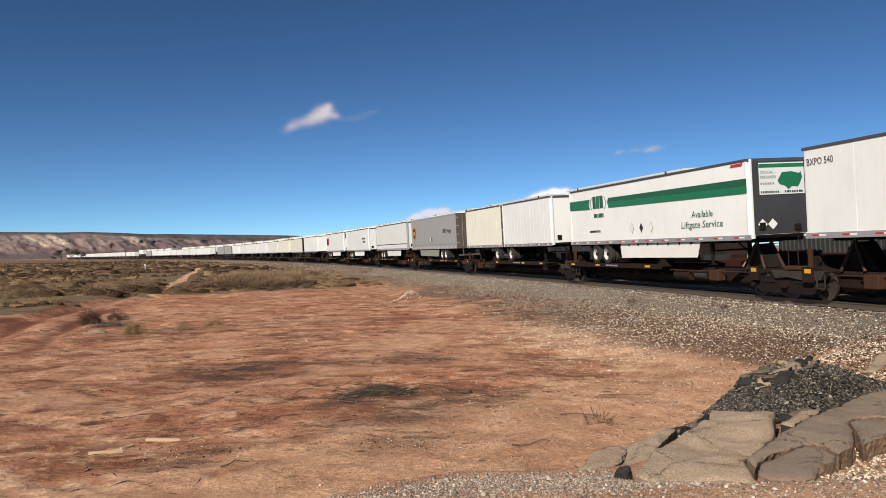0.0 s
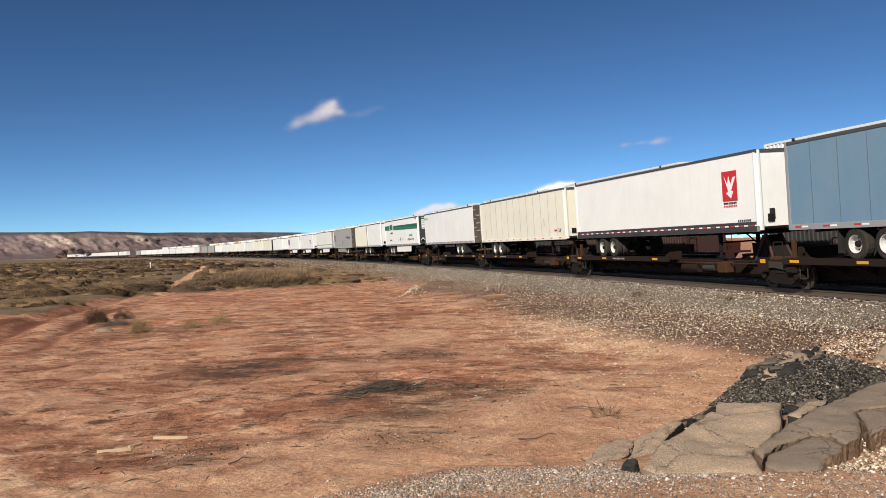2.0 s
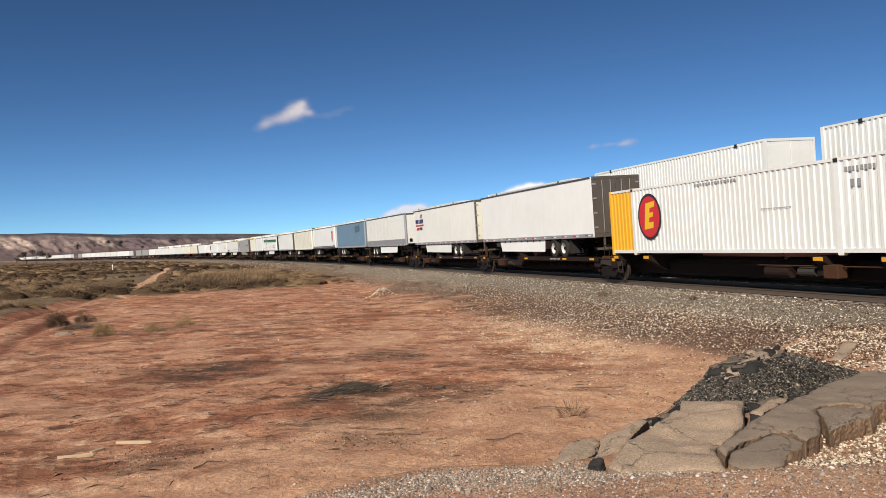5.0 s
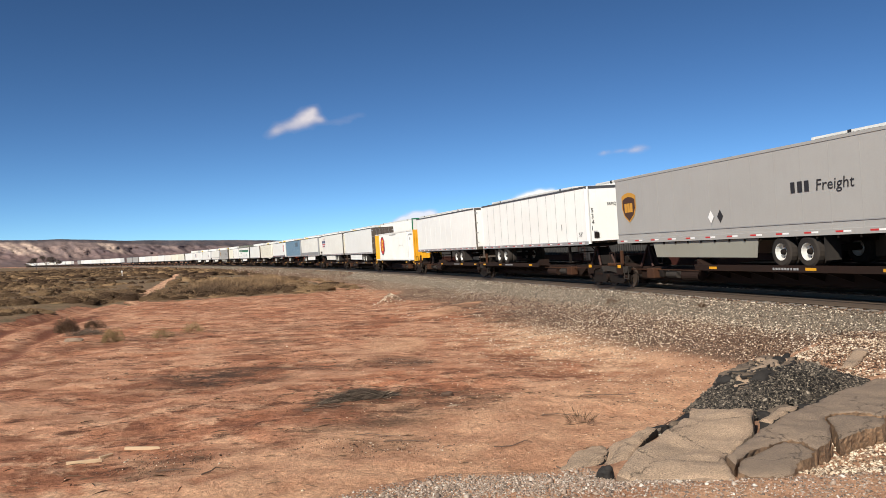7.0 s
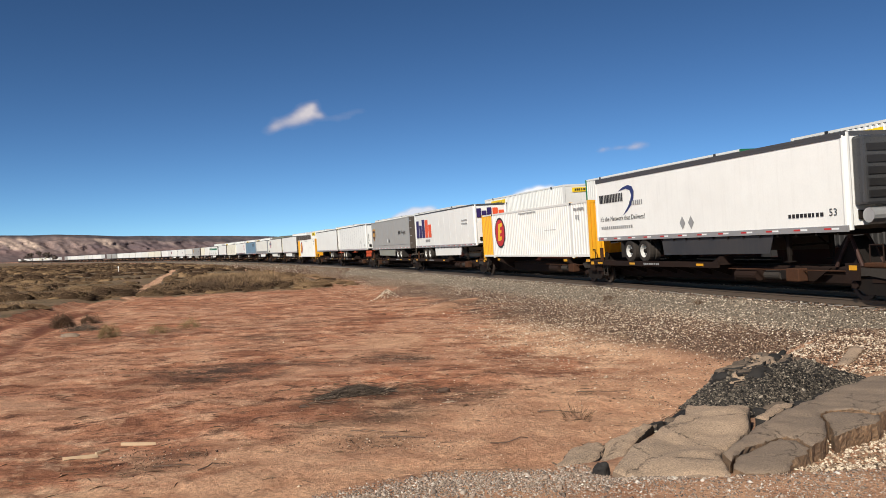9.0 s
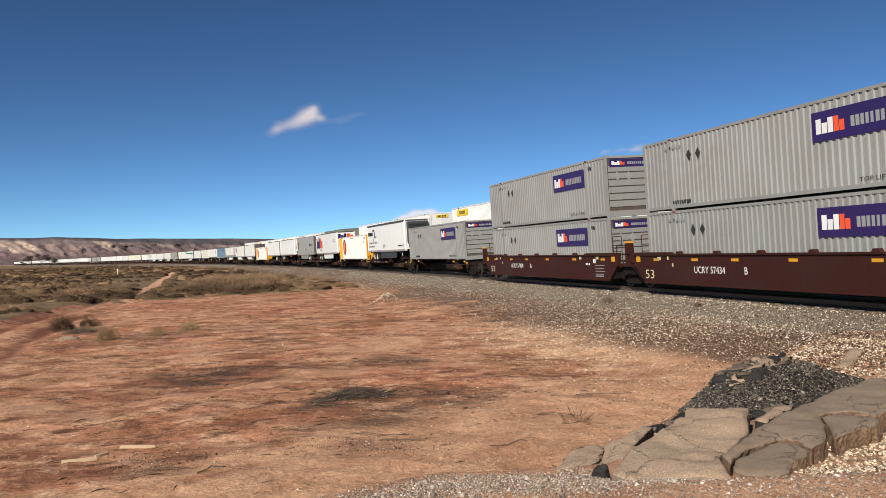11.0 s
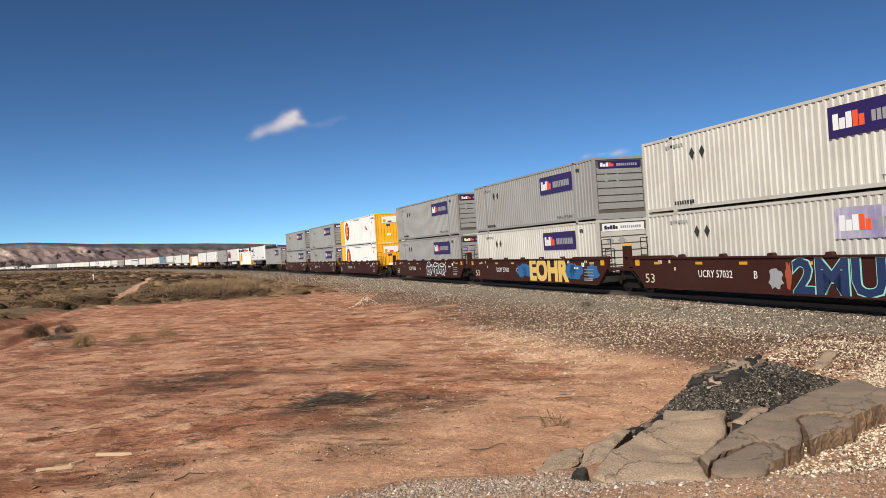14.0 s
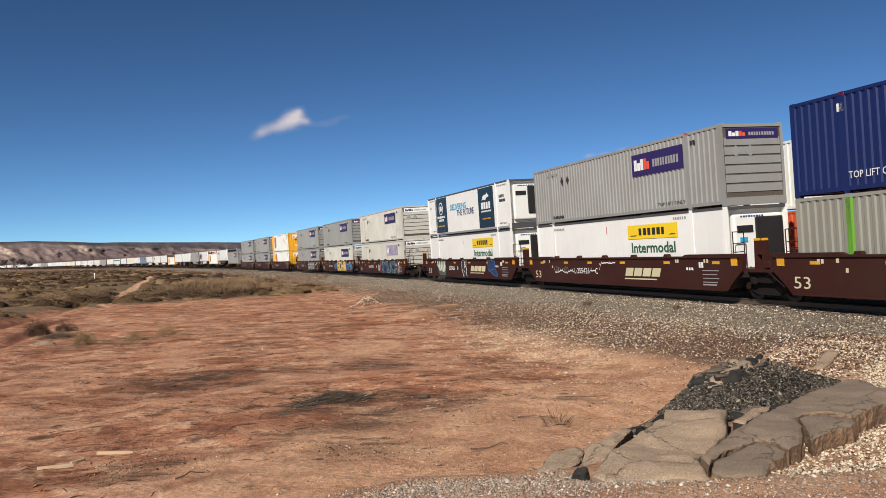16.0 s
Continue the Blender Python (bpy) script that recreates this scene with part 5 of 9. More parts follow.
def rl_trailer():
    t = trailer("white trailer with a green stripe and dark nose", WHITE, skirt=IVORY, end_mat=DARKPANEL, seams=0)
    panel("stripe", INKGREEN, t, SIDE, side(0.05, ZB + 1.99), [(0, -0.10), (2.6, -0.16), (2.45, 0.10), (2.6, 0.36), (0, 0.38)], "dark green livery stripe")
    panel("stripe", INKDKGREEN, t, SIDE, side(4.7, ZB + 1.94), [(0, 0.17), (0.12, 0.36), (11.35, 0.30), (11.35, 0.03)], "dark green upper stripe")
    panel("stripe", INKGREEN, t, SIDE, side(4.7, ZB + 1.94), [(0.12, -0.13), (11.35, -0.24), (11.35, 0.03), (0, 0.16)], "green lower stripe")
    block_word(t, SIDE, side(3.0, ZB + 1.85), 1.25, 0.62, [INKDKGREEN, INKGREEN, INKDKGREEN], (1, 1, 1))
    panel("chevron", INKGREY, t, SIDE, side(2.62, ZB + 2.1), [(0, 0), (0.24, -0.32), (0.3, -0.32), (0.1, 0), (0.3, 0.32), (0.24, 0.32)])
    panel("chevron", INKGREY, t, SIDE, side(4.62, ZB + 2.1), [(0, 0), (-0.24, -0.32), (-0.3, -0.32), (-0.1, 0), (-0.3, 0.32), (-0.24, 0.32)])
    bars(INKDKGREEN, t, SIDE, side(3.1, ZB + 1.38), 1.15, 0.20, 8, seed=2)
    bars(INKBLACK, t, SIDE, side(2.5, ZB + 0.62), 1.3, 0.11, 10, seed=3)
    diamonds(t, 7.15, ZB + 0.72, 0.22, [INKWHITE, INKBLACK, INKWHITE], 0.9)
    lettering("Available", 0.26, INKDKGREEN, t, SIDE, side(12.3, ZB + 0.98), 1.5, "dark green lettering", lean=0.15)
    lettering("Liftgate Service", 0.28, INKDKGREEN, t, SIDE, side(11.5, ZB + 0.56), 2.95, "dark green lettering", lean=0.15)
    panel("badge", INKRED, t, SIDE, side(15.1, ZB + 2.72), rect(0.7, 0.1, 0.08))
    panel("sign", INKWHITE, t, TAIL, tail(-0.85, ZB + 1.62), rect(1.9, 1.16), "white sign with a green map")
    panel("sign_band", INKGREEN, t, TAIL, tail(-0.85, ZB + 2.60, y=-0.018), rect(1.9, 0.14))
    o = [(0, 0.2), (0.2, 0.5), (0.6, 0.52), (0.9, 0.45), (1.0, 0.5), (1.05, 0.3), (0.95, 0.1), (0.85, -0.05), (0.6, -0.02), (0.45, -0.14), (0.3, 0.0), (0.08, 0.06)]
    panel("map_shape", INKGREEN, t, TAIL, tail(-0.08, ZB + 1.92, y=-0.018), o, "green country-shaped map")
    lettering("ONE CALL -", 0.11, INKDKGREEN, t, TAIL, tail(-0.80, ZB + 2.38, y=-0.018), 0.66, "green lettering")
    lettering("ONE CARRIER", 0.11, INKDKGREEN, t, TAIL, tail(-0.80, ZB + 2.20, y=-0.018), 0.66, "green lettering")
    bars(INKGREY, t, TAIL, tail(-0.80, ZB + 1.98, y=-0.018), 0.6, 0.08, 6, seed=9)
    bars(INKBLACK, t, TAIL, tail(-0.80, ZB + 1.67, y=-0.018), 0.8, 0.08, 9, seed=7)
    bars(INKBLACK, t, TAIL, tail(0.20, ZB + 1.67, y=-0.018), 0.8, 0.08, 8, seed=8)
    for x in (-0.78, -0.36):
        panel("placard", INKWHITE, t, TAIL, tail(x, ZB + 0.55), [(0, -0.2), (0.2, 0), (0, 0.2), (-0.2, 0)])
    return t


def named_trailers():
    T = {"rl": rl_trailer()}
    T["pup_cream"], T["pup_white"] = old_pups()
    # simple ones, seen only far off
    T["plain_white"] = trailer("plain white trailer riding on a spine car", WHITE, seams=0, detail=False)
    T["plain_ivory"] = trailer("plain off-white trailer riding on a spine car", IVORY, seams=0, detail=False)
    T["plain_cream"] = trailer("weathered cream trailer riding on a spine car", CREAM, seams=0, detail=False)
    T["plain_grey"] = trailer("plain warm grey trailer riding on a spine car", UPSGREY, seams=0, nose_right=False, detail=False)
    T["cream_door"] = trailer("cream trailer with rusty brown doors", CREAM, seams=0, nose_right=False, end_mat=RUSTY, detail=False)
    T["plain_door"] = trailer("white trailer with grimy rear doors", WHITE, seams=0, nose_right=False, end_mat=DOORDARK, detail=False)
    for key in ("ups_a", "ups_b"):
        t = T[key] = trailer("warm grey trailer with a brown shield emblem and dirty doors", UPSGREY, nose_right=False, skirt=TAUPE, seams=13, end_mat=DOORDARK, roof=UPSGREY, rail_mat=UPSGREY)
        shield(t, 1.30, ZB + 1.60, 1.25, 1.35)
        bars(INKBLACK, t, SIDE, side(11.95, ZB + 1.40), 0.95, 0.34, 3, seed=3)
        lettering("Freight", 0.34, INKBLACK, t, SIDE, side(13.1, ZB + 1.40), 1.55, "black lettering", lean=0.12)
        diamonds(t, 7.5, ZB + 0.86, 0.24, [INKWHITE, INKBLACK], 0.58)
        panel("scuff_line", INKGREY, t, SIDE, side(0.1, ZB + 0.40), rect(15.9, 0.03))
    t = T["ivory_skirt"] = trailer("off-white trailer with a dark lower line and skirts", IVORY, skirt=IVORY, seams=0)
    panel("scuff_line", INKBLACK, t, SIDE, side(0.2, ZB + 0.62), rect(15.6, 0.07))
    t = T["white_skirt_b"] = trailer("white trailer with small red and blue marks", WHITE, skirt=WHITE, seams=0)
    bars(INKNAVY, t, SIDE, side(12.0, ZB + 1.55), 1.9, 0.2, 6, seed=2)
    panel("mark", INKRED, t, SIDE, side(12.2, ZB + 1.1), rect(0.7, 0.22, 0.2))
    panel("mark", INKNAVY, t, SIDE, side(13.2, ZB + 1.1), rect(0.6, 0.22))
    t = T["old_parcel"] = trailer("white trailer with red and black block lettering", WHITE, skirt=WHITE, seams=0)
    block_word(t, SIDE, side(0.8, ZB + 1.1), 2.2, 1.3, [INKNAVY, INKBLACK, INKRED], (1, 0.8, 0.9))
    block_word(t, TAIL, tail(-1.0, ZB + 2.0), 1.7, 0.7, [INKPURPLE, INKPURPLE, INKPURPLE, INKFXORANGE, INKFXORANGE], (1, 0.7, 1, 1, 0.7))
    t = T["bx"] = trailer("white trailer with grimy steel rear doors and reflective tape", WHITE, nose_right=False, seams=7, end_mat=DOORDARK)
    lettering("BXPO 540", 0.22, INKBLACK, t, SIDE, side(0.25, ZB + 2.35), 1.2, "black trailer number")
    bm = bmesh.new()
    for z in (0.9, 1.5, 2.1):
        box(bm, -1.1, 1.1, -LC / 2 - 0.05, -LC / 2 - 0.02, ZB + z, ZB + z + 0.10)
    part("door_bar", bm, RAILGREY, t)
    t = T["cream"] = trailer("weathered cream trailer with dark panel seams", CREAM, seams=13, seam_mat=TAUPE, rail_mat=CREAM, end_mat=CREAM)
    lettering("53'", 0.2, INKBLACK, t, SIDE, side(15.1, ZB + 0.45), 0.4, "black length mark")
    panel("mark", INKRED, t, SIDE, side(14.5, ZB + 0.50), rect(0.35, 0.1))
    panel("scratch", INKBLACK, t, SIDE, side(12.9, ZB + 0.85), rect(0.04, 0.4))
    panel("placard", INKBLACK, t, TAIL, tail(0.45, ZB + 0.6), rect(0.25, 0.4))
    t = T["red_mark"] = trailer("smooth white trailer with a red square emblem", WHITE, seams=0, tape=False)
    for sx in (-1, 1):
        bm = bmesh.new()
        box(bm, sx * (HW + 0.012) - 0.004, sx * (HW + 0.012) + 0.004, -LC / 2 + 0.15, LC / 2 - 0.06, ZB + 0.01, ZB + 0.36)
        part("scuff_band", bm, SKIRTGREY, t, "grey lower scuff panel")
    for mt, shift in ((TAPERED, 0.0), (INKWHITE, 0.28)):
        bm = bmesh.new()
        for q in range(26):
            flat(bm, SIDE, (-HW - 0.0175, LC / 2 - 0.35 - q * 0.61 - shift * (1 + 0.1 * (q % 2)), ZB + 0.20), rect(0.24, 0.05))
        tagged(part("reflector_tape", bm, mt, t), kind="stuff")
    panel("emblem", INKRED, t, SIDE, side(14.0, ZB + 1.20), rect(0.95, 1.12), "red square emblem with white strokes")
    panel("emblem", INKWHITE, t, SIDE, side(14.0, ZB + 1.20, x=XS - 0.005), [(0.15, 0.95), (0.4, 0.35), (0.25, 0.3), (0.55, 0.08), (0.72, 0.35), (0.58, 0.38), (0.9, 0.9), (0.72, 0.88), (0.55, 0.62), (0.45, 0.95), (0.36, 0.62)])
    bars(INKBLACK, t, SIDE, side(14.05, ZB + 1.08), 0.85, 0.07, 8, seed=2)
    bars(INKRED, t, SIDE, side(14.05, ZB + 0.97), 0.85, 0.06, 8, seed=3)
    bars(INKBLACK, t, SIDE, side(14.9, ZB + 0.38), 0.8, 0.08, 7, seed=4)
    bars(INKBLACK, t, TAIL, tail(0.35, ZB + 1.4), 0.7, 0.2, 4, seed=5)
    panel("placard", INKBLACK, t, TAIL, tail(-0.85, ZB + 0.45), rect(0.22, 0.36))
    t = T["blue"] = trailer("faded blue trailer with a darker repainted patch", BLUEP, seams=13, seam_mat=BLUEDARK, skirt=None)
    panel("repaint_patch", BLUEDARK, t, SIDE, side(11.1, ZB + 1.75), [(0, 0), (2.1, 0.05), (2.55, 0.12), (2.7, 0.5), (2.4, 0.85), (1.2, 0.78), (0, 0.72)], "darker repainted patch")
    panel("scratch", INKWHITE, t, SIDE, side(13.25, ZB + 0.95), rect(0.06, 0.32))
    panel("label_plate", INKWHITE, t, TAIL, tail(0.3, ZB + 0.4), rect(0.45, 0.35))
    t = T["white_skirt"] = trailer("off-white trailer with a grey lower band and white skirts", IVORY, seams=11, skirt=WHITE, low_band=RAILGREY)
    bars(INKBLACK, t, TAIL, tail(0.2, ZB + 2.6), 0.5, 0.08, 5, seed=2)
    panel("placard", INKBLACK, t, TAIL, tail(0.35, ZB + 1.9), rect(0.16, 0.4))
    t = T["patriot"] = trailer("off-white trailer with navy lettering and red and blue flashes", IVORY, nose_right=False, seams=9, skirt=IVORY, end_mat=CREAM)
    bars(INKNAVY, t, SIDE, side(0.58, ZB + 1.82), 2.45, 0.34, 7, seed=2)
    bars(INKRED, t, SIDE, side(0.60, ZB + 1.58), 2.45, 0.14, 13, seed=3)
    panel("flash", INKRED, t, SIDE, side(0.75, ZB + 1.26), rect(0.85, 0.22, 0.28), "red slanted flash")
    panel("flash", INKNAVY, t, SIDE, side(1.9, ZB + 1.26), rect(0.68, 0.22, 0.0), "navy flash")
    panel("flash", INKRED, t, SIDE, side(2.0, ZB + 2.25), rect(0.16, 0.3, 0.22))
    panel("flash", INKNAVY, t, SIDE, side(2.35, ZB + 2.25), rect(0.18, 0.34, 0.1))
    T["white_skirt_door"] = trailer("white trailer with white skirts and grimy doors", WHITE, nose_right=False, seams=0, skirt=WHITE, end_mat=DOORDARK)
    T["white_door"] = trailer("white trailer with rear doors towards the wells", WHITE, nose_right=False, seams=11, end_mat=WHITE)
    t = T["n5341"] = trailer("white trailer with panel seams and black numbers on its nose", WHITE, seams=13, seam_mat=GREYBOX)
    for i, ch in enumerate("5341"):
        lettering(ch, 0.22, INKBLACK, t, TAIL, tail(-1.02, ZB + 1.62 - 0.30 * i, y=0.012), label="black trailer number")
    lettering("RRMQ", 0.17, INKBLACK, t, TAIL, tail(-0.1, ZB + 1.93, y=0.012), 0.5, "black reporting mark")
    panel("placard", INKGREY, t, TAIL, tail(-0.95, ZB + 0.35), rect(0.2, 0.34))
    lettering("53'", 0.2, INKBLACK, t, SIDE, side(15.2, ZB + 0.45), 0.4, "black length mark")
    panel("scratch", INKBLACK, t, SIDE, side(13.1, ZB + 0.8), rect(0.05, 0.34))
    t = T["parcel"] = trailer("white trailer with large purple and orange block lettering", WHITE, seams=11, skirt=WHITE, rail_mat=RAILGREY)
    block_word(t, SIDE, side(0.50, ZB + 0.86), 2.75, 1.50, [INKPURPLE] * 3, (1, 0.72, 1.04))
    block_word(t, SIDE, side(3.28, ZB + 0.86), 2.0, 1.50, [INKFXORANGE] * 2, (1, 0.72))
    bars(INKGREY, t, SIDE, side(3.3, ZB + 0.48), 1.4, 0.22, 6, seed=2)
    bars(INKGREY, t, SIDE, side(13.3, ZB + 1.85), 1.3, 0.12, 9, seed=3)
    bars(INKGREY, t, SIDE, side(13.3, ZB + 1.60), 1.3, 0.12, 9, seed=4)
    block_word(t, TAIL, tail(-1.08, ZB + 2.0), 1.18, 0.64, [INKPURPLE] * 3, (1, 0.72, 1.05))
    block_word(t, TAIL, tail(0.13, ZB + 2.0), 0.92, 0.64, [INKFXORANGE] * 2, (1, 0.72))
    t = T["radiant"] = trailer("white refrigerated trailer with a dark roof edge and crescent emblem", WHITE, seams=0, reefer=True, tape=True, skirt=SKIRTGREY)
    bm = bmesh.new()
    box(bm, -HW - 0.008, -HW + 0.01, -LC / 2 + 0.1, LC / 2 - 0.05, ZT - 0.19, ZT - 0.10)
    part("roof_band", bm, ROOFDARK, t, "dark roof edge band")
    bars(INKBLACK, t, SIDE, side(0.45, ZB + 1.78), 2.3, 0.38, 15, seed=2)
    swoosh = [(-0.75, 0.45), (-0.3, 0.60), (0.15, 0.66), (0.50, 0.58), (0.66, 0.36), (0.60, 0.05), (0.35, -0.25), (0.0, -0.48), (-0.4, -0.66), (0.06, -0.32), (0.30, -0.05), (0.42, 0.20), (0.30, 0.42), (-0.05, 0.52)]
    panel("crescent", INKNAVY, t, SIDE, side(3.1, ZB + 1.80), swoosh, "dark crescent emblem")
    bars(INKGREY, t, SIDE, side(3.3, ZB + 1.55), 1.2, 0.2, 7, seed=3)
    lettering("It's the Network that Delivers!", 0.22, INKBLACK, t, SIDE, side(0.45, ZB + 0.92), 4.1, "black slogan", lean=0.15)
    bars(INKGREY, t, SIDE, side(0.5, ZB + 0.55), 3.0, 0.13, 16, seed=4)
    diamonds(t, 7.45, ZB + 0.60, 0.26, [INKGREY, INKGREY], 0.6)
    bars(INKBLACK, t, SIDE, side(13.6, ZB + 0.50), 1.6, 0.12, 9, seed=5)
    lettering("53", 0.22, INKBLACK, t, SIDE, side(15.4, ZB + 0.50), 0.32, "black length mark")
    T["emp"] = gold_box("white corrugated container with golden yellow ends and round emblem")
    T["grey_single"] = multi_box("light grey corrugated container riding alone on a spine car", GREYBOX)
    return T


def gold_box(label, marks=False):
    c = container(label, BOXWHITE, end="ribs", end_mat=YELLOW, tint_ends=YELLOW, lead_panel=YELLOW)
    ring_logo(c, 3.42, 1.62, 0.92, 0.98, INKBLACK, INKRED, INKGOLD_BRIGHT)
    bars(INKGREY, c, SIDE, side(14.4, 2.45), 1.2, 0.14, 8, seed=2)
    bars(INKGREY, c, SIDE, side(6.8, 2.62), 2.6, 0.09, 14, seed=3)
    bars(INKGREY, c, SIDE, side(14.6, 2.0), 0.5, 0.22, 2, seed=4)
    if marks:
        panel("placard", REFLECT, c, SIDE, side(12.0, 1.78), disc(0.17, 1, 8))
        panel("placard", INKRED, c, SIDE, side(12.15, 1.45), rect(0.5, 0.2))
    else:
        bars(INKGREY, c, SIDE, side(10.6, 1.55), 1.5, 0.03, 12, seed=6)
    for yc in (LC / 2 - 2.08, -LC / 2 + 2.08):
        panel("casting_hole", INKBLACK, c, SIDE, (XS - 0.012, yc + 0.09, 2.76), rect(0.18, 0.12), "dark corner casting")
    panel("placard", INKWHITE, c, TAIL, tail(-0.62, 1.95, y=-0.004), rect(1.45, 0.6), "white placard")
    panel("placard", REFLECT, c, TAIL, tail(-0.38, 2.15, y=-0.010), disc(0.15, 1, 10))
    panel("placard", INKRED, c, TAIL, tail(-0.05, 1.98, y=-0.010), rect(0.4, 0.16))
    bars(INKBLACK, c, TAIL, tail(-0.2, 1.62, y=-0.004), 0.4, 0.2, 2, seed=5)
    panel("label_plate", INKWHITE, c, TAIL, tail(-0.2, 0.68, y=-0.004), rect(0.42, 0.24))
    return c


INKGOLD_BRIGHT = material("bright gold emblem paint", (0.85, 0.50, 0.02), 0.4, amount=0.05)


def multi_box(label, mat, faded=False, white_end=False):
    c = container(label, mat, end="slatted")
    ink = INKWHITE
    purple_panel(c, SIDE, side(10.13, 1.62), 3.68, 0.90, back=FADEDPURPLE if faded else INKPURPLE)
    diamonds(c, 3.4, 2.10, 0.22, [SLATE, SLATE], 0.62)
    bars(INKGREY, c, SIDE, side(1.7, 2.45), 1.2, 0.12, 7, seed=3)
    lettering("TOP LIFT ONLY", 0.13, INKBLACK, c, SIDE, side(11.9, 0.28), 1.9, "black stencil")
    bars(INKBLACK, c, SIDE, side(2.1, 0.26), 1.3, 0.14, 8, seed=4)
    bars(INKBLACK, c, SIDE, side(14.3, 2.40), 0.35, 0.16, 2, seed=5)
    panel("lifting_mark", INKRED, c, SIDE, side(13.98, 2.80), rect(0.22, 0.08))
    panel("lifting_mark", INKRED, c, SIDE, side(2.0, 2.80), rect(0.2, 0.08))
    purple_panel(c, TAIL, tail(-1.10, 2.36, y=-0.004), 2.2, 0.36, back=INKWHITE if white_end else INKPURPLE, ink=INKPURPLE if white_end else INKWHITE, ink2=INKBLACK if white_end else INKFXORANGE)
    for i, x in enumerate((-0.72, -0.12)):
        panel("placard", INKGREY, c, TAIL, tail(x, 1.92, y=-0.004), [(0, -0.22), (0.2, 0), (0, 0.22), (-0.2, 0)])
    return c


FADEDPURPLE = material("sun-bleached purple panel", (0.16, 0.13, 0.30), 0.5, dirt=(0.66, 0.63, 0.62), amount=0.95, streak=1.0)


def hunt_sign(c, u, v, w=3.7, h=0.58, words=True):
    panel("sign", INKYELLOW, c, SIDE, side(u, v), rect(w, h), "yellow sign with black marks")
    bars(INKBLACK, c, SIDE, side(u + w * 0.24, v + h * 0.25, x=XS - 0.006), w * 0.55, h * 0.5, 6, seed=3)
    panel("sign_mark", INKBLACK, c, SIDE, side(u + w * 0.05, v + h * 0.2, x=XS - 0.006), rect(w * 0.12, 0.04, 0.1))
    panel("sign_mark", INKBLACK, c, SIDE, side(u + w * 0.84, v + h * 0.2, x=XS - 0.006), rect(w * 0.10, 0.04, 0.1))
    if words:
        lettering("Intermodal", 0.42, INKDKGREEN, c, SIDE, side(u + 0.25, v - 0.57), 3.25, "dark green lettering", bold=0.012)


def cold_box(label):
    return container(label, WHITE, style="smooth", end="reefer", end_mat=WHITE)


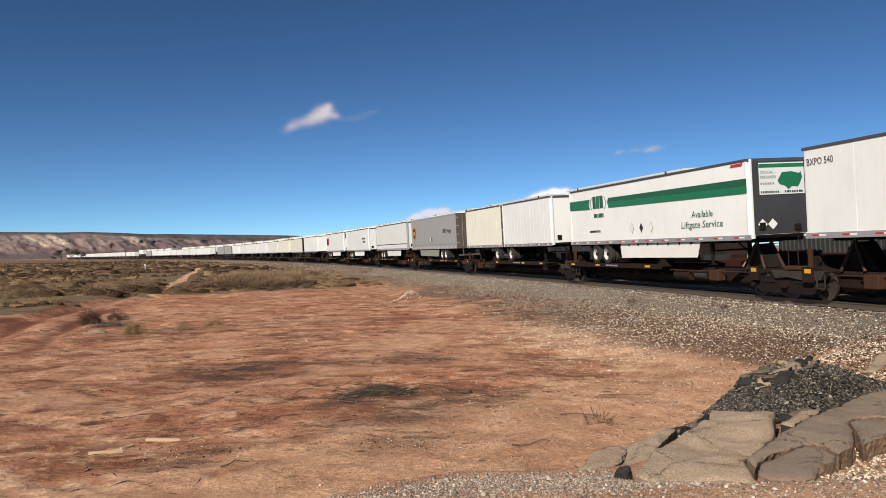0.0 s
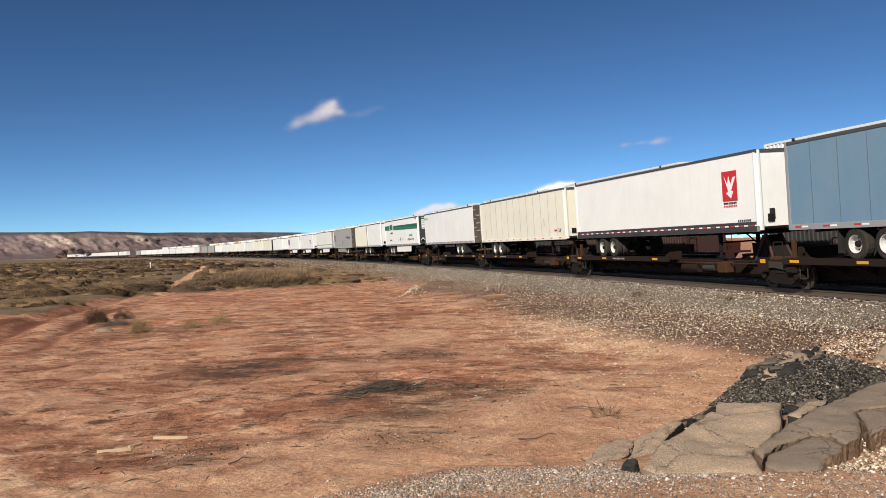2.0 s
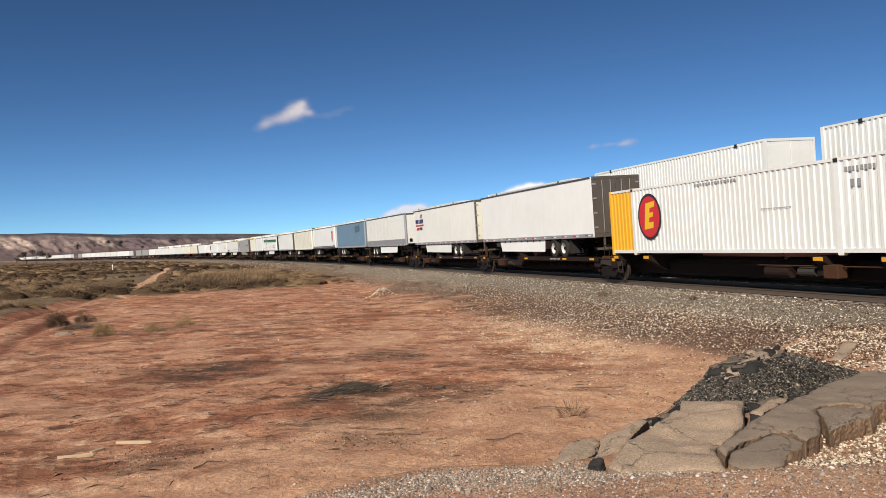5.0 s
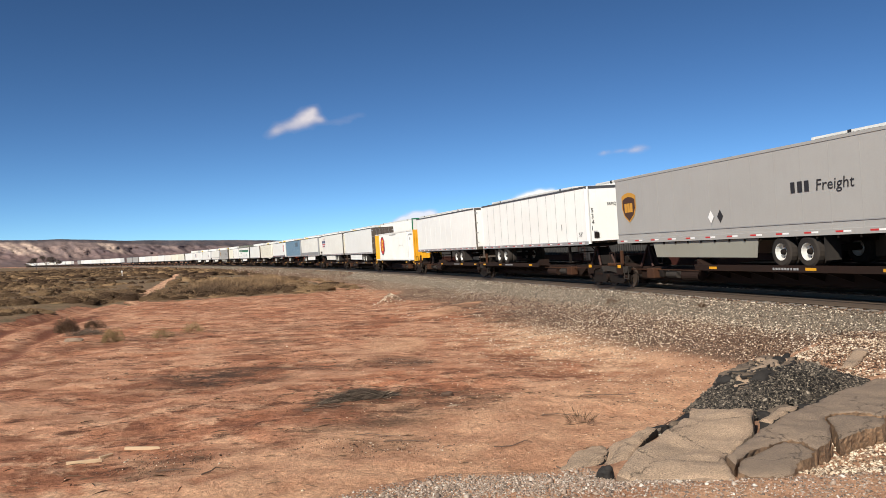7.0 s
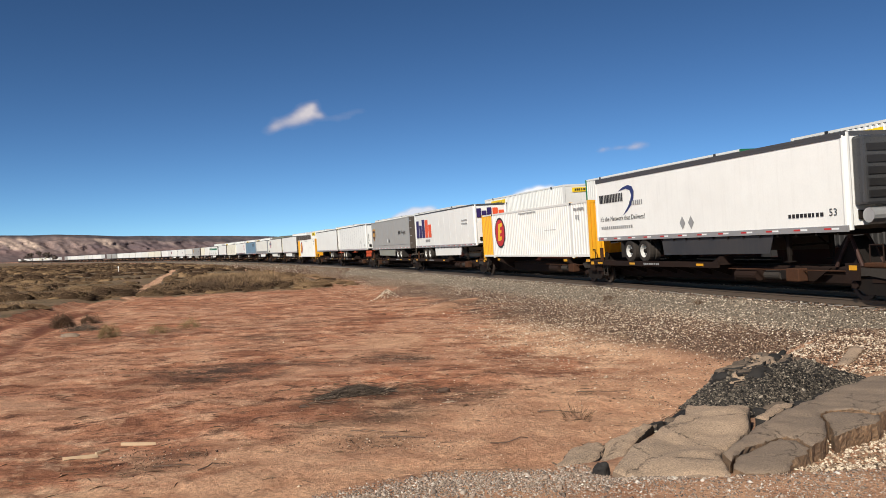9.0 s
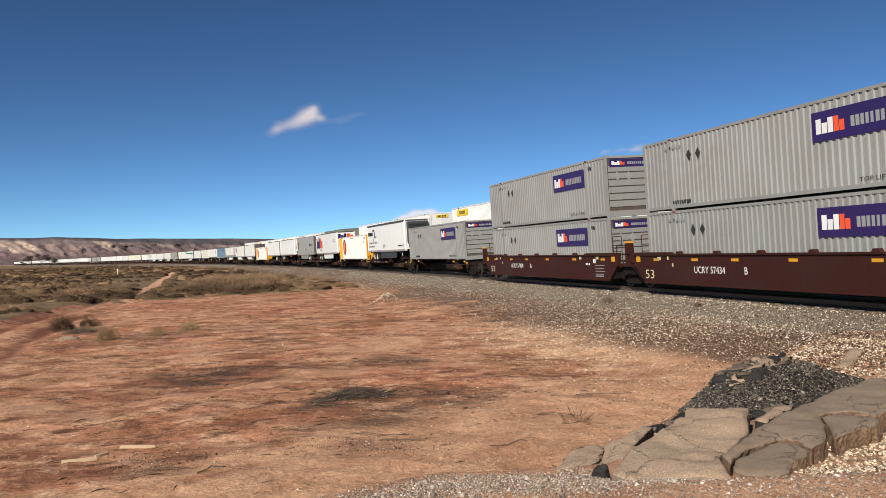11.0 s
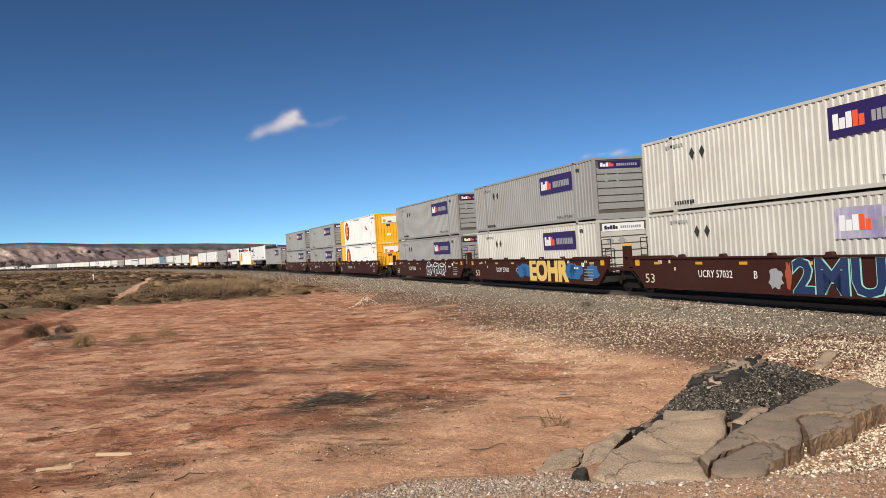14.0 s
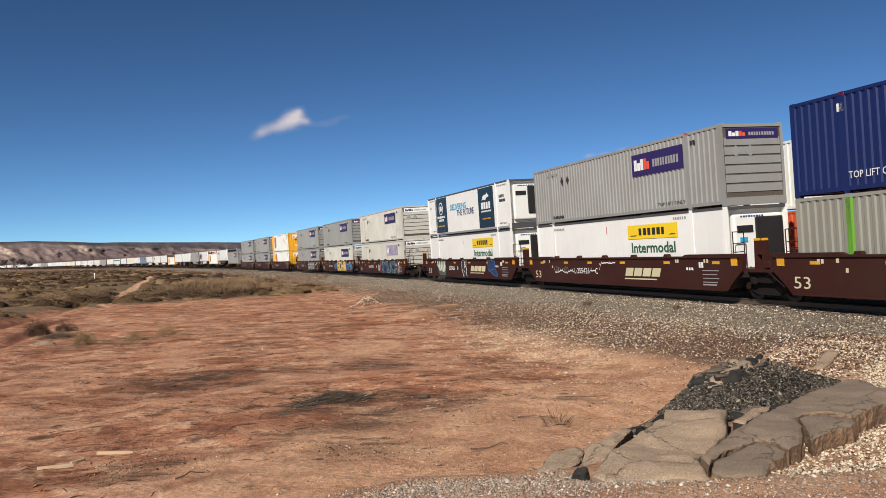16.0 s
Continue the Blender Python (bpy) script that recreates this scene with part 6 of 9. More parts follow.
def stack_boxes():
    B = {"multi": multi_box("light grey corrugated container with a purple livery panel", GREYBOX), "multi_pale": multi_box("pale bleached corrugated container with a faded purple panel", PALEBOX, True, True), "multi_tan": multi_box("pale corrugated container with a purple panel and a white end sign", PALEBOX, False, True),
         "emp_low": gold_box("white lower container with golden yellow ends and round emblem"), "emp_high": gold_box("white upper container with golden yellow ends and round emblem", True)}
    c = B["hunt_cold"] = cold_box("white refrigerated container with a yellow sign, low in a well")
    hunt_sign(c, 9.45, 1.92)
    panel("scratch", INKRED, c, SIDE, side(7.6, 2.2), rect(0.04, 0.35))
    bars(INKGREY, c, SIDE, side(2.1, 2.55), 1.3, 0.1, 7, seed=3)
    bars(INKGREY, c, SIDE, side(12.9, 2.6), 0.9, 0.09, 6, seed=4)
    panel("placard", INKSKY, c, TAIL, tail(-0.78, 1.62, y=-0.012), rect(0.32, 0.16))
    c = B["klm"] = cold_box("white refrigerated container with dark teal picture panels")
    for u, w in ((1.92, 2.62), (11.05, 2.62)):
        panel("livery_panel", INKTEAL, c, SIDE, side(u, 0.24), rect(w, 2.52), "dark teal livery panel")
    panel("emblem", INKWHITE, c, SIDE, side(3.2, 1.98, x=XS - 0.006), disc(0.46, 1.0, 24), "white round emblem")
    panel("emblem", INKTEAL, c, SIDE, side(3.2, 1.98, x=XS - 0.011), disc(0.38, 1.0, 24))
    bars(INKWHITE, c, SIDE, side(2.95, 1.80, x=XS - 0.016), 0.55, 0.36, 3, seed=2)
    bars(INKWHITE, c, SIDE, side(2.3, 1.28, x=XS - 0.006), 1.8, 0.16, 11, seed=3)
    bars(INKWHITE, c, SIDE, side(2.6, 1.05, x=XS - 0.006), 1.2, 0.16, 7, seed=4)
    bars(INKGOLD, c, SIDE, side(2.4, 0.66, x=XS - 0.006), 1.6, 0.09, 12, seed=5)
    lettering("DELIVERING", 0.40, INKSKY, c, SIDE, side(5.35, 1.73), 3.3, "sky blue lettering", bold=0.008)
    lettering("THE FUTURE", 0.40, INKNAVY, c, SIDE, side(6.70, 1.28), 3.4, "navy lettering", bold=0.008)
    dog = [(0, 0.0), (0.35, 0.08), (0.7, 0.0), (0.95, 0.16), (1.35, 0.22), (1.2, 0.32), (1.05, 0.46), (0.86, 0.36), (0.55, 0.34), (0.2, 0.24), (0.25, 0.12)]
    panel("emblem", INKWHITE, c, SIDE, side(11.6, 1.95, x=XS - 0.006), dog, "white running-animal emblem")
    bars(INKWHITE, c, SIDE, side(11.55, 1.42, x=XS - 0.006), 1.7, 0.42, 4, seed=6)
    bars(INKWHITE, c, SIDE, side(11.55, 1.22, x=XS - 0.006), 1.7, 0.10, 14, seed=7)
    bars(INKGOLD, c, SIDE, side(11.7, 0.76, x=XS - 0.006), 1.4, 0.09, 10, seed=8)
    bars(INKBLACK, c, SIDE, side(14.6, 1.95), 0.8, 0.16, 4, seed=9)
    bars(INKBLACK, c, SIDE, side(14.6, 1.68), 0.95, 0.16, 6, seed=10)
    lettering("STACK LIMIT 3 HIGH", 0.09, INKBLACK, c, SIDE, side(14.25, 2.62), 1.5, "black stencil")
    lettering("STACK LIMIT 3 HIGH", 0.09, INKBLACK, c, SIDE, side(0.55, 2.62), 1.3, "black stencil")
    lettering("TOP LIFT ONLY", 0.10, INKBLACK, c, SIDE, side(14.5, 0.34), 1.1, "black stencil")
    lettering("TOP LIFT ONLY", 0.10, INKBLACK, c, SIDE, side(1.0, 0.34), 0.85, "black stencil")
    lettering("53 ft", 0.13, INKBLACK, c, SIDE, side(0.55, 2.1), 0.34, "black stencil")
    c = B["taupe_green"] = container("taupe corrugated container with a lime green stripe", TAUPE)
    panel("stripe", LIME, c, SIDE, side(2.0, 0.05), rect(0.28, 2.75), "lime green stripe")
    c = B["navy"] = container("deep blue corrugated container stacked high", NAVY)
    lettering("TOP LIFT ONLY", 0.2, INKWHITE, c, SIDE, side(2.2, 0.42), 1.9, "white stencil")
    bars(INKWHITE, c, SIDE, side(1.9, 2.35), 0.3, 0.24, 2, seed=2)
    panel("lifting_mark", INKRED, c, SIDE, side(2.0, 2.80), rect(0.2, 0.08))
    return B


def far_boxes():
    B = {}
    for key, mat, label in (("far_white", BOXWHITE, "white corrugated container on the farther train"), ("far_grey", GREYBOX, "grey corrugated container on the farther train"), ("far_hunt", BOXWHITE, "white corrugated container with a yellow sign"),
                            ("far_orange", ORANGE, "orange container low on the farther train"), ("far_greenframe", BOXWHITE, "white container with a green end frame"),
                            ("far_redorange", REDORANGE, "red-orange container low on the farther train"), ("far_olive", OLIVE, "olive grey container with a lime stripe"), ("far_slate", SLATE, "slate grey container low on the farther train"), ("far_maroon", MAROON, "dull maroon container low on the farther train")):
        c = B[key] = container(label, mat, tint_ends=INKGREEN if key == "far_greenframe" else None, detail=False, group="containers on the farther train")
        if key == "far_hunt":
            hunt_sign(c, 1.6, 2.05, 3.3, 0.6, False)
            panel("sign", INKYELLOW, c, TAIL, tail(-0.7, 2.35, y=-0.03), rect(1.4, 0.3), "yellow sign")
            bars(INKBLACK, c, TAIL, tail(-0.5, 2.42, y=-0.036), 1.0, 0.16, 6, seed=2)
        for yc in (LC / 2 - 2.08, -LC / 2 + 2.08):
            panel("casting_hole", INKBLACK, c, SIDE, (XS - 0.012, yc + 0.10, 2.73), rect(0.20, 0.17), "dark corner casting")
        if key == "far_olive":
            panel("stripe", LIME, c, SIDE, side(13.55, 0.1), rect(0.22, 2.7), "lime green stripe")
            panel("patch", INKGREY, c, SIDE, side(11.1, 1.45), rect(0.75, 0.7))
            panel("patch", LIME, c, SIDE, side(9.6, 1.5), rect(0.35, 0.6))
    return B


# ---- graffiti ----
def spray_word(car, words, u, v, h, w, fill, edge, X, hh):
    at = (X - 0.001, hh - u, v)
    lettering(words, h, edge, car, SIDE, at, w, "sprayed graffiti outline", bold=0.085)
    lettering(words, h * 0.98, fill, car, SIDE, (X - 0.005, hh - u - 0.03, v + 0.01), w * 0.985, "sprayed graffiti letters", bold=0.05)


def blob(car, mat, u, v, w, h, X, hh, seed, label="sprayed graffiti patch"):
    rng = random.Random(seed)
    pts = []
    for i in range(18):
        a = 2 * math.pi * i / 18
        k = rng.uniform(0.65, 1.05)
        pts.append((w / 2 * k * math.cos(a), h / 2 * k * math.sin(a)))
    panel("graffiti", mat, car, SIDE, (X, hh - u, v), pts, label, 0.003)


def stroke(car, pts, wide, mat, u, v, X, hh, label="sprayed line"):
    """One drawn line of even width, along points given in metres from (u, v)."""
    left, right = [], []
    for i, (a, b) in enumerate(pts):
        p, q = pts[max(0, i - 1)], pts[min(len(pts) - 1, i + 1)]
        d = math.hypot(q[0] - p[0], q[1] - p[1]) or 1.0
        nx, ny = -(q[1] - p[1]) / d * wide / 2, (q[0] - p[0]) / d * wide / 2
        left.append((a + nx, b + ny))
        right.append((a - nx, b - ny))
    bm = bmesh.new()
    for i in range(len(pts) - 1):
        flat(bm, SIDE, (X, hh - u, v), [right[i], right[i + 1], left[i + 1], left[i]], 0.003)
    part("graffiti", bm, mat, car, label)


SPRAYWASH = material("thin mint spray over brown paint", (0.10, 0.16, 0.12), 0.6, dirt=(0.045, 0.03, 0.025), amount=0.6, speck=0.3)


def graffiti_blue(car, X, h):
    blob(car, INKGREY, 7.75, 0.80, 0.75, 0.8, X, h, 1)
    blob(car, SPRAYRED, 8.35, 0.9, 0.35, 1.0, X, h, 9)
    blob(car, SPRAYRED, 14.5, 0.85, 1.6, 1.0, X, h, 2)
    spray_word(car, "2MUCH", 8.5, 0.40, 1.02, 6.2, SPRAYDARK, SPRAYMINT, X - 0.004, h)


def graffiti_gold(car, X, h):
    for u, s in ((7.5, 3), (8.3, 4), (13.4, 5), (14.1, 6), (15.7, 7)):
        blob(car, SPRAYBLUE, u, 0.9, 1.5, 0.9, X, h, s)
    spray_word(car, "EOHR", 8.6, 0.40, 1.10, 4.75, SPRAYYEL, INKCREAM, X - 0.004, h)


def graffiti_skulls(car, X, h):
    for i, u in enumerate((9.3, 10.9, 12.5)):
        blob(car, INKWHITE, u, 0.90, 1.85, 1.18, X, h, 10 + i)
        blob(car, INKBLACK, u, 0.90, 1.68, 1.04, X - 0.004, h, 10 + i)
        panel("graffiti", INKWHITE, car, SIDE, (X - 0.008, h - u + 0.5, 1.08), [(0, 0), (0.5, -0.08), (1.0, 0.02), (1.0, 0.09), (0.5, 0.0), (0.0, 0.08)], "white sprayed hat brim", 0.003)
        blob(car, INKWHITE, u + 0.28, 0.72, 0.42, 0.46, X - 0.008, h, 30 + i)
        blob(car, INKBLACK, u + 0.28, 0.72, 0.26, 0.30, X - 0.012, h, 40 + i)
        blob(car, INKWHITE, u - 0.30, 0.78, 0.26, 0.36, X - 0.008, h, 45 + i)
        blob(car, INKBLACK, u - 0.30, 0.78, 0.15, 0.22, X - 0.012, h, 48 + i)


def graffiti_mint(car, X, h):
    panel("graffiti", SPRAYWASH, car, SIDE, (X, h - 2.15, 0.32), [(0.0, 1.30), (0.05, 0.75), (0.22, 0.45), (0.45, 0.12), (0.8, 0.0), (1.5, 0.03), (1.95, 0.10), (2.05, 0.5), (2.0, 1.30), (1.75, 1.12), (1.6, 1.30), (1.3, 1.15), (1.1, 1.32), (0.8, 1.12), (0.55, 1.30), (0.25, 1.12)], "thin mint green wash of spray", 0.003)
    panel("graffiti", SPRAYPALE, car, SIDE, (X - 0.004, h - 2.2, 0.62), [(0.0, 0.85), (0.1, 0.45), (0.35, 0.2), (0.55, 0.06), (0.9, 0.14), (1.3, 0.0), (1.75, 0.05), (1.9, 0.4), (1.72, 0.82), (1.55, 0.45), (1.35, 0.80), (1.15, 0.42), (0.95, 0.86), (0.72, 0.40), (0.5, 0.88), (0.3, 0.5)], "pale sprayed spiky letters", 0.003)
    for du in (0.42, 0.80, 1.20, 1.55):
        stroke(car, [(du, 0.1), (du - 0.07, 0.45), (du + 0.02, 0.75)], 0.05, SPRAYWASH, 2.2, 0.62, X - 0.008, h)
    panel("graffiti", INKBLACK, car, SIDE, (X, h - 7.65, 0.35), [(0.04, 0.9), (0.04, 0.6), (0.14, 0.25), (0.36, 0.02), (0.95, 0.02), (0.86, 0.32), (0.9, 0.55), (0.6, 0.66), (0.6, 1.0), (0.45, 1.1), (0.2, 1.08)], "black sprayed figure", 0.003)
    for pts in ([(0.36, 0.0), (0.14, 0.25), (0.03, 0.6), (0.06, 0.95), (0.22, 1.1), (0.48, 1.12), (0.62, 1.0), (0.64, 0.75), (0.56, 0.58)], [(0.56, 0.58), (0.76, 0.72), (0.93, 0.6), (0.96, 0.4), (0.86, 0.3), (1.0, 0.0)], [(0.70, 0.78), (0.78, 1.12), (0.98, 1.12), (0.92, 0.78), (0.70, 0.78)], [(0.42, 0.5), (0.46, 0.36), (0.6, 0.3)]):
        stroke(car, pts, 0.045, INKWHITE, 7.65, 0.35, X - 0.004, h)
    panel("graffiti", SPRAYBLUE, car, SIDE, (X, h - 12.5, 0.42), [(0.1, 0.45), (0.0, 1.05), (1.35, 1.0), (1.3, 0.55), (1.75, 0.1), (1.5, 0.0), (0.9, 0.12)], "sprayed blue outline", 0.003)
    panel("graffiti", SPRAYDARK, car, SIDE, (X - 0.004, h - 12.55, 0.45), [(0.12, 0.45), (0.05, 0.98), (1.2, 0.94), (1.18, 0.52), (1.58, 0.1), (1.4, 0.04), (0.88, 0.16)], "dark sprayed graffiti shape", 0.003)
    panel("graffiti", SPRAYBLUE, car, SIDE, (X - 0.008, h - 12.7, 0.72), [(0.0, 0.0), (0.9, 0.16), (0.92, 0.22), (0.0, 0.07)], "blue sprayed stroke", 0.003)
    rail_brand(car, X, h)


def rail_brand(car, X, h):
    block_word(car, SIDE, (X, h - 9.4, 0.74), 2.75, 0.34, [INKCREAM] * 4, (1, 1, 1, 1), "logo_block", 0.14)
    panel("logo_bar", INKCREAM, car, SIDE, (X, h - 9.3, 0.60), rect(2.5, 0.05, 0.1))


def scrawl(car, u0, u1, v, tall, beat, X, hh, seed):
    """A thin white hand-drawn line that loops along the sill."""
    rng = random.Random(seed)
    n, bm, last = 150, bmesh.new(), None
    for i in range(n + 1):
        f = i / n
        a = 2 * math.pi * beat * f * (u1 - u0) + 0.7 * math.sin(9 * f + seed)
        u, z = u0 + (u1 - u0) * f + 0.07 * math.cos(a), v + tall * (0.6 + 0.4 * math.sin(3 * f * beat)) * math.sin(a) + rng.uniform(-0.01, 0.01)
        pair = [bm.verts.new((X - 0.003, hh - u, z - 0.022)), bm.verts.new((X - 0.003, hh - u, z + 0.022))]
        if last:
            bm.faces.new((last[0], pair[0], pair[1], last[1]))
        last = pair
    part("graffiti", bm, INKWHITE, car, "thin white sprayed scrawl")


def graffiti_mark(car, X, h):
    rail_brand(car, X, h)
    scrawl(car, 2.35, 4.75, 0.93, 0.15, 4.6, X, h, 3)
    scrawl(car, 6.2, 6.75, 0.95, 0.08, 2.0, X, h, 4)
    scrawl(car, 7.05, 7.3, 1.05, 0.22, 1.0, X, h, 5)
    scrawl(car, 7.3, 8.6, 1.30, 0.03, 4.0, X, h, 6)


GRAFFITI = {"blue": graffiti_blue, "gold": graffiti_gold, "skulls": graffiti_skulls, "mint": graffiti_mint, "mark": graffiti_mark}
CAR_WORDS = {"blue": "UCRY 57032", "gold": "UCRY 57032", "skulls": "UCRY 57032", "mint": "255426", "mark": "255426"}
UNITS = {"gold": "C", "skulls": "A", "mark": "C"}


# ---- make up the trains ----
MOVERS = []                       # thing, metres along the track at 0 s, height, speed, second track
V1, V2 = 27.29, -30.63


def roll_on(ob, s_mid, z=0.0, second=False):
    MOVERS.append((ob, s_mid, z, V2 if second else V1, second))
    ob.matrix_basis = rail_pose(s_mid, second) @ Matrix.Translation((0, 0, z))


SPINES = {}


def spine_under(kind, front, pitch=17.7, rear=False, first=False):
    near = front < 110
    key = (kind, rear, first, near)
    if key not in SPINES:
        SPINES[key] = spine_car(kind, "rust-brown articulated spine car platform with wheel trays" if kind != "box" else "rust-brown spine car platform under a single container", rear_truck=rear, front_end=first, detail=near)
        ob = SPINES[key]
    else:
        ob = copy_thing(SPINES[key], Matrix())
    roll_on(ob, front - LC / 2)


# trailers from the far head of the train to the well cars: front end at 0 s, builder
def make_trailers():
    named = named_trailers()
    for key, front, kind, rear, first in ROWS:
        if key == "pups":
            a, b = named["pup_cream"], named["pup_white"]
            roll_on(a, front - 4.3)
            roll_on(b, front - 4.3 - 8.95)
        elif key == "gap":
            pass
        elif kind == "box":
            ob = named[key] if not named[key].get("used") else copy_thing(named[key], Matrix())
            named[key]["used"] = 1
            roll_on(ob, front - LC / 2, 1.21)
        else:
            ob = named[key] if not named[key].get("used") else copy_thing(named[key], Matrix())
            named[key]["used"] = 1
            roll_on(ob, front - LC / 2)
        spine_under(kind, front, rear=rear, first=first)
    for ob in named.values():
        if "used" in ob:
            del ob["used"]
    for ob in scene.objects:
        if "used" in ob:
            del ob["used"]


ROWS = [("rl", 4.95, "deck_left", True, False), ("pups", 25.3, "deck_right", False, False), ("ups_a", 44.2, "deck_right", False, False), ("ivory_skirt", 62.3, "deck_left", False, False),
        ("white_skirt_b", 83.4, "deck_left", False, True), ("old_parcel", 102.0, "deck_left", True, False)]
far_front, far_rng = 127.4, random.Random(7)
FAR_ORDER = ["plain_white", "cream_door", "plain_cream", "plain_ivory", "plain_white", "plain_ivory", "plain_white", "plain_white", "plain_grey", "plain_grey", "gap", "plain_white", "plain_white", "plain_white", "plain_ivory", "plain_white", "plain_white", "plain_white", "plain_white", "plain_white", "plain_grey", "gap", "gap"]
for q in range(46):
    key = FAR_ORDER[q] if q < len(FAR_ORDER) else far_rng.choice(["plain_white", "plain_white", "plain_ivory", "plain_door", "plain_cream"])
    last = q % 5 == 3
    ROWS.append((key, far_front, "deck_right" if key.endswith("door") or key == "plain_grey" else "deck_left", q % 5 == 4, last))
    far_front += 18.4
ROWS += [("bx", -14.1, "deck_right", False, True), ("cream", -32.1, "deck_left", False, False), ("red_mark", -49.85, "deck_left", False, False), ("blue", -67.6, "deck_left", False, False),
         ("white_skirt", -84.9, "deck_left", True, False), ("patriot", -104.25, "deck_right", False, True), ("white_skirt_door", -121.65, "deck_right", False, False), ("emp", -139.5, "box", False, False),
         ("white_door", -157.0, "deck_right", False, False), ("n5341", -174.6, "deck_left", True, False), ("ups_b", -193.8, "deck_right", False, True), ("parcel", -212.0, "deck_left", False, False),
         ("emp", -229.8, "box", False, False), ("radiant", -246.7, "deck_left", False, False), ("grey_single", -264.5, "box", True, False)]


def make_stacks():
    """The double-stack cars at the tail: front end at 0 s, lower box, upper box."""
    kinds = stack_boxes()
    seen = set()
    def take(key):
        if key in seen:
            return copy_thing(kinds[key], Matrix())
        seen.add(key)
        return kinds[key]
    for front, low, up, first, rear, deco in STACKS:
        car = well_car("oxide-brown double-stack well car with white stencils" + (" and graffiti" if deco else ""), graffiti=GRAFFITI.get(deco), front_end=first, rear_truck=rear, words=CAR_WORDS.get(deco, "UCRY 57434"), words_at=4.9 if deco in ("mint", "mark") else 3.65, unit=UNITS.get(deco, "B"))
        roll_on(car, front - LC / 2)
        roll_on(take(low), front - LC / 2, 0.36)
        roll_on(take(up), front - LC / 2, 0.36 + 2.90)
    far = far_boxes()
    cars = []
    for q, (right, low, up) in enumerate(SECOND):
        if not cars:
            cars.append(well_car("dusty oxide-brown well car on the farther track", detail=False))
            car = cars[0]
        else:
            car = copy_thing(cars[0], Matrix())
        roll_on(car, right + LC / 2, 0, True)
        sag = 0.12 if q == 13 else 0.0                # one heavy load lies lower
        for key, z in ((low, 0.36 - sag), (up, 0.36 + 2.90 - sag)):
            if key == "far_":
                continue
            ob = far[key] if key not in seen else copy_thing(far[key], Matrix())
            seen.add(key)
            roll_on(ob, right + LC / 2, z, True)


STACKS = [(-286.5, "multi", "multi", True, False, None), (-306.1, "multi", "multi", False, False, None), (-325.9, "emp_low", "emp_high", False, True, None),
          (-349.9, "multi", "multi", True, False, "skulls"), (-369.4, "multi_tan", "multi", False, False, "gold"), (-389.7, "multi_pale", "multi_tan", False, True, "blue"),
          (-413.4, "hunt_cold", "klm", True, False, "mint"), (-433.2, "hunt_cold", "multi", False, False, "mark"), (-452.8, "taupe_green", "navy", False, True, None)]
# the train that comes the other way, three wells to a set: lower and upper box, from its head
SECOND_LOADS = [("maroon", "white"), ("slate", "grey"), ("slate", ""), ("slate", "white"), ("slate", "white"), ("slate", "hunt"), ("maroon", "white"), ("slate", "white"), ("slate", "hunt"), ("slate", "white"),
                ("slate", "white"), ("slate", "hunt"), ("maroon", "hunt"), ("slate", "white"), ("slate", "hunt"), ("slate", "hunt"), ("slate", "greenframe"), ("maroon", "hunt"), ("slate", "white"), ("slate", "hunt")]
SECOND = [(2.4 + 62.3 * (q // 3) + 19.4 * (q % 3) - 62.3, "far_" + low, "far_" + up) for q, (low, up) in enumerate(SECOND_LOADS)]
SECOND += [(361.0, "far_redorange", "far_hunt"), (384.5, "far_white", "far_hunt"), (404.5, "far_slate", "far_white"), (431.2, "far_orange", "far_olive"), (450.6, "far_orange", "far_white"),
           (473.8, "far_redorange", "far_hunt"), (493.2, "far_slate", "far_white"), (512.6, "far_slate", "far_hunt"), (536.0, "far_slate", "far_white")]

make_trailers()
make_stacks()


# ---- loose stones, slabs, sticks and plants ----
from mathutils.geometry import delaunay_2d_cdt
def island_material(name, stops, rough=0.9, clump=False):
    m = bpy.data.materials.new(name)
    m.use_nodes = True
    nt = m.node_tree
    b = nt.nodes["Principled BSDF"]
    g = nt.nodes.new("ShaderNodeNewGeometry")
    c = ramp(nt, g.outputs["Random Per Island"], stops)
    if clump:                                # most of the tone goes with the plant, the rest with the leaf
        at = nt.nodes.new("ShaderNodeAttribute")
        at.attribute_name = "tone"
        mm = nt.nodes.new("ShaderNodeMath")
        mm.operation = "MULTIPLY_ADD"
        nt.links.new(g.outputs["Random Per Island"], mm.inputs[0])
        mm.inputs[1].default_value = 0.35
        nt.links.new(at.outputs["Fac"], mm.inputs[2])
        c = ramp(nt, mm.outputs[0], stops)
    fine = noise_out(nt, coords(nt), 60, 3)
    c = mixc(nt, 1.0, c, ramp(nt, fine, [(0.2, 0.75), (0.8, 1.2)]), "MULTIPLY")
    nt.links.new(c, b.inputs["Base Color"])
    b.inputs["Roughness"].default_value = rough
    b.inputs["Specular IOR Level"].default_value = 0.2
    return m


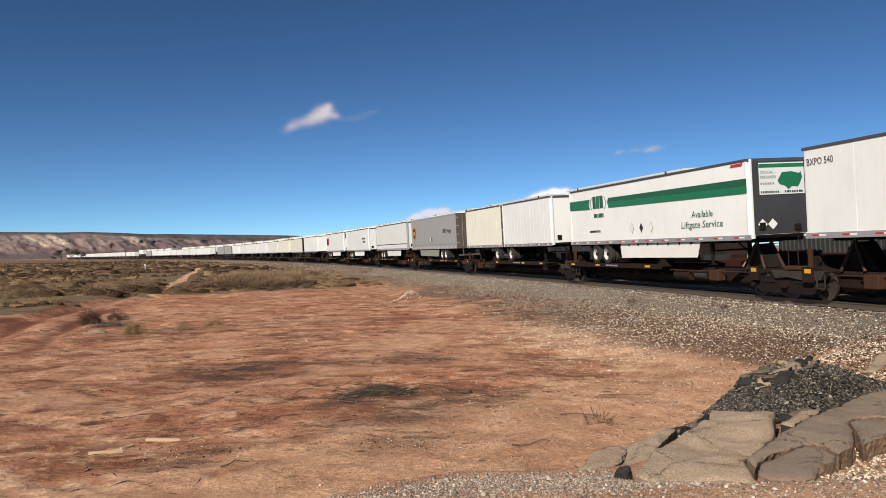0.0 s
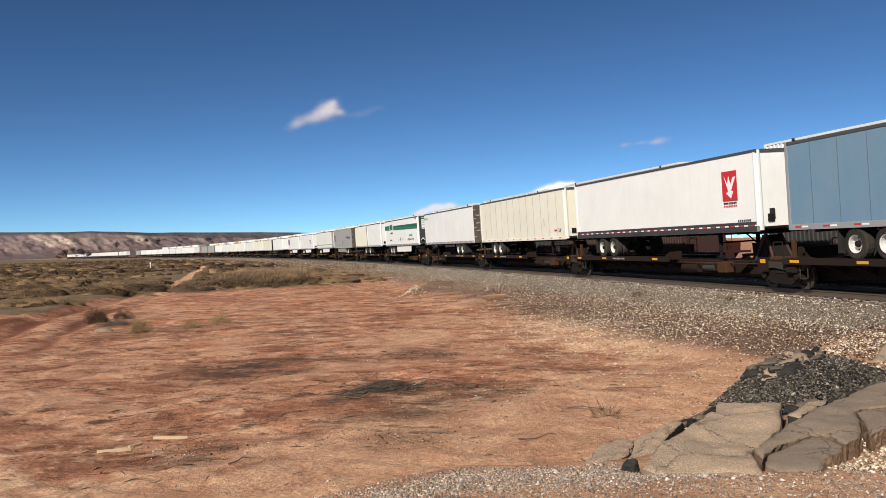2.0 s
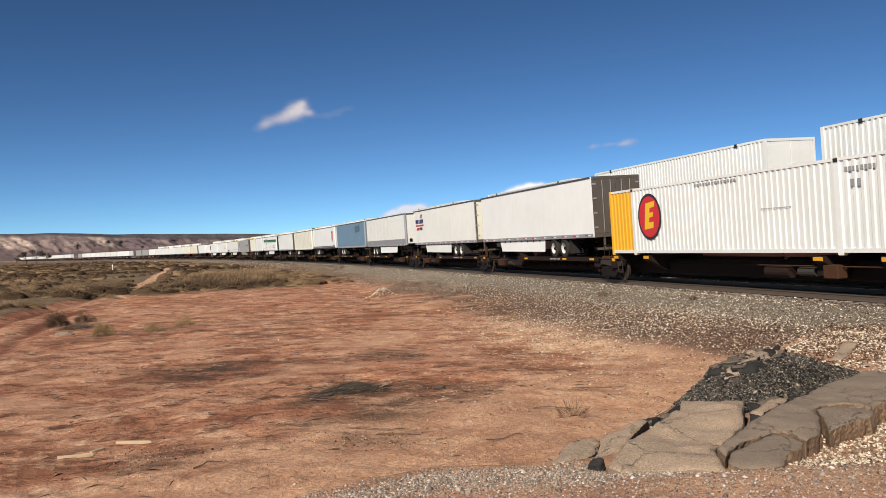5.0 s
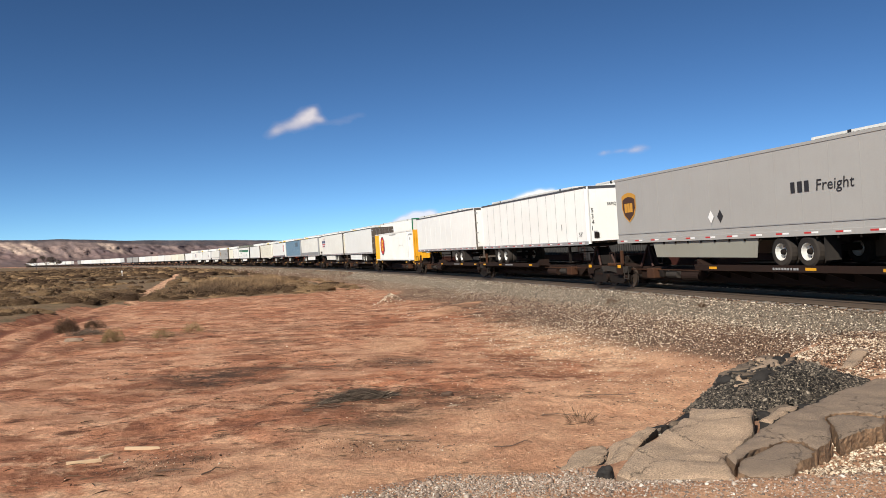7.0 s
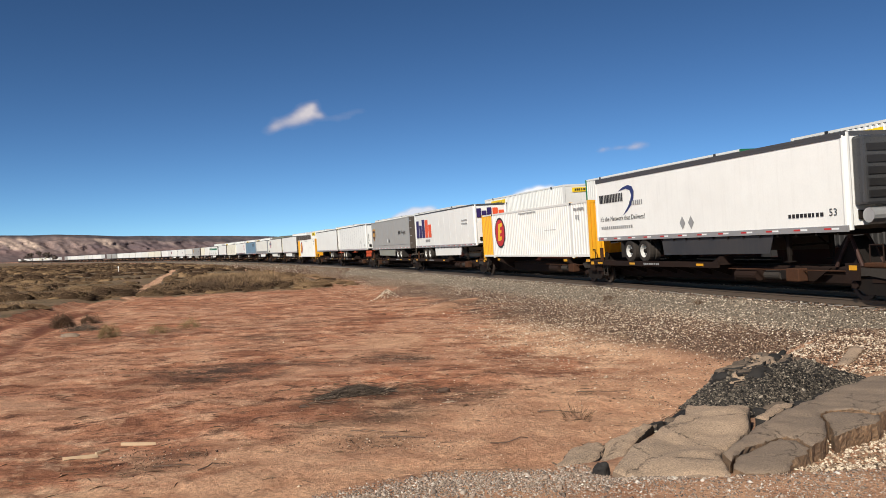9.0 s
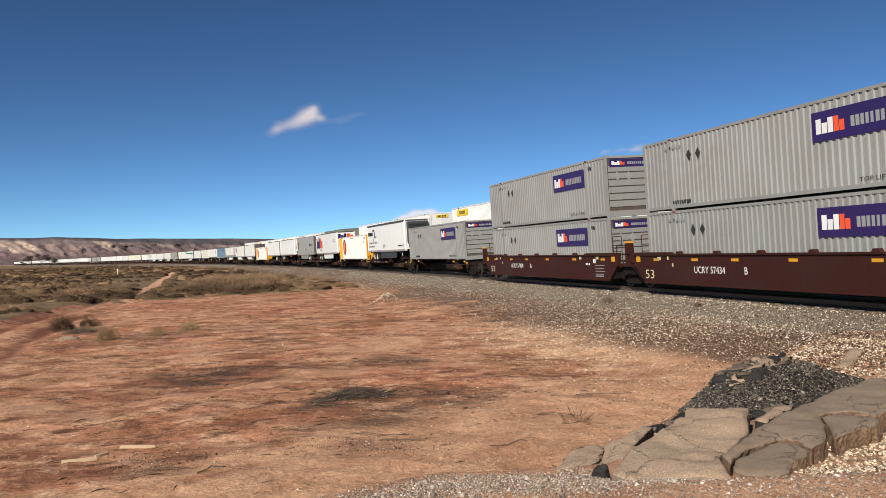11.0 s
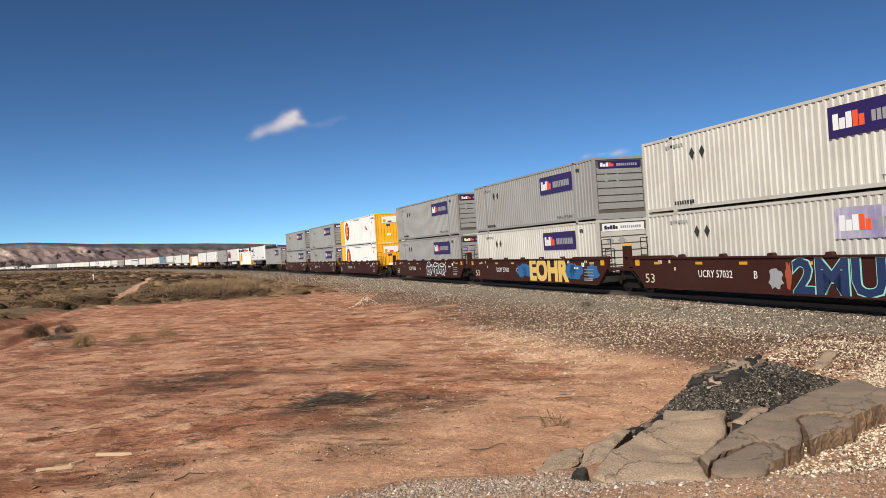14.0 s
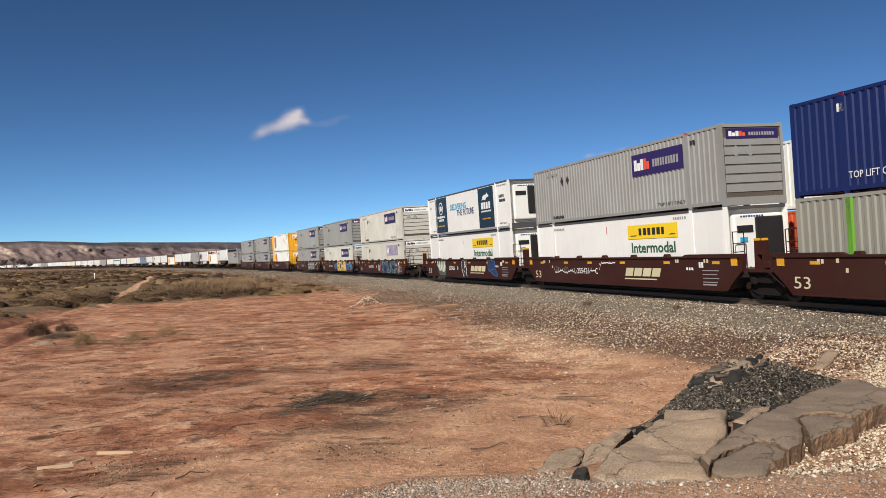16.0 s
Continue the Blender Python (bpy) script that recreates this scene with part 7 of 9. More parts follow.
BALLAST = island_material("mixed ballast stone", [(0.0, (0.034, 0.019, 0.013)), (0.40, (0.100, 0.058, 0.038)), (0.68, (0.19, 0.116, 0.076)), (0.87, (0.36, 0.250, 0.170)), (0.94, (0.66, 0.550, 0.42)), (1.0, (0.80, 0.72, 0.60))])
ROADSTONE = island_material("road gravel", [(0.0, (0.12, 0.095, 0.08)), (0.4, (0.30, 0.225, 0.17)), (0.75, (0.42, 0.32, 0.245)), (0.93, (0.50, 0.43, 0.36)), (1.0, (0.74, 0.68, 0.60))])
GREYBALLAST = island_material("grey-olive ballast stone", [(0.0, (0.042, 0.030, 0.022)), (0.35, (0.130, 0.096, 0.070)), (0.6, (0.225, 0.172, 0.128)), (0.78, (0.38, 0.300, 0.225)), (0.88, (0.68, 0.575, 0.45)), (1.0, (0.82, 0.74, 0.61))])
TANSTONE = island_material("tan pebbles", [(0.0, (0.12, 0.066, 0.042)), (0.35, (0.26, 0.15, 0.095)), (0.7, (0.44, 0.28, 0.18)), (0.9, (0.62, 0.46, 0.32)), (1.0, (0.78, 0.66, 0.50))])
PALESTONE = island_material("pale limestone riprap", [(0.0, (0.075, 0.050, 0.034)), (0.28, (0.26, 0.18, 0.12)), (0.6, (0.62, 0.49, 0.35)), (1.0, (0.80, 0.69, 0.54))])
BITUMEN = island_material("broken black asphalt crumbs", [(0.0, (0.012, 0.011, 0.011)), (0.38, (0.030, 0.026, 0.022)), (0.76, (0.115, 0.096, 0.076)), (0.95, (0.25, 0.205, 0.155)), (1.0, (0.42, 0.36, 0.28))], 0.75)
OCTA = np.array([(1, 0, 0), (0, 1, 0), (-1, 0, 0), (0, -1, 0), (0, 0, 1), (0, 0, -1)], float)
OCTF = np.array([(0, 1, 4), (1, 2, 4), (2, 3, 4), (3, 0, 4), (1, 0, 5), (2, 1, 5), (3, 2, 5), (0, 3, 5)])


def stones(name, label, x, y, size, mat, sink=0.25, z=None):
    """Thousands of rough stones lying on the ground, as one mesh."""
    rng = np.random.default_rng(len(x) + len(name))
    n = len(x)
    jit = OCTA[None] * rng.uniform(0.6, 1.25, (n, 6, 1)) + rng.normal(0, 0.16, (n, 6, 3))
    sc = size[:, None, None] * np.stack([rng.uniform(0.8, 1.3, n), rng.uniform(0.7, 1.1, n), rng.uniform(0.45, 0.85, n)], 1)[:, None, :]
    v = jit * sc
    a, t = rng.uniform(0, 6.28, n), rng.normal(0, 0.45, n)
    ca, sa, ct, st = np.cos(a)[:, None], np.sin(a)[:, None], np.cos(t)[:, None], np.sin(t)[:, None]
    v = np.stack([v[..., 0], v[..., 1] * ct - v[..., 2] * st, v[..., 1] * st + v[..., 2] * ct], -1)
    v = np.stack([v[..., 0] * ca - v[..., 1] * sa, v[..., 0] * sa + v[..., 1] * ca, v[..., 2]], -1)
    zz = ground_z(x, y) if z is None else z
    v += np.stack([x, y, zz + size * sink], -1)[:, None, :]
    f = (OCTF[None] + (np.arange(n) * 6)[:, None, None]).reshape(-1, 3)
    me = bpy.data.meshes.new(name)
    me.vertices.add(n * 6)
    me.vertices.foreach_set("co", v.reshape(-1).astype(np.float32))
    me.loops.add(len(f) * 3)
    me.loops.foreach_set("vertex_index", f.reshape(-1).astype(np.int32))
    me.polygons.add(len(f))
    me.polygons.foreach_set("loop_start", np.arange(0, len(f) * 3, 3, dtype=np.int32))
    me.update(calc_edges=True)
    me.materials.append(mat)
    return tagged(new(name, me), label, name.replace("_", " "), kind="stuff")


def along_bank(n, s0, s1, l0, l1, seed, power=1.0):
    rng = np.random.default_rng(seed)
    s = s0 + (s1 - s0) * rng.uniform(0, 1, n) ** power
    l = rng.uniform(l0, l1, n)
    pts = np.array([on_track(q, -w)[:2] for q, w in zip(s, l)])
    return pts[:, 0], pts[:, 1], l, rng


def scatter_stones():
    x, y, l, rng = along_bank(150000, -27, 60, 1.55, 12.5, 3, 1.25)
    keep = rng.uniform(0, 1, len(x)) < np.clip(1.1 - (l - 3.0) / 8.5 + 1.6 * fbm(x, y, 0.30, 4, 50), 0.20, 1)
    keep &= ((road_edge(x, y) > 0.0) | (y > 10.9)) & (on_hump(x, y) < 0.3)
    fresh = keep & (l + 0.8 * rng.normal(0, 1, len(x)) < 4.1 + 3.0 * fbm(x, y, 0.25, 3, 34))
    keep &= ~fresh & (rng.uniform(0, 1, len(x)) < 1 - 0.5 * sstep(6.0, 8.5, l))
    stones("track_ballast", "grey-olive crushed ballast beside the rails", x[fresh], y[fresh], rng.uniform(0.014, 0.036, int(fresh.sum())), GREYBALLAST)
    low = keep & (l + 1.2 * rng.normal(0, 1, len(x)) > 7.2)
    keep &= ~low
    stones("bank_pebbles", "tan and brown pebbles at the foot of the bank", x[low], y[low], rng.uniform(0.010, 0.026, int(low.sum())), TANSTONE)
    x, y = x[keep], y[keep]
    stones("ballast_stones", "brown and pale crushed ballast stones strewn down the bank", x, y, rng.uniform(0.013, 0.036, len(x)) * (1 + 0.6 * (rng.uniform(0, 1, len(x)) > 0.95)), BALLAST)
    x, y, l, rng = along_bank(90000, -27, 60, 1.8, 11.5, 8, 1.2)
    belt = np.exp(-((l - 5.9) / 2.9) ** 2)
    keep = (rng.uniform(0, 1, len(x)) < np.clip((0.13 + 0.27 * belt + 2.4 * (fbm(x, y, 0.16, 3, 55) - 0.02) * (0.4 + belt)) * (0.3 + 0.7 * sstep(37, 27, y)), 0.03, 0.8)) & ((road_edge(x, y) > 0.3) | (y > 11.0)) & (on_hump(x, y) < 0.3)
    x, y = x[keep], y[keep]
    stones("pale_stones", "pale limestone chips lying in patches on the bank", x, y, rng.uniform(0.011, 0.030, len(x)) * (1 + 0.6 * (rng.uniform(0, 1, len(x)) > 0.9)), PALESTONE, 0.3)
    x, y, l, rng = along_bank(18000, 60, 190, 1.55, 9.5, 4, 1.4)
    stones("distant_ballast", "crushed ballast along the curving track", x, y, rng.uniform(0.04, 0.09, len(x)), BALLAST)
    x, y, l, rng = along_bank(12000, -27, 60, -4.2, 1.5, 6, 1.2)
    stones("crib_ballast", "dusty crushed ballast between the sleepers", x, y, rng.uniform(0.03, 0.06, len(x)), BALLAST)
    rng = np.random.default_rng(11)
    x, y = rng.uniform(-3.0, 6.5, 70000), rng.uniform(3.2, 7.6, 70000)
    e = road_edge(x, y) + 0.5 * fbm(x, y, 0.9, 3, 61)
    k = rng.uniform(0, 1, len(x)) < sstep(0.55, -0.1, e) * (0.6 + 0.4 * sstep(-1.3, 0.1, e))
    k &= (x < 1.35) | (y < 6.04 + 0.3 * fbm(x, y, 1.5, 3, 64))
    x, y = x[k], y[k]
    stones("road_gravel", "fine grey-brown gravel on the road shoulder", x, y, rng.uniform(0.005, 0.014, len(x)) * (1 + 1.3 * (rng.uniform(0, 1, len(x)) > 0.975)), ROADSTONE)
    x, y = rng.uniform(2.9, 13.5, 180000), rng.uniform(6.0, 17.0, 180000)
    e = road_edge(x, y)
    k = (e < -2.0 - 0.4 * rng.uniform(0, 1, len(x))) & (e > -5.0) & (rng.uniform(0, 1, len(x)) < 0.85 + fbm(x, y, 0.6, 3, 62)) & (lateral(x, y) > 3.0)
    x, y = x[k], y[k]
    stones("riprap", "pale angular limestone rubble beside the broken road", x, y, rng.uniform(0.007, 0.024, len(x)), PALESTONE, 0.3)
    x, y = rng.uniform(4.2, 12.0, 60000), rng.uniform(8.8, 18.0, 60000)
    u, v = (x - 4.35) * 0.76 + (y - 9.85) * 0.65, -(x - 4.35) * 0.65 + (y - 9.85) * 0.76
    k = (road_edge(x, y) < 0.6) & (road_edge(x, y) > -2.6) & ((u / 1.7) ** 2 + (v / 0.8) ** 2 > 1) & (v > -0.5 + 0.2 * (u > 1.2)) & (rng.uniform(0, 1, len(x)) < 0.75 + 1.2 * fbm(x, y, 0.5, 3, 65))
    x, y = x[k], y[k]
    pale = fbm(x, y, 0.8, 3, 66) + rng.normal(0, 0.12, len(x)) > 0.13
    stones("shoulder_gravel", "mixed brown gravel on the shoulder of the old road", x[~pale], y[~pale], rng.uniform(0.010, 0.030, int((~pale).sum())), BALLAST)
    stones("shoulder_chips", "pale limestone chips on the shoulder of the old road", x[pale], y[pale], rng.uniform(0.010, 0.030, int(pale.sum())), PALESTONE, 0.3)
    x, y = rng.uniform(-12, 9, 22000), rng.uniform(8.5, 30, 22000)
    k = (rng.uniform(0, 1, len(x)) < 0.03 + 0.22 * sstep(-3, 3, x) + 1.5 * np.clip(fbm(x, y, 0.25, 3, 63) - 0.05, 0, 1) + 0.5 * sstep(16, 10.5, lateral(x, y))) & (road_edge(x, y) > 1.5)
    x, y = x[k], y[k]
    stones("scattered_pebbles", "small pale pebbles and clods scattered on red dirt", x, y, rng.uniform(0.006, 0.020, len(x)) * (1 + (rng.uniform(0, 1, len(x)) > 0.97)), TANSTONE)
    a, q = rng.uniform(0, 6.28, 420), np.abs(rng.normal(0, 0.42, 420))
    x, y = -2.0 + q * np.cos(a) * 0.85, 46.6 + q * np.sin(a) * 1.2
    stones("rubble_heap", "pale heap of rubble at the foot of the bank", x, y, rng.uniform(0.025, 0.07, 420), PALESTONE, z=ground_z(x, y) + 0.5 * np.exp(-(q / 0.6) ** 2))
    # crumbled asphalt along the broken lip
    n = 62000
    u, v = rng.uniform(-1.75, 1.75, n), rng.uniform(-0.85, 0.95, n)
    k = (v > -0.46 - 0.42 * sstep(-0.85, -0.45, u)) & ((u / 1.75) ** 2 + (v / (0.85 + 0.25 * (v < 0))) ** 2 < 1 - 0.5 * rng.uniform(0, 1, n) ** 2)
    u, v = u[k], v[k]
    x, y = heap_point(u, v)
    stones("asphalt_crumbs", "black crumbled asphalt heaped on the broken edge", x, y, rng.uniform(0.006, 0.017, len(x)) * (1 + 1.5 * (rng.uniform(0, 1, len(x)) > 0.985)), BITUMEN, 0.4, z=mound_z(x, y))
    x = rng.uniform(-0.6, 1.9, 5000)
    y = 6.1 + np.clip(x - 1.0, 0, 40) * 0.2 + np.clip(x - 0.1, -9, 0) * 0.6 + rng.normal(-0.12, 0.16, 5000)
    k = (x < 1.4) | (y < 6.08)
    x, y = x[k], y[k]
    stones("crest_gravel", "dark gravel along the crest of the road shoulder", x, y, rng.uniform(0.005, 0.015, len(x)), ROADSTONE, 0.35)
    t = rng.uniform(0, 1, 1500)
    x, y = 1.66 + 1.42 * t + rng.normal(0, 0.06, 1500), 7.80 + 1.12 * t + rng.normal(0, 0.06, 1500)
    stones("asphalt_lip", "black asphalt crumbs along the broken slab edge", x, y, rng.uniform(0.008, 0.03, 1500), BITUMEN, 0.4)


def mound_z(x, y):
    u, v = (x - 4.35) * 0.76 + (y - 9.85) * 0.65, -(x - 4.35) * 0.65 + (y - 9.85) * 0.76
    return ground_z(x, y) + 0.40 * np.exp(-(u / 1.20) ** 2 - ((v - 0.08) / 0.56) ** 4) * (1 + 0.8 * fbm(x, y, 2.2, 4, 71))


def heap_point(u, v):
    return 4.35 + 0.76 * u - 0.65 * v, 9.85 + 0.65 * u + 0.76 * v


def cracked(m, scale=1.0):
    """Fine wandering cracks, sunk by bump and darker than the slab."""
    nt = m.node_tree
    b = nt.nodes["Principled BSDF"]
    v = coords(nt)
    w = nt.nodes.new("ShaderNodeVectorMath")
    w.operation = "MULTIPLY_ADD"
    n = node(nt, "ShaderNodeTexNoise", Scale=2.6, Detail=6, Roughness=0.65)
    nt.links.new(v, n.inputs["Vector"])
    nt.links.new(n.outputs["Color"], w.inputs[0])
    w.inputs[1].default_value = (0.55, 0.55, 0.55)
    nt.links.new(v, w.inputs[2])
    vo = node(nt, "ShaderNodeTexVoronoi", Scale=scale)
    vo.feature = "DISTANCE_TO_EDGE"
    nt.links.new(w.outputs[0], vo.inputs["Vector"])
    line = ramp(nt, vo.outputs["Distance"], [(0.0, 0.7), (0.007, 0.0)])
    old = b.inputs["Base Color"].links[0].from_socket
    nt.links.new(mixc(nt, line, old, (0.05, 0.036, 0.027)), b.inputs["Base Color"])
    bp = node(nt, "ShaderNodeBump", Strength=0.8, Distance=0.03)
    bp.invert = True
    nt.links.new(line, bp.inputs["Height"])
    nt.links.new(b.inputs["Normal"].links[0].from_socket, bp.inputs["Normal"])
    nt.links.new(bp.outputs[0], b.inputs["Normal"])
    return m


def slab_material():
    m = material("weathered grey-brown asphalt", (0.43, 0.312, 0.212), 0.95, dirt=(0.44, 0.300, 0.195), amount=0.7, streak=0.2, grain=70, bump=1.0, depth=0.014, speck=0.85)
    return cracked(m, 1.15)


SLAB = slab_material()
SLABDARK = cracked(material("darker weathered asphalt", (0.235, 0.172, 0.122), 0.95, dirt=(0.33, 0.238, 0.163), amount=0.7, streak=0.2, grain=60, bump=1.0, depth=0.016, speck=0.5))
SLABEDGE = material("orange-brown broken asphalt edge", (0.30, 0.175, 0.092), 0.95, dirt=(0.09, 0.065, 0.048), amount=0.9, streak=0.2, grain=28, bump=1.0, depth=0.03, speck=0.6)
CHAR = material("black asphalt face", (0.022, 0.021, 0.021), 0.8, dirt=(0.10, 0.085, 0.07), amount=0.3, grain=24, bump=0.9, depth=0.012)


CRUST = cracked(material("brown crust of crumbled asphalt", (0.225, 0.160, 0.108), 0.95, dirt=(0.070, 0.056, 0.044), amount=0.8, streak=0.3, grain=45, bump=1.0, depth=0.02, speck=0.5))
CHAR.node_tree.nodes["Principled BSDF"].inputs["Specular IOR Level"].default_value = 0.1


def slab(outline, lift, thick, mat, edge, tilt=(0.0, 0.0), label="", seed=1, bed=None, wig=0.05, relief=0.05):
    """A broken slab of road: a ragged outline, uneven pitted top, worn rim, rough sides. bed: (height, slope in x, slope in y) of its top at (3, 6.1)."""
    rng = random.Random(seed)
    pts = []
    for (ax, ay), (bx, by) in zip(outline, outline[1:] + outline[:1]):
        n = max(2, int(math.hypot(bx - ax, by - ay) / 0.06))
        for i in range(n):
            f = i / n
            px, py = ax + (bx - ax) * f, ay + (by - ay) * f
            wx, wy = float(fbm(np.array(px), np.array(py), 3.6, 4, seed)), float(fbm(np.array(px), np.array(py), 3.6, 4, seed + 50))
            pts.append((px + wig * wx + rng.gauss(0, 0.006), py + wig * wy + rng.gauss(0, 0.006)))
    cx, cy = sum(p[0] for p in pts) / len(pts), sum(p[1] for p in pts) / len(pts)
    base = float(ground_z(cx, cy))
    slope_x = float(ground_z(cx + 0.4, cy) - ground_z(cx - 0.4, cy)) / 0.8 * 0.5 + tilt[0]
    slope_y = float(ground_z(cx, cy + 0.4) - ground_z(cx, cy - 0.4)) / 0.8 * 0.5 + tilt[1]
    n = len(pts)
    lo_x, hi_x = min(p[0] for p in pts), max(p[0] for p in pts)
    lo_y, hi_y = min(p[1] for p in pts), max(p[1] for p in pts)
    step = 0.05 if hi_x - lo_x > 0.6 else 0.035
    gx, gy = np.meshgrid(np.arange(lo_x, hi_x, step), np.arange(lo_y, hi_y, step))
    jit = np.random.default_rng(seed)
    gx, gy = (gx + jit.uniform(-0.35, 0.35, gx.shape) * step).ravel(), (gy + jit.uniform(-0.35, 0.35, gy.shape) * step).ravel()
    flat_pts = [Vector(p) for p in pts] + [Vector((float(a), float(b))) for a, b in zip(gx, gy)]
    ring = [(i, (i + 1) % n) for i in range(n)]
    vs, _, fs, _, _, _ = delaunay_2d_cdt(flat_pts, ring, [list(range(n))], 1, 1e-5)
    V = np.array([(v.x, v.y) for v in vs])
    P = np.array(pts)
    gap = np.sqrt(((V[:, None, :] - P[None]) ** 2).sum(-1)).min(1)      # metres to the rim
    x, y = V[:, 0], V[:, 1]
    if bed:
        top = bed[0] + bed[1] * (x - 3.0) + bed[2] * (y - 6.1)
    else:
        top = base + lift + slope_x * (x - cx) + slope_y * (y - cy)
    top = top + relief * 1.8 * fbm(x, y, 1.3, 3, 80 + seed) + relief * 1.1 * fbm(x, y, 5.0, 4, 81 + seed) + 0.012 * fbm(x, y, 27.0, 3, 82)
    top = top - 0.022 * np.exp(-gap / 0.035) - 0.010 * relief / 0.05 * np.exp(-gap / 0.12)
    bm = bmesh.new()
    tops = [bm.verts.new((float(a), float(b), float(c))) for a, b, c in zip(x, y, top)]
    for f in fs:
        bm.faces.new([tops[i] for i in f])
    for q, (share, out) in enumerate(((0.18, 0.010), (0.34, 0.006), (0.48, -0.02))):
        loop_edges = [ed for ed in bm.edges if len(ed.link_faces) == 1]
        got = bmesh.ops.extrude_edge_only(bm, edges=loop_edges)
        for v in got["geom"]:
            if isinstance(v, bmesh.types.BMVert):
                dx, dy = v.co.x - cx, v.co.y - cy
                k = out / max(0.05, math.hypot(dx, dy))
                v.co += Vector((dx * k + rng.gauss(0, 0.007), dy * k + rng.gauss(0, 0.007), -thick * share * rng.uniform(0.8, 1.2)))
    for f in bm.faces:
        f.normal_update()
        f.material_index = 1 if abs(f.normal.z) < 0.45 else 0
    me = finish("rubble_chunk", bm, mat)
    me.materials.append(edge)
    for p in me.polygons:
        p.use_smooth = p.material_index == 0
    return tagged(new("rubble_chunk", me), label or "cracked grey-brown slab of old asphalt road", "broken asphalt", "broken pieces of old road")


def rock(label, x, y, size, mat, seed, squash=(1.0, 1.0, 1.0), lift=0.35, category="clod"):
    bm = bmesh.new()
    bmesh.ops.create_icosphere(bm, subdivisions=3, radius=1.0)
    for v in bm.verts:
        n1 = noise.noise(v.co * 1.3 + Vector((seed * 3.7, 0, 0)))
        n2 = noise.noise(v.co * 4.0 + Vector((0, seed * 2.1, 0)))
        v.co *= 1 + 0.45 * n1 + 0.16 * n2
        v.co = Vector((v.co.x * squash[0], v.co.y * squash[1], v.co.z * squash[2])) * size
    ob = new("rock", finish("rock", bm, mat))
    ob.location = (x, y, float(ground_z(x, y)) + size * squash[2] * lift)
    return tagged(ob, label, category)


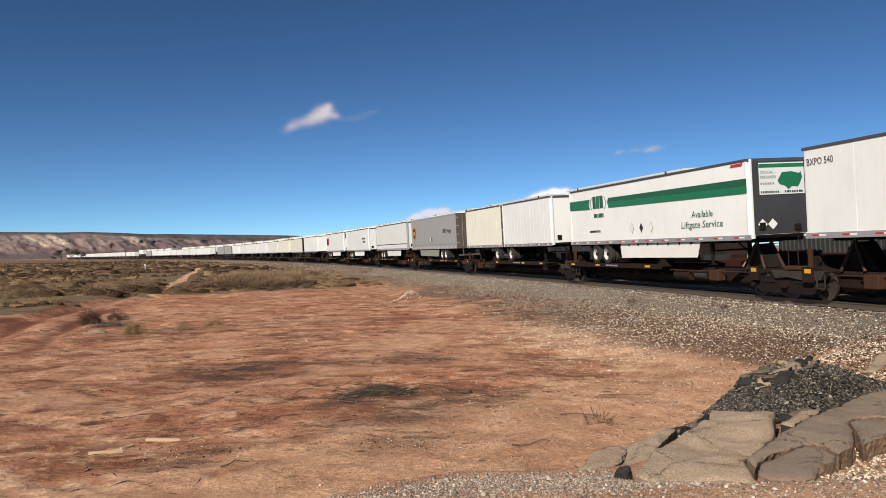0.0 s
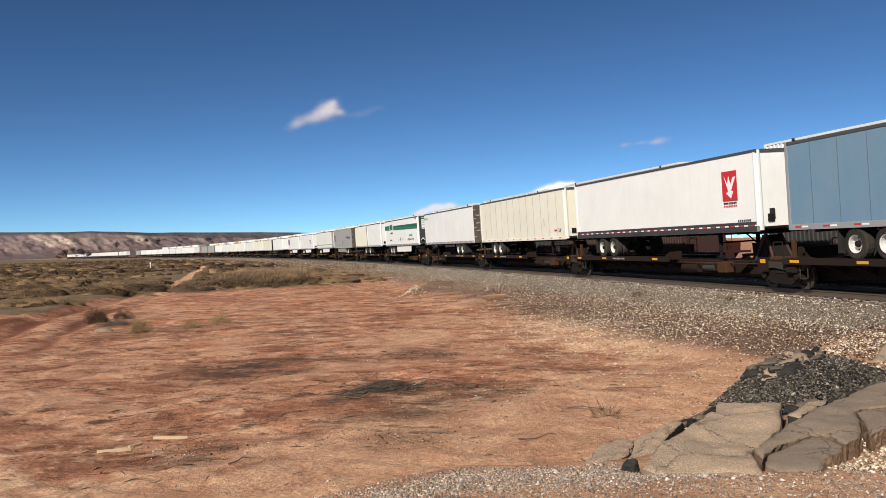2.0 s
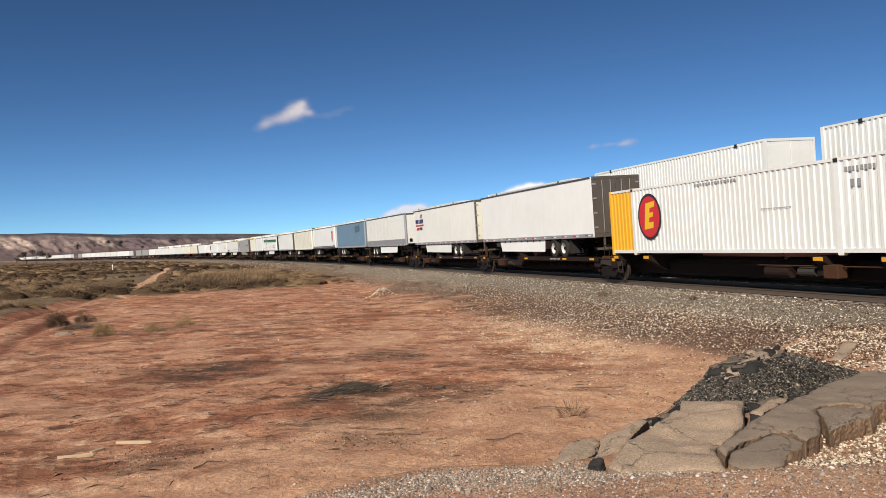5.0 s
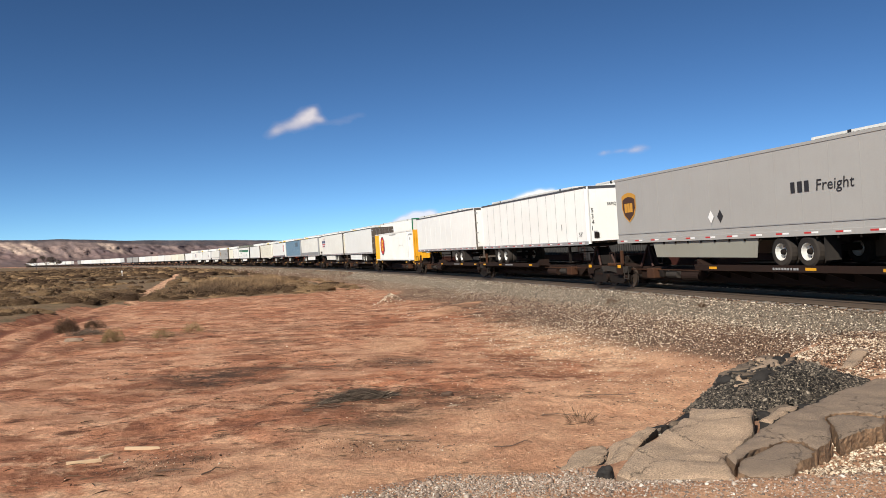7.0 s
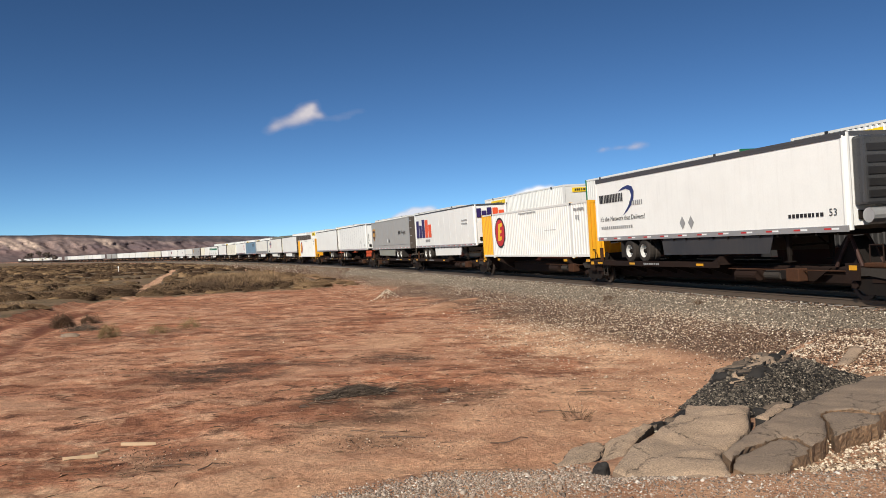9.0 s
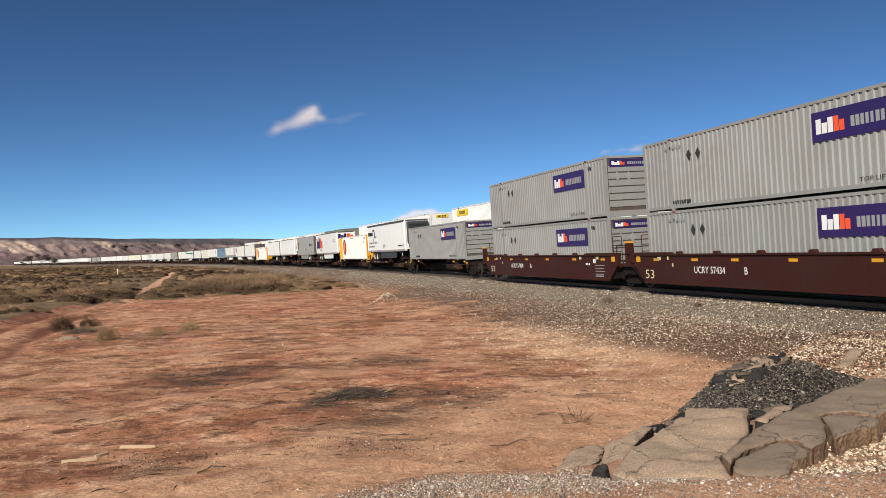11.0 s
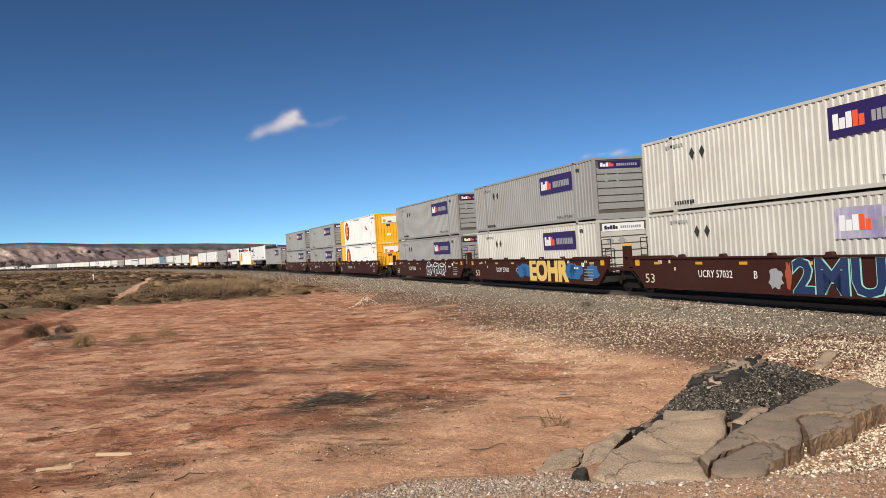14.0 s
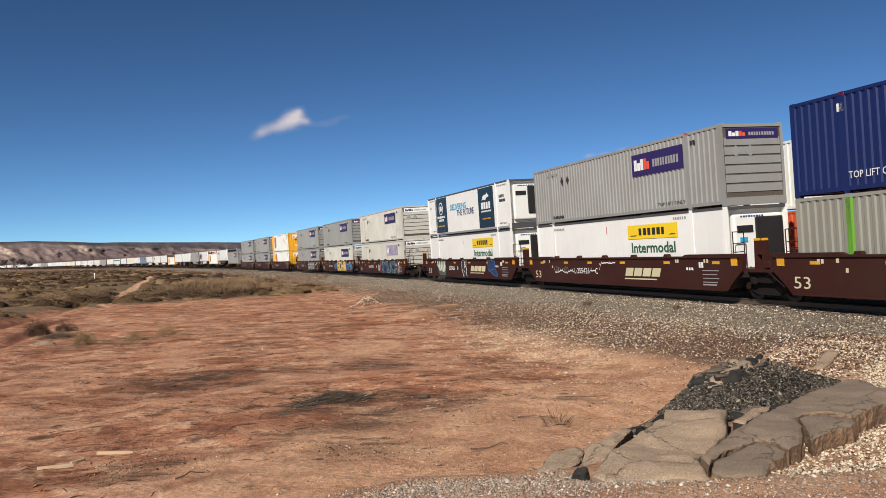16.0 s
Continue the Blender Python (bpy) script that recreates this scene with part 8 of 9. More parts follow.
def build_slabs():
    road = (0.145, 0.0, 0.030)                # the old road's surface, rising a little away from the eye
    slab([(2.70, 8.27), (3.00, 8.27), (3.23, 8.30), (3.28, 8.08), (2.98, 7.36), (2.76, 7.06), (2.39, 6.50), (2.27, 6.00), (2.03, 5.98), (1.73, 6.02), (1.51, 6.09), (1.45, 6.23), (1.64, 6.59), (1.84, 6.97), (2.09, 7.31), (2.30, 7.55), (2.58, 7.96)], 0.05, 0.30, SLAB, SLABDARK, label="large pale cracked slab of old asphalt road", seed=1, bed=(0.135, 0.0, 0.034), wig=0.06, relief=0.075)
    slab([(2.37, 6.20), (2.52, 6.49), (2.74, 6.69), (2.97, 6.88), (3.10, 6.95), (3.19, 6.89), (3.20, 6.66), (3.12, 6.53), (2.90, 6.32), (2.76, 6.06), (2.58, 5.98), (2.40, 6.00)], 0.06, 0.22, SLABDARK, SLABEDGE, label="dark tilted asphalt slab with an orange-brown edge", seed=2, bed=(0.142, 0.0, 0.03), relief=0.03)
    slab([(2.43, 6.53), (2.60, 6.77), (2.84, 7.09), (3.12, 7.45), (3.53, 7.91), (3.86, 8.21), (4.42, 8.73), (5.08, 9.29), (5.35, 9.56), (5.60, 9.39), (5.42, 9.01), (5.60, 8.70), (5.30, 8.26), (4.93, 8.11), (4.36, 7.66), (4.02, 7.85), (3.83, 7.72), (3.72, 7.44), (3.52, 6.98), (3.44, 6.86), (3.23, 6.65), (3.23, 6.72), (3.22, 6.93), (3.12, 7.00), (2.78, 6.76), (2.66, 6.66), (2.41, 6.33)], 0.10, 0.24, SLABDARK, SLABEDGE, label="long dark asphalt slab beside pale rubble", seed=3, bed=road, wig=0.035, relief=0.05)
    slab([(3.84, 7.70), (4.02, 7.82), (4.37, 7.64), (4.26, 7.46), (4.15, 7.33), (3.93, 7.22), (3.56, 6.95), (3.67, 7.18), (3.76, 7.42)], 0.08, 0.22, SLABDARK, SLABEDGE, label="broken asphalt piece with an orange-brown edge", seed=4, bed=(0.138, 0.0, 0.030), wig=0.03, relief=0.03)
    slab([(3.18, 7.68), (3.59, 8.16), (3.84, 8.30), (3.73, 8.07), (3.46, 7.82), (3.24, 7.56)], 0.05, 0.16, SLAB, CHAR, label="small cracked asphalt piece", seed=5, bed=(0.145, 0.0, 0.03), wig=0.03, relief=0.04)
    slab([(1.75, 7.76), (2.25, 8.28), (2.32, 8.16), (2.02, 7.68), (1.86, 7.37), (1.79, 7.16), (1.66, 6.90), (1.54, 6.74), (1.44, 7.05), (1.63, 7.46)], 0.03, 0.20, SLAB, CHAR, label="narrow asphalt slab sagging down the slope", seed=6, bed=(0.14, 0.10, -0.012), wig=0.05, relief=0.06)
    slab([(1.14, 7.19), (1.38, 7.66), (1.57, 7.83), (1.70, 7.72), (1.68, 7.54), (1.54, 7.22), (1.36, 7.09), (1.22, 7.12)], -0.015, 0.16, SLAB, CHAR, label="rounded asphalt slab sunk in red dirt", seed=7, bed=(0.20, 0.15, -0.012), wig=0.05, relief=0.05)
    rr = random.Random(31)
    for i in range(84):                       # thin jagged plates of crust, heaped most thickly at the back
        u = rr.uniform(-1.0, 0.35) if i < 52 else rr.uniform(0.1, 1.1)
        v = rr.uniform(-0.06, 0.42) if i < 52 else rr.uniform(0.08, 0.36)
        a, thin = rr.uniform(0.06, 0.17), rr.uniform(0.3, 0.7)
        px, py = heap_point(u, v)
        way = rr.uniform(-0.5, 1.0)
        c, d = math.cos(way), math.sin(way)
        ring = [(a * rr.uniform(0.6, 1.25) * math.cos(q * 1.047 + 0.3), a * thin * rr.uniform(0.6, 1.25) * math.sin(q * 1.047 + 0.3)) for q in range(6)]
        pts = [(px + c * e - d * f, py + d * e + c * f) for e, f in ring]
        lift = float(mound_z(np.array(px), np.array(py)) - ground_z(px, py)) + rr.uniform(0.03, 0.10)
        slab(pts, lift, rr.uniform(0.04, 0.09), (CRUST, CRUST, SLABDARK, CHAR, CRUST, SLAB)[i % 6], CHAR, (rr.uniform(-0.25, 0.45), rr.uniform(-0.1, 0.55)), "tilted thin crust of old asphalt on the heap", 140 + i, wig=0.035, relief=0.03)
    for u, v, a, b, way in ((-0.10, 0.06, 0.17, 0.10, 0.6), (0.52, 0.24, 0.30, 0.08, 0.55), (0.95, 0.26, 0.22, 0.07, 0.4), (-0.5, 0.24, 0.22, 0.09, 0.9)):      # larger plates
        px, py = heap_point(u, v)
        c, d = math.cos(way), math.sin(way)
        ring = [(a * rr.uniform(0.75, 1.15) * math.cos(q * 0.9), b * rr.uniform(0.75, 1.15) * math.sin(q * 0.9)) for q in range(7)]
        lift = float(mound_z(np.array(px), np.array(py)) - ground_z(px, py)) + 0.07
        slab([(px + c * e - d * f, py + d * e + c * f) for e, f in ring], lift, 0.08, SLAB if u == -0.10 else CRUST, CHAR, (0.1, 0.3), "tilted crust of old asphalt on the heap", 220 + int(10 * u), wig=0.04, relief=0.03)
    rr = random.Random(17)
    rim = [(heap_point(-1.40 + 0.155 * i, -0.50 - 0.16 * math.sin(i * 0.34) + rr.uniform(-0.05, 0.05)), 0.0) for i in range(10)]      # the heap's front, mostly black: the undercut's shade put into the colour
    rim += [((1.72 + 1.28 * i / 15 + rr.uniform(-0.04, 0.04), 7.86 + 0.98 * i / 15 + rr.uniform(-0.05, 0.05)), 0.62) for i in range(16)]      # the lip of the pale slabs, shaded by colour the same way
    for i, ((x, y), way) in enumerate(rim):
        k, m = rr.uniform(0.05, 0.17), rr.uniform(0.04, 0.09)
        c, d = math.cos(way + rr.uniform(-0.4, 0.4)), math.sin(way + rr.uniform(-0.4, 0.4))
        pts = [(x + c * a * k - d * b * m, y + d * a * k + c * b * m) for a, b in ((math.cos(q * 0.9) * rr.uniform(0.7, 1.2), math.sin(q * 0.9) * rr.uniform(0.6, 1.3)) for q in range(7))]
        slab(pts, rr.uniform(0.05, 0.12), 0.20, CRUST if i % 4 == 1 else CHAR, CHAR, (rr.uniform(-0.4, 0.4), rr.uniform(-0.2, 0.5)), "broken asphalt edge coloured black for its shaded undercut", 60 + i, wig=0.06, relief=0.08)
    slab([(6.05, 11.72), (6.30, 11.80), (7.15, 12.90), (7.02, 13.08)], 0.06, 0.14, SLAB, SLABEDGE, (0.0, 0.03), "narrow tan slab lying on gravel", 12)
    rock("dark lump of asphalt on gravel", 7.25, 13.3, 0.085, SLABDARK, 13, (1.4, 0.9, 0.6), 0.5, "asphalt lump")
    rock("black angular lump of asphalt at the road edge", 1.36, 6.22, 0.066, CHAR, 14, (0.95, 0.75, 1.0), 0.55, "asphalt lump")
    bm = bmesh.new()
    n = 46
    grid = {}
    for i in range(n):
        for j in range(n):
            x, y = 2.6 + 3.8 * i / (n - 1), 8.3 + 3.4 * j / (n - 1)
            grid[i, j] = bm.verts.new((x, y, float(mound_z(np.array(x), np.array(y))) - 0.03))
    for i in range(n - 1):
        for j in range(n - 1):
            bm.faces.new((grid[i, j], grid[i + 1, j], grid[i + 1, j + 1], grid[i, j + 1]))
    tagged(new("rubble_mound", finish("rubble_mound", bm, CHAR)), "low heap of crumbled black asphalt", "rubble heap")


STRAW = island_material("dry straw and sage", [(0.0, (0.12, 0.075, 0.040)), (0.3, (0.22, 0.145, 0.075)), (0.6, (0.29, 0.205, 0.10)), (0.85, (0.40, 0.28, 0.14)), (1.0, (0.50, 0.36, 0.20))], clump=True)
SAGE = island_material("dark sagebrush twigs", [(0.0, (0.055, 0.036, 0.024)), (0.4, (0.110, 0.066, 0.042)), (0.75, (0.15, 0.094, 0.056)), (1.0, (0.23, 0.145, 0.085))], clump=True)
GREYTWIG = island_material("grey dead twigs", [(0.0, (0.034, 0.026, 0.021)), (0.5, (0.088, 0.066, 0.050)), (0.85, (0.20, 0.152, 0.112)), (1.0, (0.36, 0.28, 0.20))])


def blades(n, radius, height, width, rng, flat_top=0.5):
    """Thin leaves and twigs: springing from one root, or, with flat_top over 0.6, filling a low dome."""
    if flat_top > 0.6:
        d = rng.normal(0, 1, (n, 3))
        d[:, 2] = np.abs(d[:, 2])
        d /= np.linalg.norm(d, axis=1, keepdims=True)
        q = rng.uniform(0.35, 1, n)[:, None] ** 0.6
        lump = 1 + 0.3 * np.sin(3 * np.arctan2(d[:, 1], d[:, 0]) + rng.uniform(0, 6))[:, None]
        base = d * q * lump * np.array([radius, radius, height * 0.85])
        lean = d + rng.normal(0, 0.6, (n, 3))
        lean /= np.linalg.norm(lean, axis=1, keepdims=True)
        ln = height * rng.uniform(0.10, 0.26, n)
        side = np.cross(lean, rng.normal(0, 1, (n, 3)))
        side /= np.linalg.norm(side, axis=1, keepdims=True) + 1e-9
        w = width * rng.uniform(0.6, 1.4, n)
        mid = base + lean * (ln * 0.5)[:, None]
        v = np.stack([base, mid + side * w[:, None], base + lean * ln[:, None], mid - side * w[:, None]], 1)
        v[..., 2] = np.maximum(v[..., 2], 0.0)
        return v
    a = rng.uniform(0, 6.28, n)
    q = np.sqrt(rng.uniform(0, 1, n))
    base = np.stack([q * radius * 0.55 * np.cos(a), q * radius * 0.55 * np.sin(a), rng.uniform(0, flat_top, n) * height * (1 - q * 0.5)], -1)
    lean = np.stack([np.cos(a) * q, np.sin(a) * q, rng.uniform(0.5, 1.2, n)], -1) + rng.normal(0, 0.25, (n, 3))
    lean /= np.linalg.norm(lean, axis=1, keepdims=True)
    ln = height * rng.uniform(0.35, 0.85, n)
    side = np.cross(lean, rng.normal(0, 1, (n, 3)))
    side /= np.linalg.norm(side, axis=1, keepdims=True) + 1e-9
    w = width * rng.uniform(0.6, 1.4, n)
    tip = base + lean * ln[:, None]
    mid = base + lean * (ln * 0.5)[:, None]
    v = np.stack([base, mid + side * w[:, None], tip, mid - side * w[:, None]], 1)
    return v


def blade_mesh(name, v, mat, tone=0.35):
    v = v.reshape(-1, 4, 3)
    n = len(v)
    f = (np.array([[0, 1, 2], [0, 2, 3]])[None] + (np.arange(n) * 4)[:, None, None]).reshape(-1, 3)
    me = bpy.data.meshes.new(name)
    me.vertices.add(n * 4)
    me.vertices.foreach_set("co", v.reshape(-1).astype(np.float32))
    me.loops.add(len(f) * 3)
    me.loops.foreach_set("vertex_index", f.reshape(-1).astype(np.int32))
    me.polygons.add(len(f))
    me.polygons.foreach_set("loop_start", np.arange(0, len(f) * 3, 3, dtype=np.int32))
    me.update(calc_edges=True)
    at = me.attributes.new("tone", "FLOAT", "POINT")
    at.data.foreach_set("value", np.broadcast_to(np.repeat(np.atleast_1d(tone), 4) if np.ndim(tone) else tone, n * 4).astype(np.float32))
    me.materials.append(mat)
    return me


def plant(name, label, category, x, y, n, radius, height, width, mat, seed, flat_top=0.5, stretch=(1, 1), turn=0.0):
    rng = np.random.default_rng(seed)
    v = blades(n, radius, height, width, rng, flat_top)
    v[..., 0] *= stretch[0]
    v[..., 1] *= stretch[1]
    c, s = math.cos(turn), math.sin(turn)
    v = np.stack([v[..., 0] * c - v[..., 1] * s, v[..., 0] * s + v[..., 1] * c, v[..., 2]], -1)
    ob = new(name, blade_mesh(name, v, mat))
    ob.location = (x, y, float(ground_z(x, y)) - 0.02)
    return tagged(ob, label, category)


BRUSHTONES = [(0.0, (0.056, 0.036, 0.025)), (0.3, (0.094, 0.060, 0.037)), (0.5, (0.135, 0.088, 0.052)), (0.75, (0.222, 0.143, 0.080)), (1.0, (0.35, 0.228, 0.125))]
BRUSH = island_material("desert brush leaves", BRUSHTONES, clump=True)


def brush_mounds(m, rng):
    """The dense twiggy hearts of the bushes: low uneven domes, as one mesh."""
    seg, rings = 9, 4
    n = len(m)
    a = 2 * math.pi * np.arange(seg) / seg
    el = np.radians([0, 28, 55, 78])
    unit = np.stack([np.outer(np.cos(el), np.cos(a)), np.outer(np.cos(el), np.sin(a)), np.outer(np.sin(el), np.ones(seg))], -1).reshape(-1, 3)
    v = unit[None] * rng.uniform(0.55, 1.35, (n, seg * rings, 1))
    v = v * np.stack([m[:, 2] * rng.uniform(0.8, 1.3, n), m[:, 2] * rng.uniform(0.7, 1.1, n), m[:, 3]], 1)[:, None, :]
    v += np.stack([m[:, 0], m[:, 1], ground_z(m[:, 0], m[:, 1]) - 0.06], 1)[:, None, :]
    tri = []
    for r in range(rings - 1):
        for i in range(seg):
            j = (i + 1) % seg
            p, q, s, t = r * seg + i, r * seg + j, (r + 1) * seg + j, (r + 1) * seg + i
            tri += [(p, q, s), (p, s, t)]
    tri += [((rings - 1) * seg, (rings - 1) * seg + i, (rings - 1) * seg + i + 1) for i in range(1, seg - 1)]
    f = (np.array(tri)[None] + (np.arange(n) * seg * rings)[:, None, None]).reshape(-1, 3)
    me = bpy.data.meshes.new("brush_mounds")
    me.vertices.add(n * seg * rings)
    me.vertices.foreach_set("co", v.reshape(-1).astype(np.float32))
    me.loops.add(len(f) * 3)
    me.loops.foreach_set("vertex_index", f.reshape(-1).astype(np.int32))
    me.polygons.add(len(f))
    me.polygons.foreach_set("loop_start", np.arange(0, len(f) * 3, 3, dtype=np.int32))
    me.update(calc_edges=True)
    at = me.attributes.new("tone", "FLOAT", "POINT")
    at.data.foreach_set("value", np.repeat(m[:, 4], seg * rings).astype(np.float32))
    mat = bpy.data.materials.new("matted desert brush")
    mat.use_nodes = True
    nt = mat.node_tree
    b = nt.nodes["Principled BSDF"]
    t = nt.nodes.new("ShaderNodeAttribute")
    t.attribute_name = "tone"
    fine = noise_out(nt, coords(nt), 14.0, 8, 0.85)
    c = ramp(nt, t.outputs["Fac"], BRUSHTONES)
    nt.links.new(mixc(nt, 1.0, c, ramp(nt, fine, [(0.35, 0.55), (0.65, 1.3)]), "MULTIPLY"), b.inputs["Base Color"])
    b.inputs["Roughness"].default_value = 1.0
    b.inputs["Specular IOR Level"].default_value = 0.0
    bp = node(nt, "ShaderNodeBump", Strength=1.0, Distance=0.15)
    nt.links.new(fine, bp.inputs["Height"])
    nt.links.new(bp.outputs[0], b.inputs["Normal"])
    me.materials.append(mat)
    me.shade_smooth()
    tagged(new("brush_mounds", me), "low matted brown and tan brush on the plain", "brush", kind="stuff")


def build_scrub():
    rng = np.random.default_rng(77)
    out = {"low_scrub": [], "dark_scrub": [], "dry_grass": []}
    az, r = np.radians(rng.uniform(-34, 9, 52000)), 40 * (560 / 40) ** (rng.uniform(0, 1, 52000) ** 0.95)
    x, y = r * np.sin(az), r * np.cos(az)
    lat = lateral(x, y)
    bare = fbm(x, y, 0.045, 3, 21)
    dens = fbm(x, y, 0.03, 3, 22)
    kind = fbm(x, y, 0.02, 3, 23)
    near_rim = (r < 84) & (r > 60 - 40 * bare) & (fbm(x, y, 0.09, 2, 25) > 0.0)
    k = (lat > 8.0) & ((r + 40 * bare > 60) | ((x - rut_line(x, y) < -2.6) & (y > 45))) & (rng.uniform(0, 1, len(x)) < (0.42 - 0.24 * (r < 62)) + 1.2 * dens + 1.4 * fbm(x, y, 0.13, 3, 26) + 0.25 * near_rim)
    path = np.abs(x - path_line(y)) < 1.05
    k &= ~(path & (y > 58) & (y < 170))
    mounds = []
    for i in np.nonzero(k)[0]:
        far = r[i] > 150
        if (lat[i] < 21 and r[i] < 130 and r[i] > 66 and rng.uniform() < 0.85) or rng.uniform() < 0.15:
            key, n, rad, hh, w = "dry_grass", 40, 0.85, 0.42, 0.016
        elif kind[i] + 0.25 * rng.normal() > 0.05 or (near_rim[i] and rng.uniform() < 0.7):
            key, n, rad, hh, w = "dark_scrub", 34, 1.15, 0.55, 0.022
        else:
            key, n, rad, hh, w = "low_scrub", 26, 1.1, 0.36, 0.022
        if far:
            n, rad, w = 10, rad * 1.35, w * 3.0
        elif r[i] < 110:
            n *= 4
        sc = rng.uniform(0.3, 0.85) * (1 + 0.7 * (rng.uniform() > 0.85))
        tone = float(np.clip((0.66 if key == "dry_grass" else 0.37) + 0.28 * rng.normal() + 0.8 * kind[i], 0.0, 1.0))
        mounds.append((x[i], y[i], rad * sc * rng.uniform(0.55, 0.85), hh * sc * (0.55 if r[i] < 110 else 0.8), tone))
        v = blades(n, rad * sc * 0.85, hh * sc * 1.15, w * (0.6 if r[i] < 110 else 1.0), rng, 0.9)
        v += np.array([x[i], y[i], 0.0])
        out[key].append((v, x[i], y[i], tone))
    # dark bushes where the flat meets the scrub, on either side of the path
    for q in range(34):
        bx = (-24.6 + 4.6 * rng.uniform() if q < 13 else -18.9 + 7.6 * rng.uniform())
        by = 62.5 + 0.1 * (bx + 22) + rng.uniform(-1.6, 2.4)
        sc = rng.uniform(0.45, 0.95)
        v = blades(420, 1.0 * sc, 0.80 * sc, 0.013, rng, 0.9) + np.array([bx, by, 0.0])
        mounds.append((bx, by, 0.75 * sc, 0.5 * sc, 0.12))
        out["dark_scrub"].append((v, bx, by, float(rng.uniform(0.05, 0.3))))
    # tall straw on the hump at the end of the scrub
    for q in range(330):
        by = 64.5 + 34.0 * rng.uniform() ** 1.3
        bx = -18.6 + 7.4 * rng.uniform() - 0.235 * (by - 65)
        sc = rng.uniform(0.55, 1.15)
        v = blades(190, 0.95 * sc, 0.85 * sc, 0.016, rng, 0.5) + np.array([bx, by, 0.0])
        tone = float(np.clip(0.62 + 0.16 * rng.normal() + 0.9 * fbm(bx, by, 0.12, 3, 27), 0.15, 1.0))
        if q % 3 == 0:
            mounds.append((bx, by, 0.7 * sc, 0.34 * sc, tone * 0.75))
        out["dry_grass"].append((v, bx, by, tone))
    brush_mounds(np.array(mounds), rng)
    for key, mat, label in (("low_scrub", BRUSH, "low straw-coloured desert scrub on the plain"), ("dark_scrub", BRUSH, "dark sagebrush clumps on the plain"), ("dry_grass", BRUSH, "dry yellow grass along the foot of the bank")):
        vs = [q[0] for q in out[key]]
        if not vs:
            continue
        gz = ground_z(np.array([q[1] for q in out[key]]), np.array([q[2] for q in out[key]]))
        for v, g in zip(vs, gz):
            v[..., 2] += g - 0.02
        tagged(new(key, blade_mesh(key, np.concatenate(vs), mat, np.concatenate([np.full(len(q[0]), q[3]) for q in out[key]]))), label, key.replace("_", " "), kind="stuff")


WOOD = material("splintered pale wood", (0.55, 0.40, 0.25), 0.85, dirt=(0.2, 0.13, 0.09), amount=0.3, grain=50)
DRIFT = material("grey-brown dead branch", (0.12, 0.075, 0.05), 0.9, amount=0.3)


def stick(label, x, y, length, r, turn, mat=None, kinks=4, seed=1, flat_board=False, category="stick"):
    rng = random.Random(seed)
    bm = bmesh.new()
    z = float(ground_z(x, y))
    c, s = math.cos(turn), math.sin(turn)
    if flat_board:
        h = length / 2
        prof = [(-h, -r), (-h * 0.4, -r * 1.3), (h * 0.7, -r), (h, -r * 0.2), (h * 0.8, r * 0.8), (-h * 0.3, r), (-h, r * 0.6)]
        a = [bm.verts.new((x + u * c - v * s, y + u * s + v * c, z)) for u, v in prof]
        b = [bm.verts.new((x + u * c - v * s, y + u * s + v * c, z + 0.035 + 0.015 * rng.random())) for u, v in prof]
        n = len(prof)
        for i in range(n):
            bm.faces.new((a[i], a[(i + 1) % n], b[(i + 1) % n], b[i]))
        bm.faces.new(b)
    else:
        p = Vector((x - c * length / 2, y - s * length / 2, z + r))
        for i in range(kinks):
            q = p + Vector((c * length / kinks + rng.gauss(0, 0.06) * length, s * length / kinks + rng.gauss(0, 0.06) * length, 0))
            q.z = float(ground_z(q.x, q.y)) + r + abs(rng.gauss(0, 0.02))
            tube(bm, p, q, r * (1 - 0.15 * i), 6)
            p = q
    return tagged(new("wood_stick" if not flat_board else "wood_splinter", finish("stick", bm, mat or DRIFT)), label, category)


CLOD = material("dark brown earth clod", (0.075, 0.040, 0.025), 0.95, amount=0.4, speck=0.3)


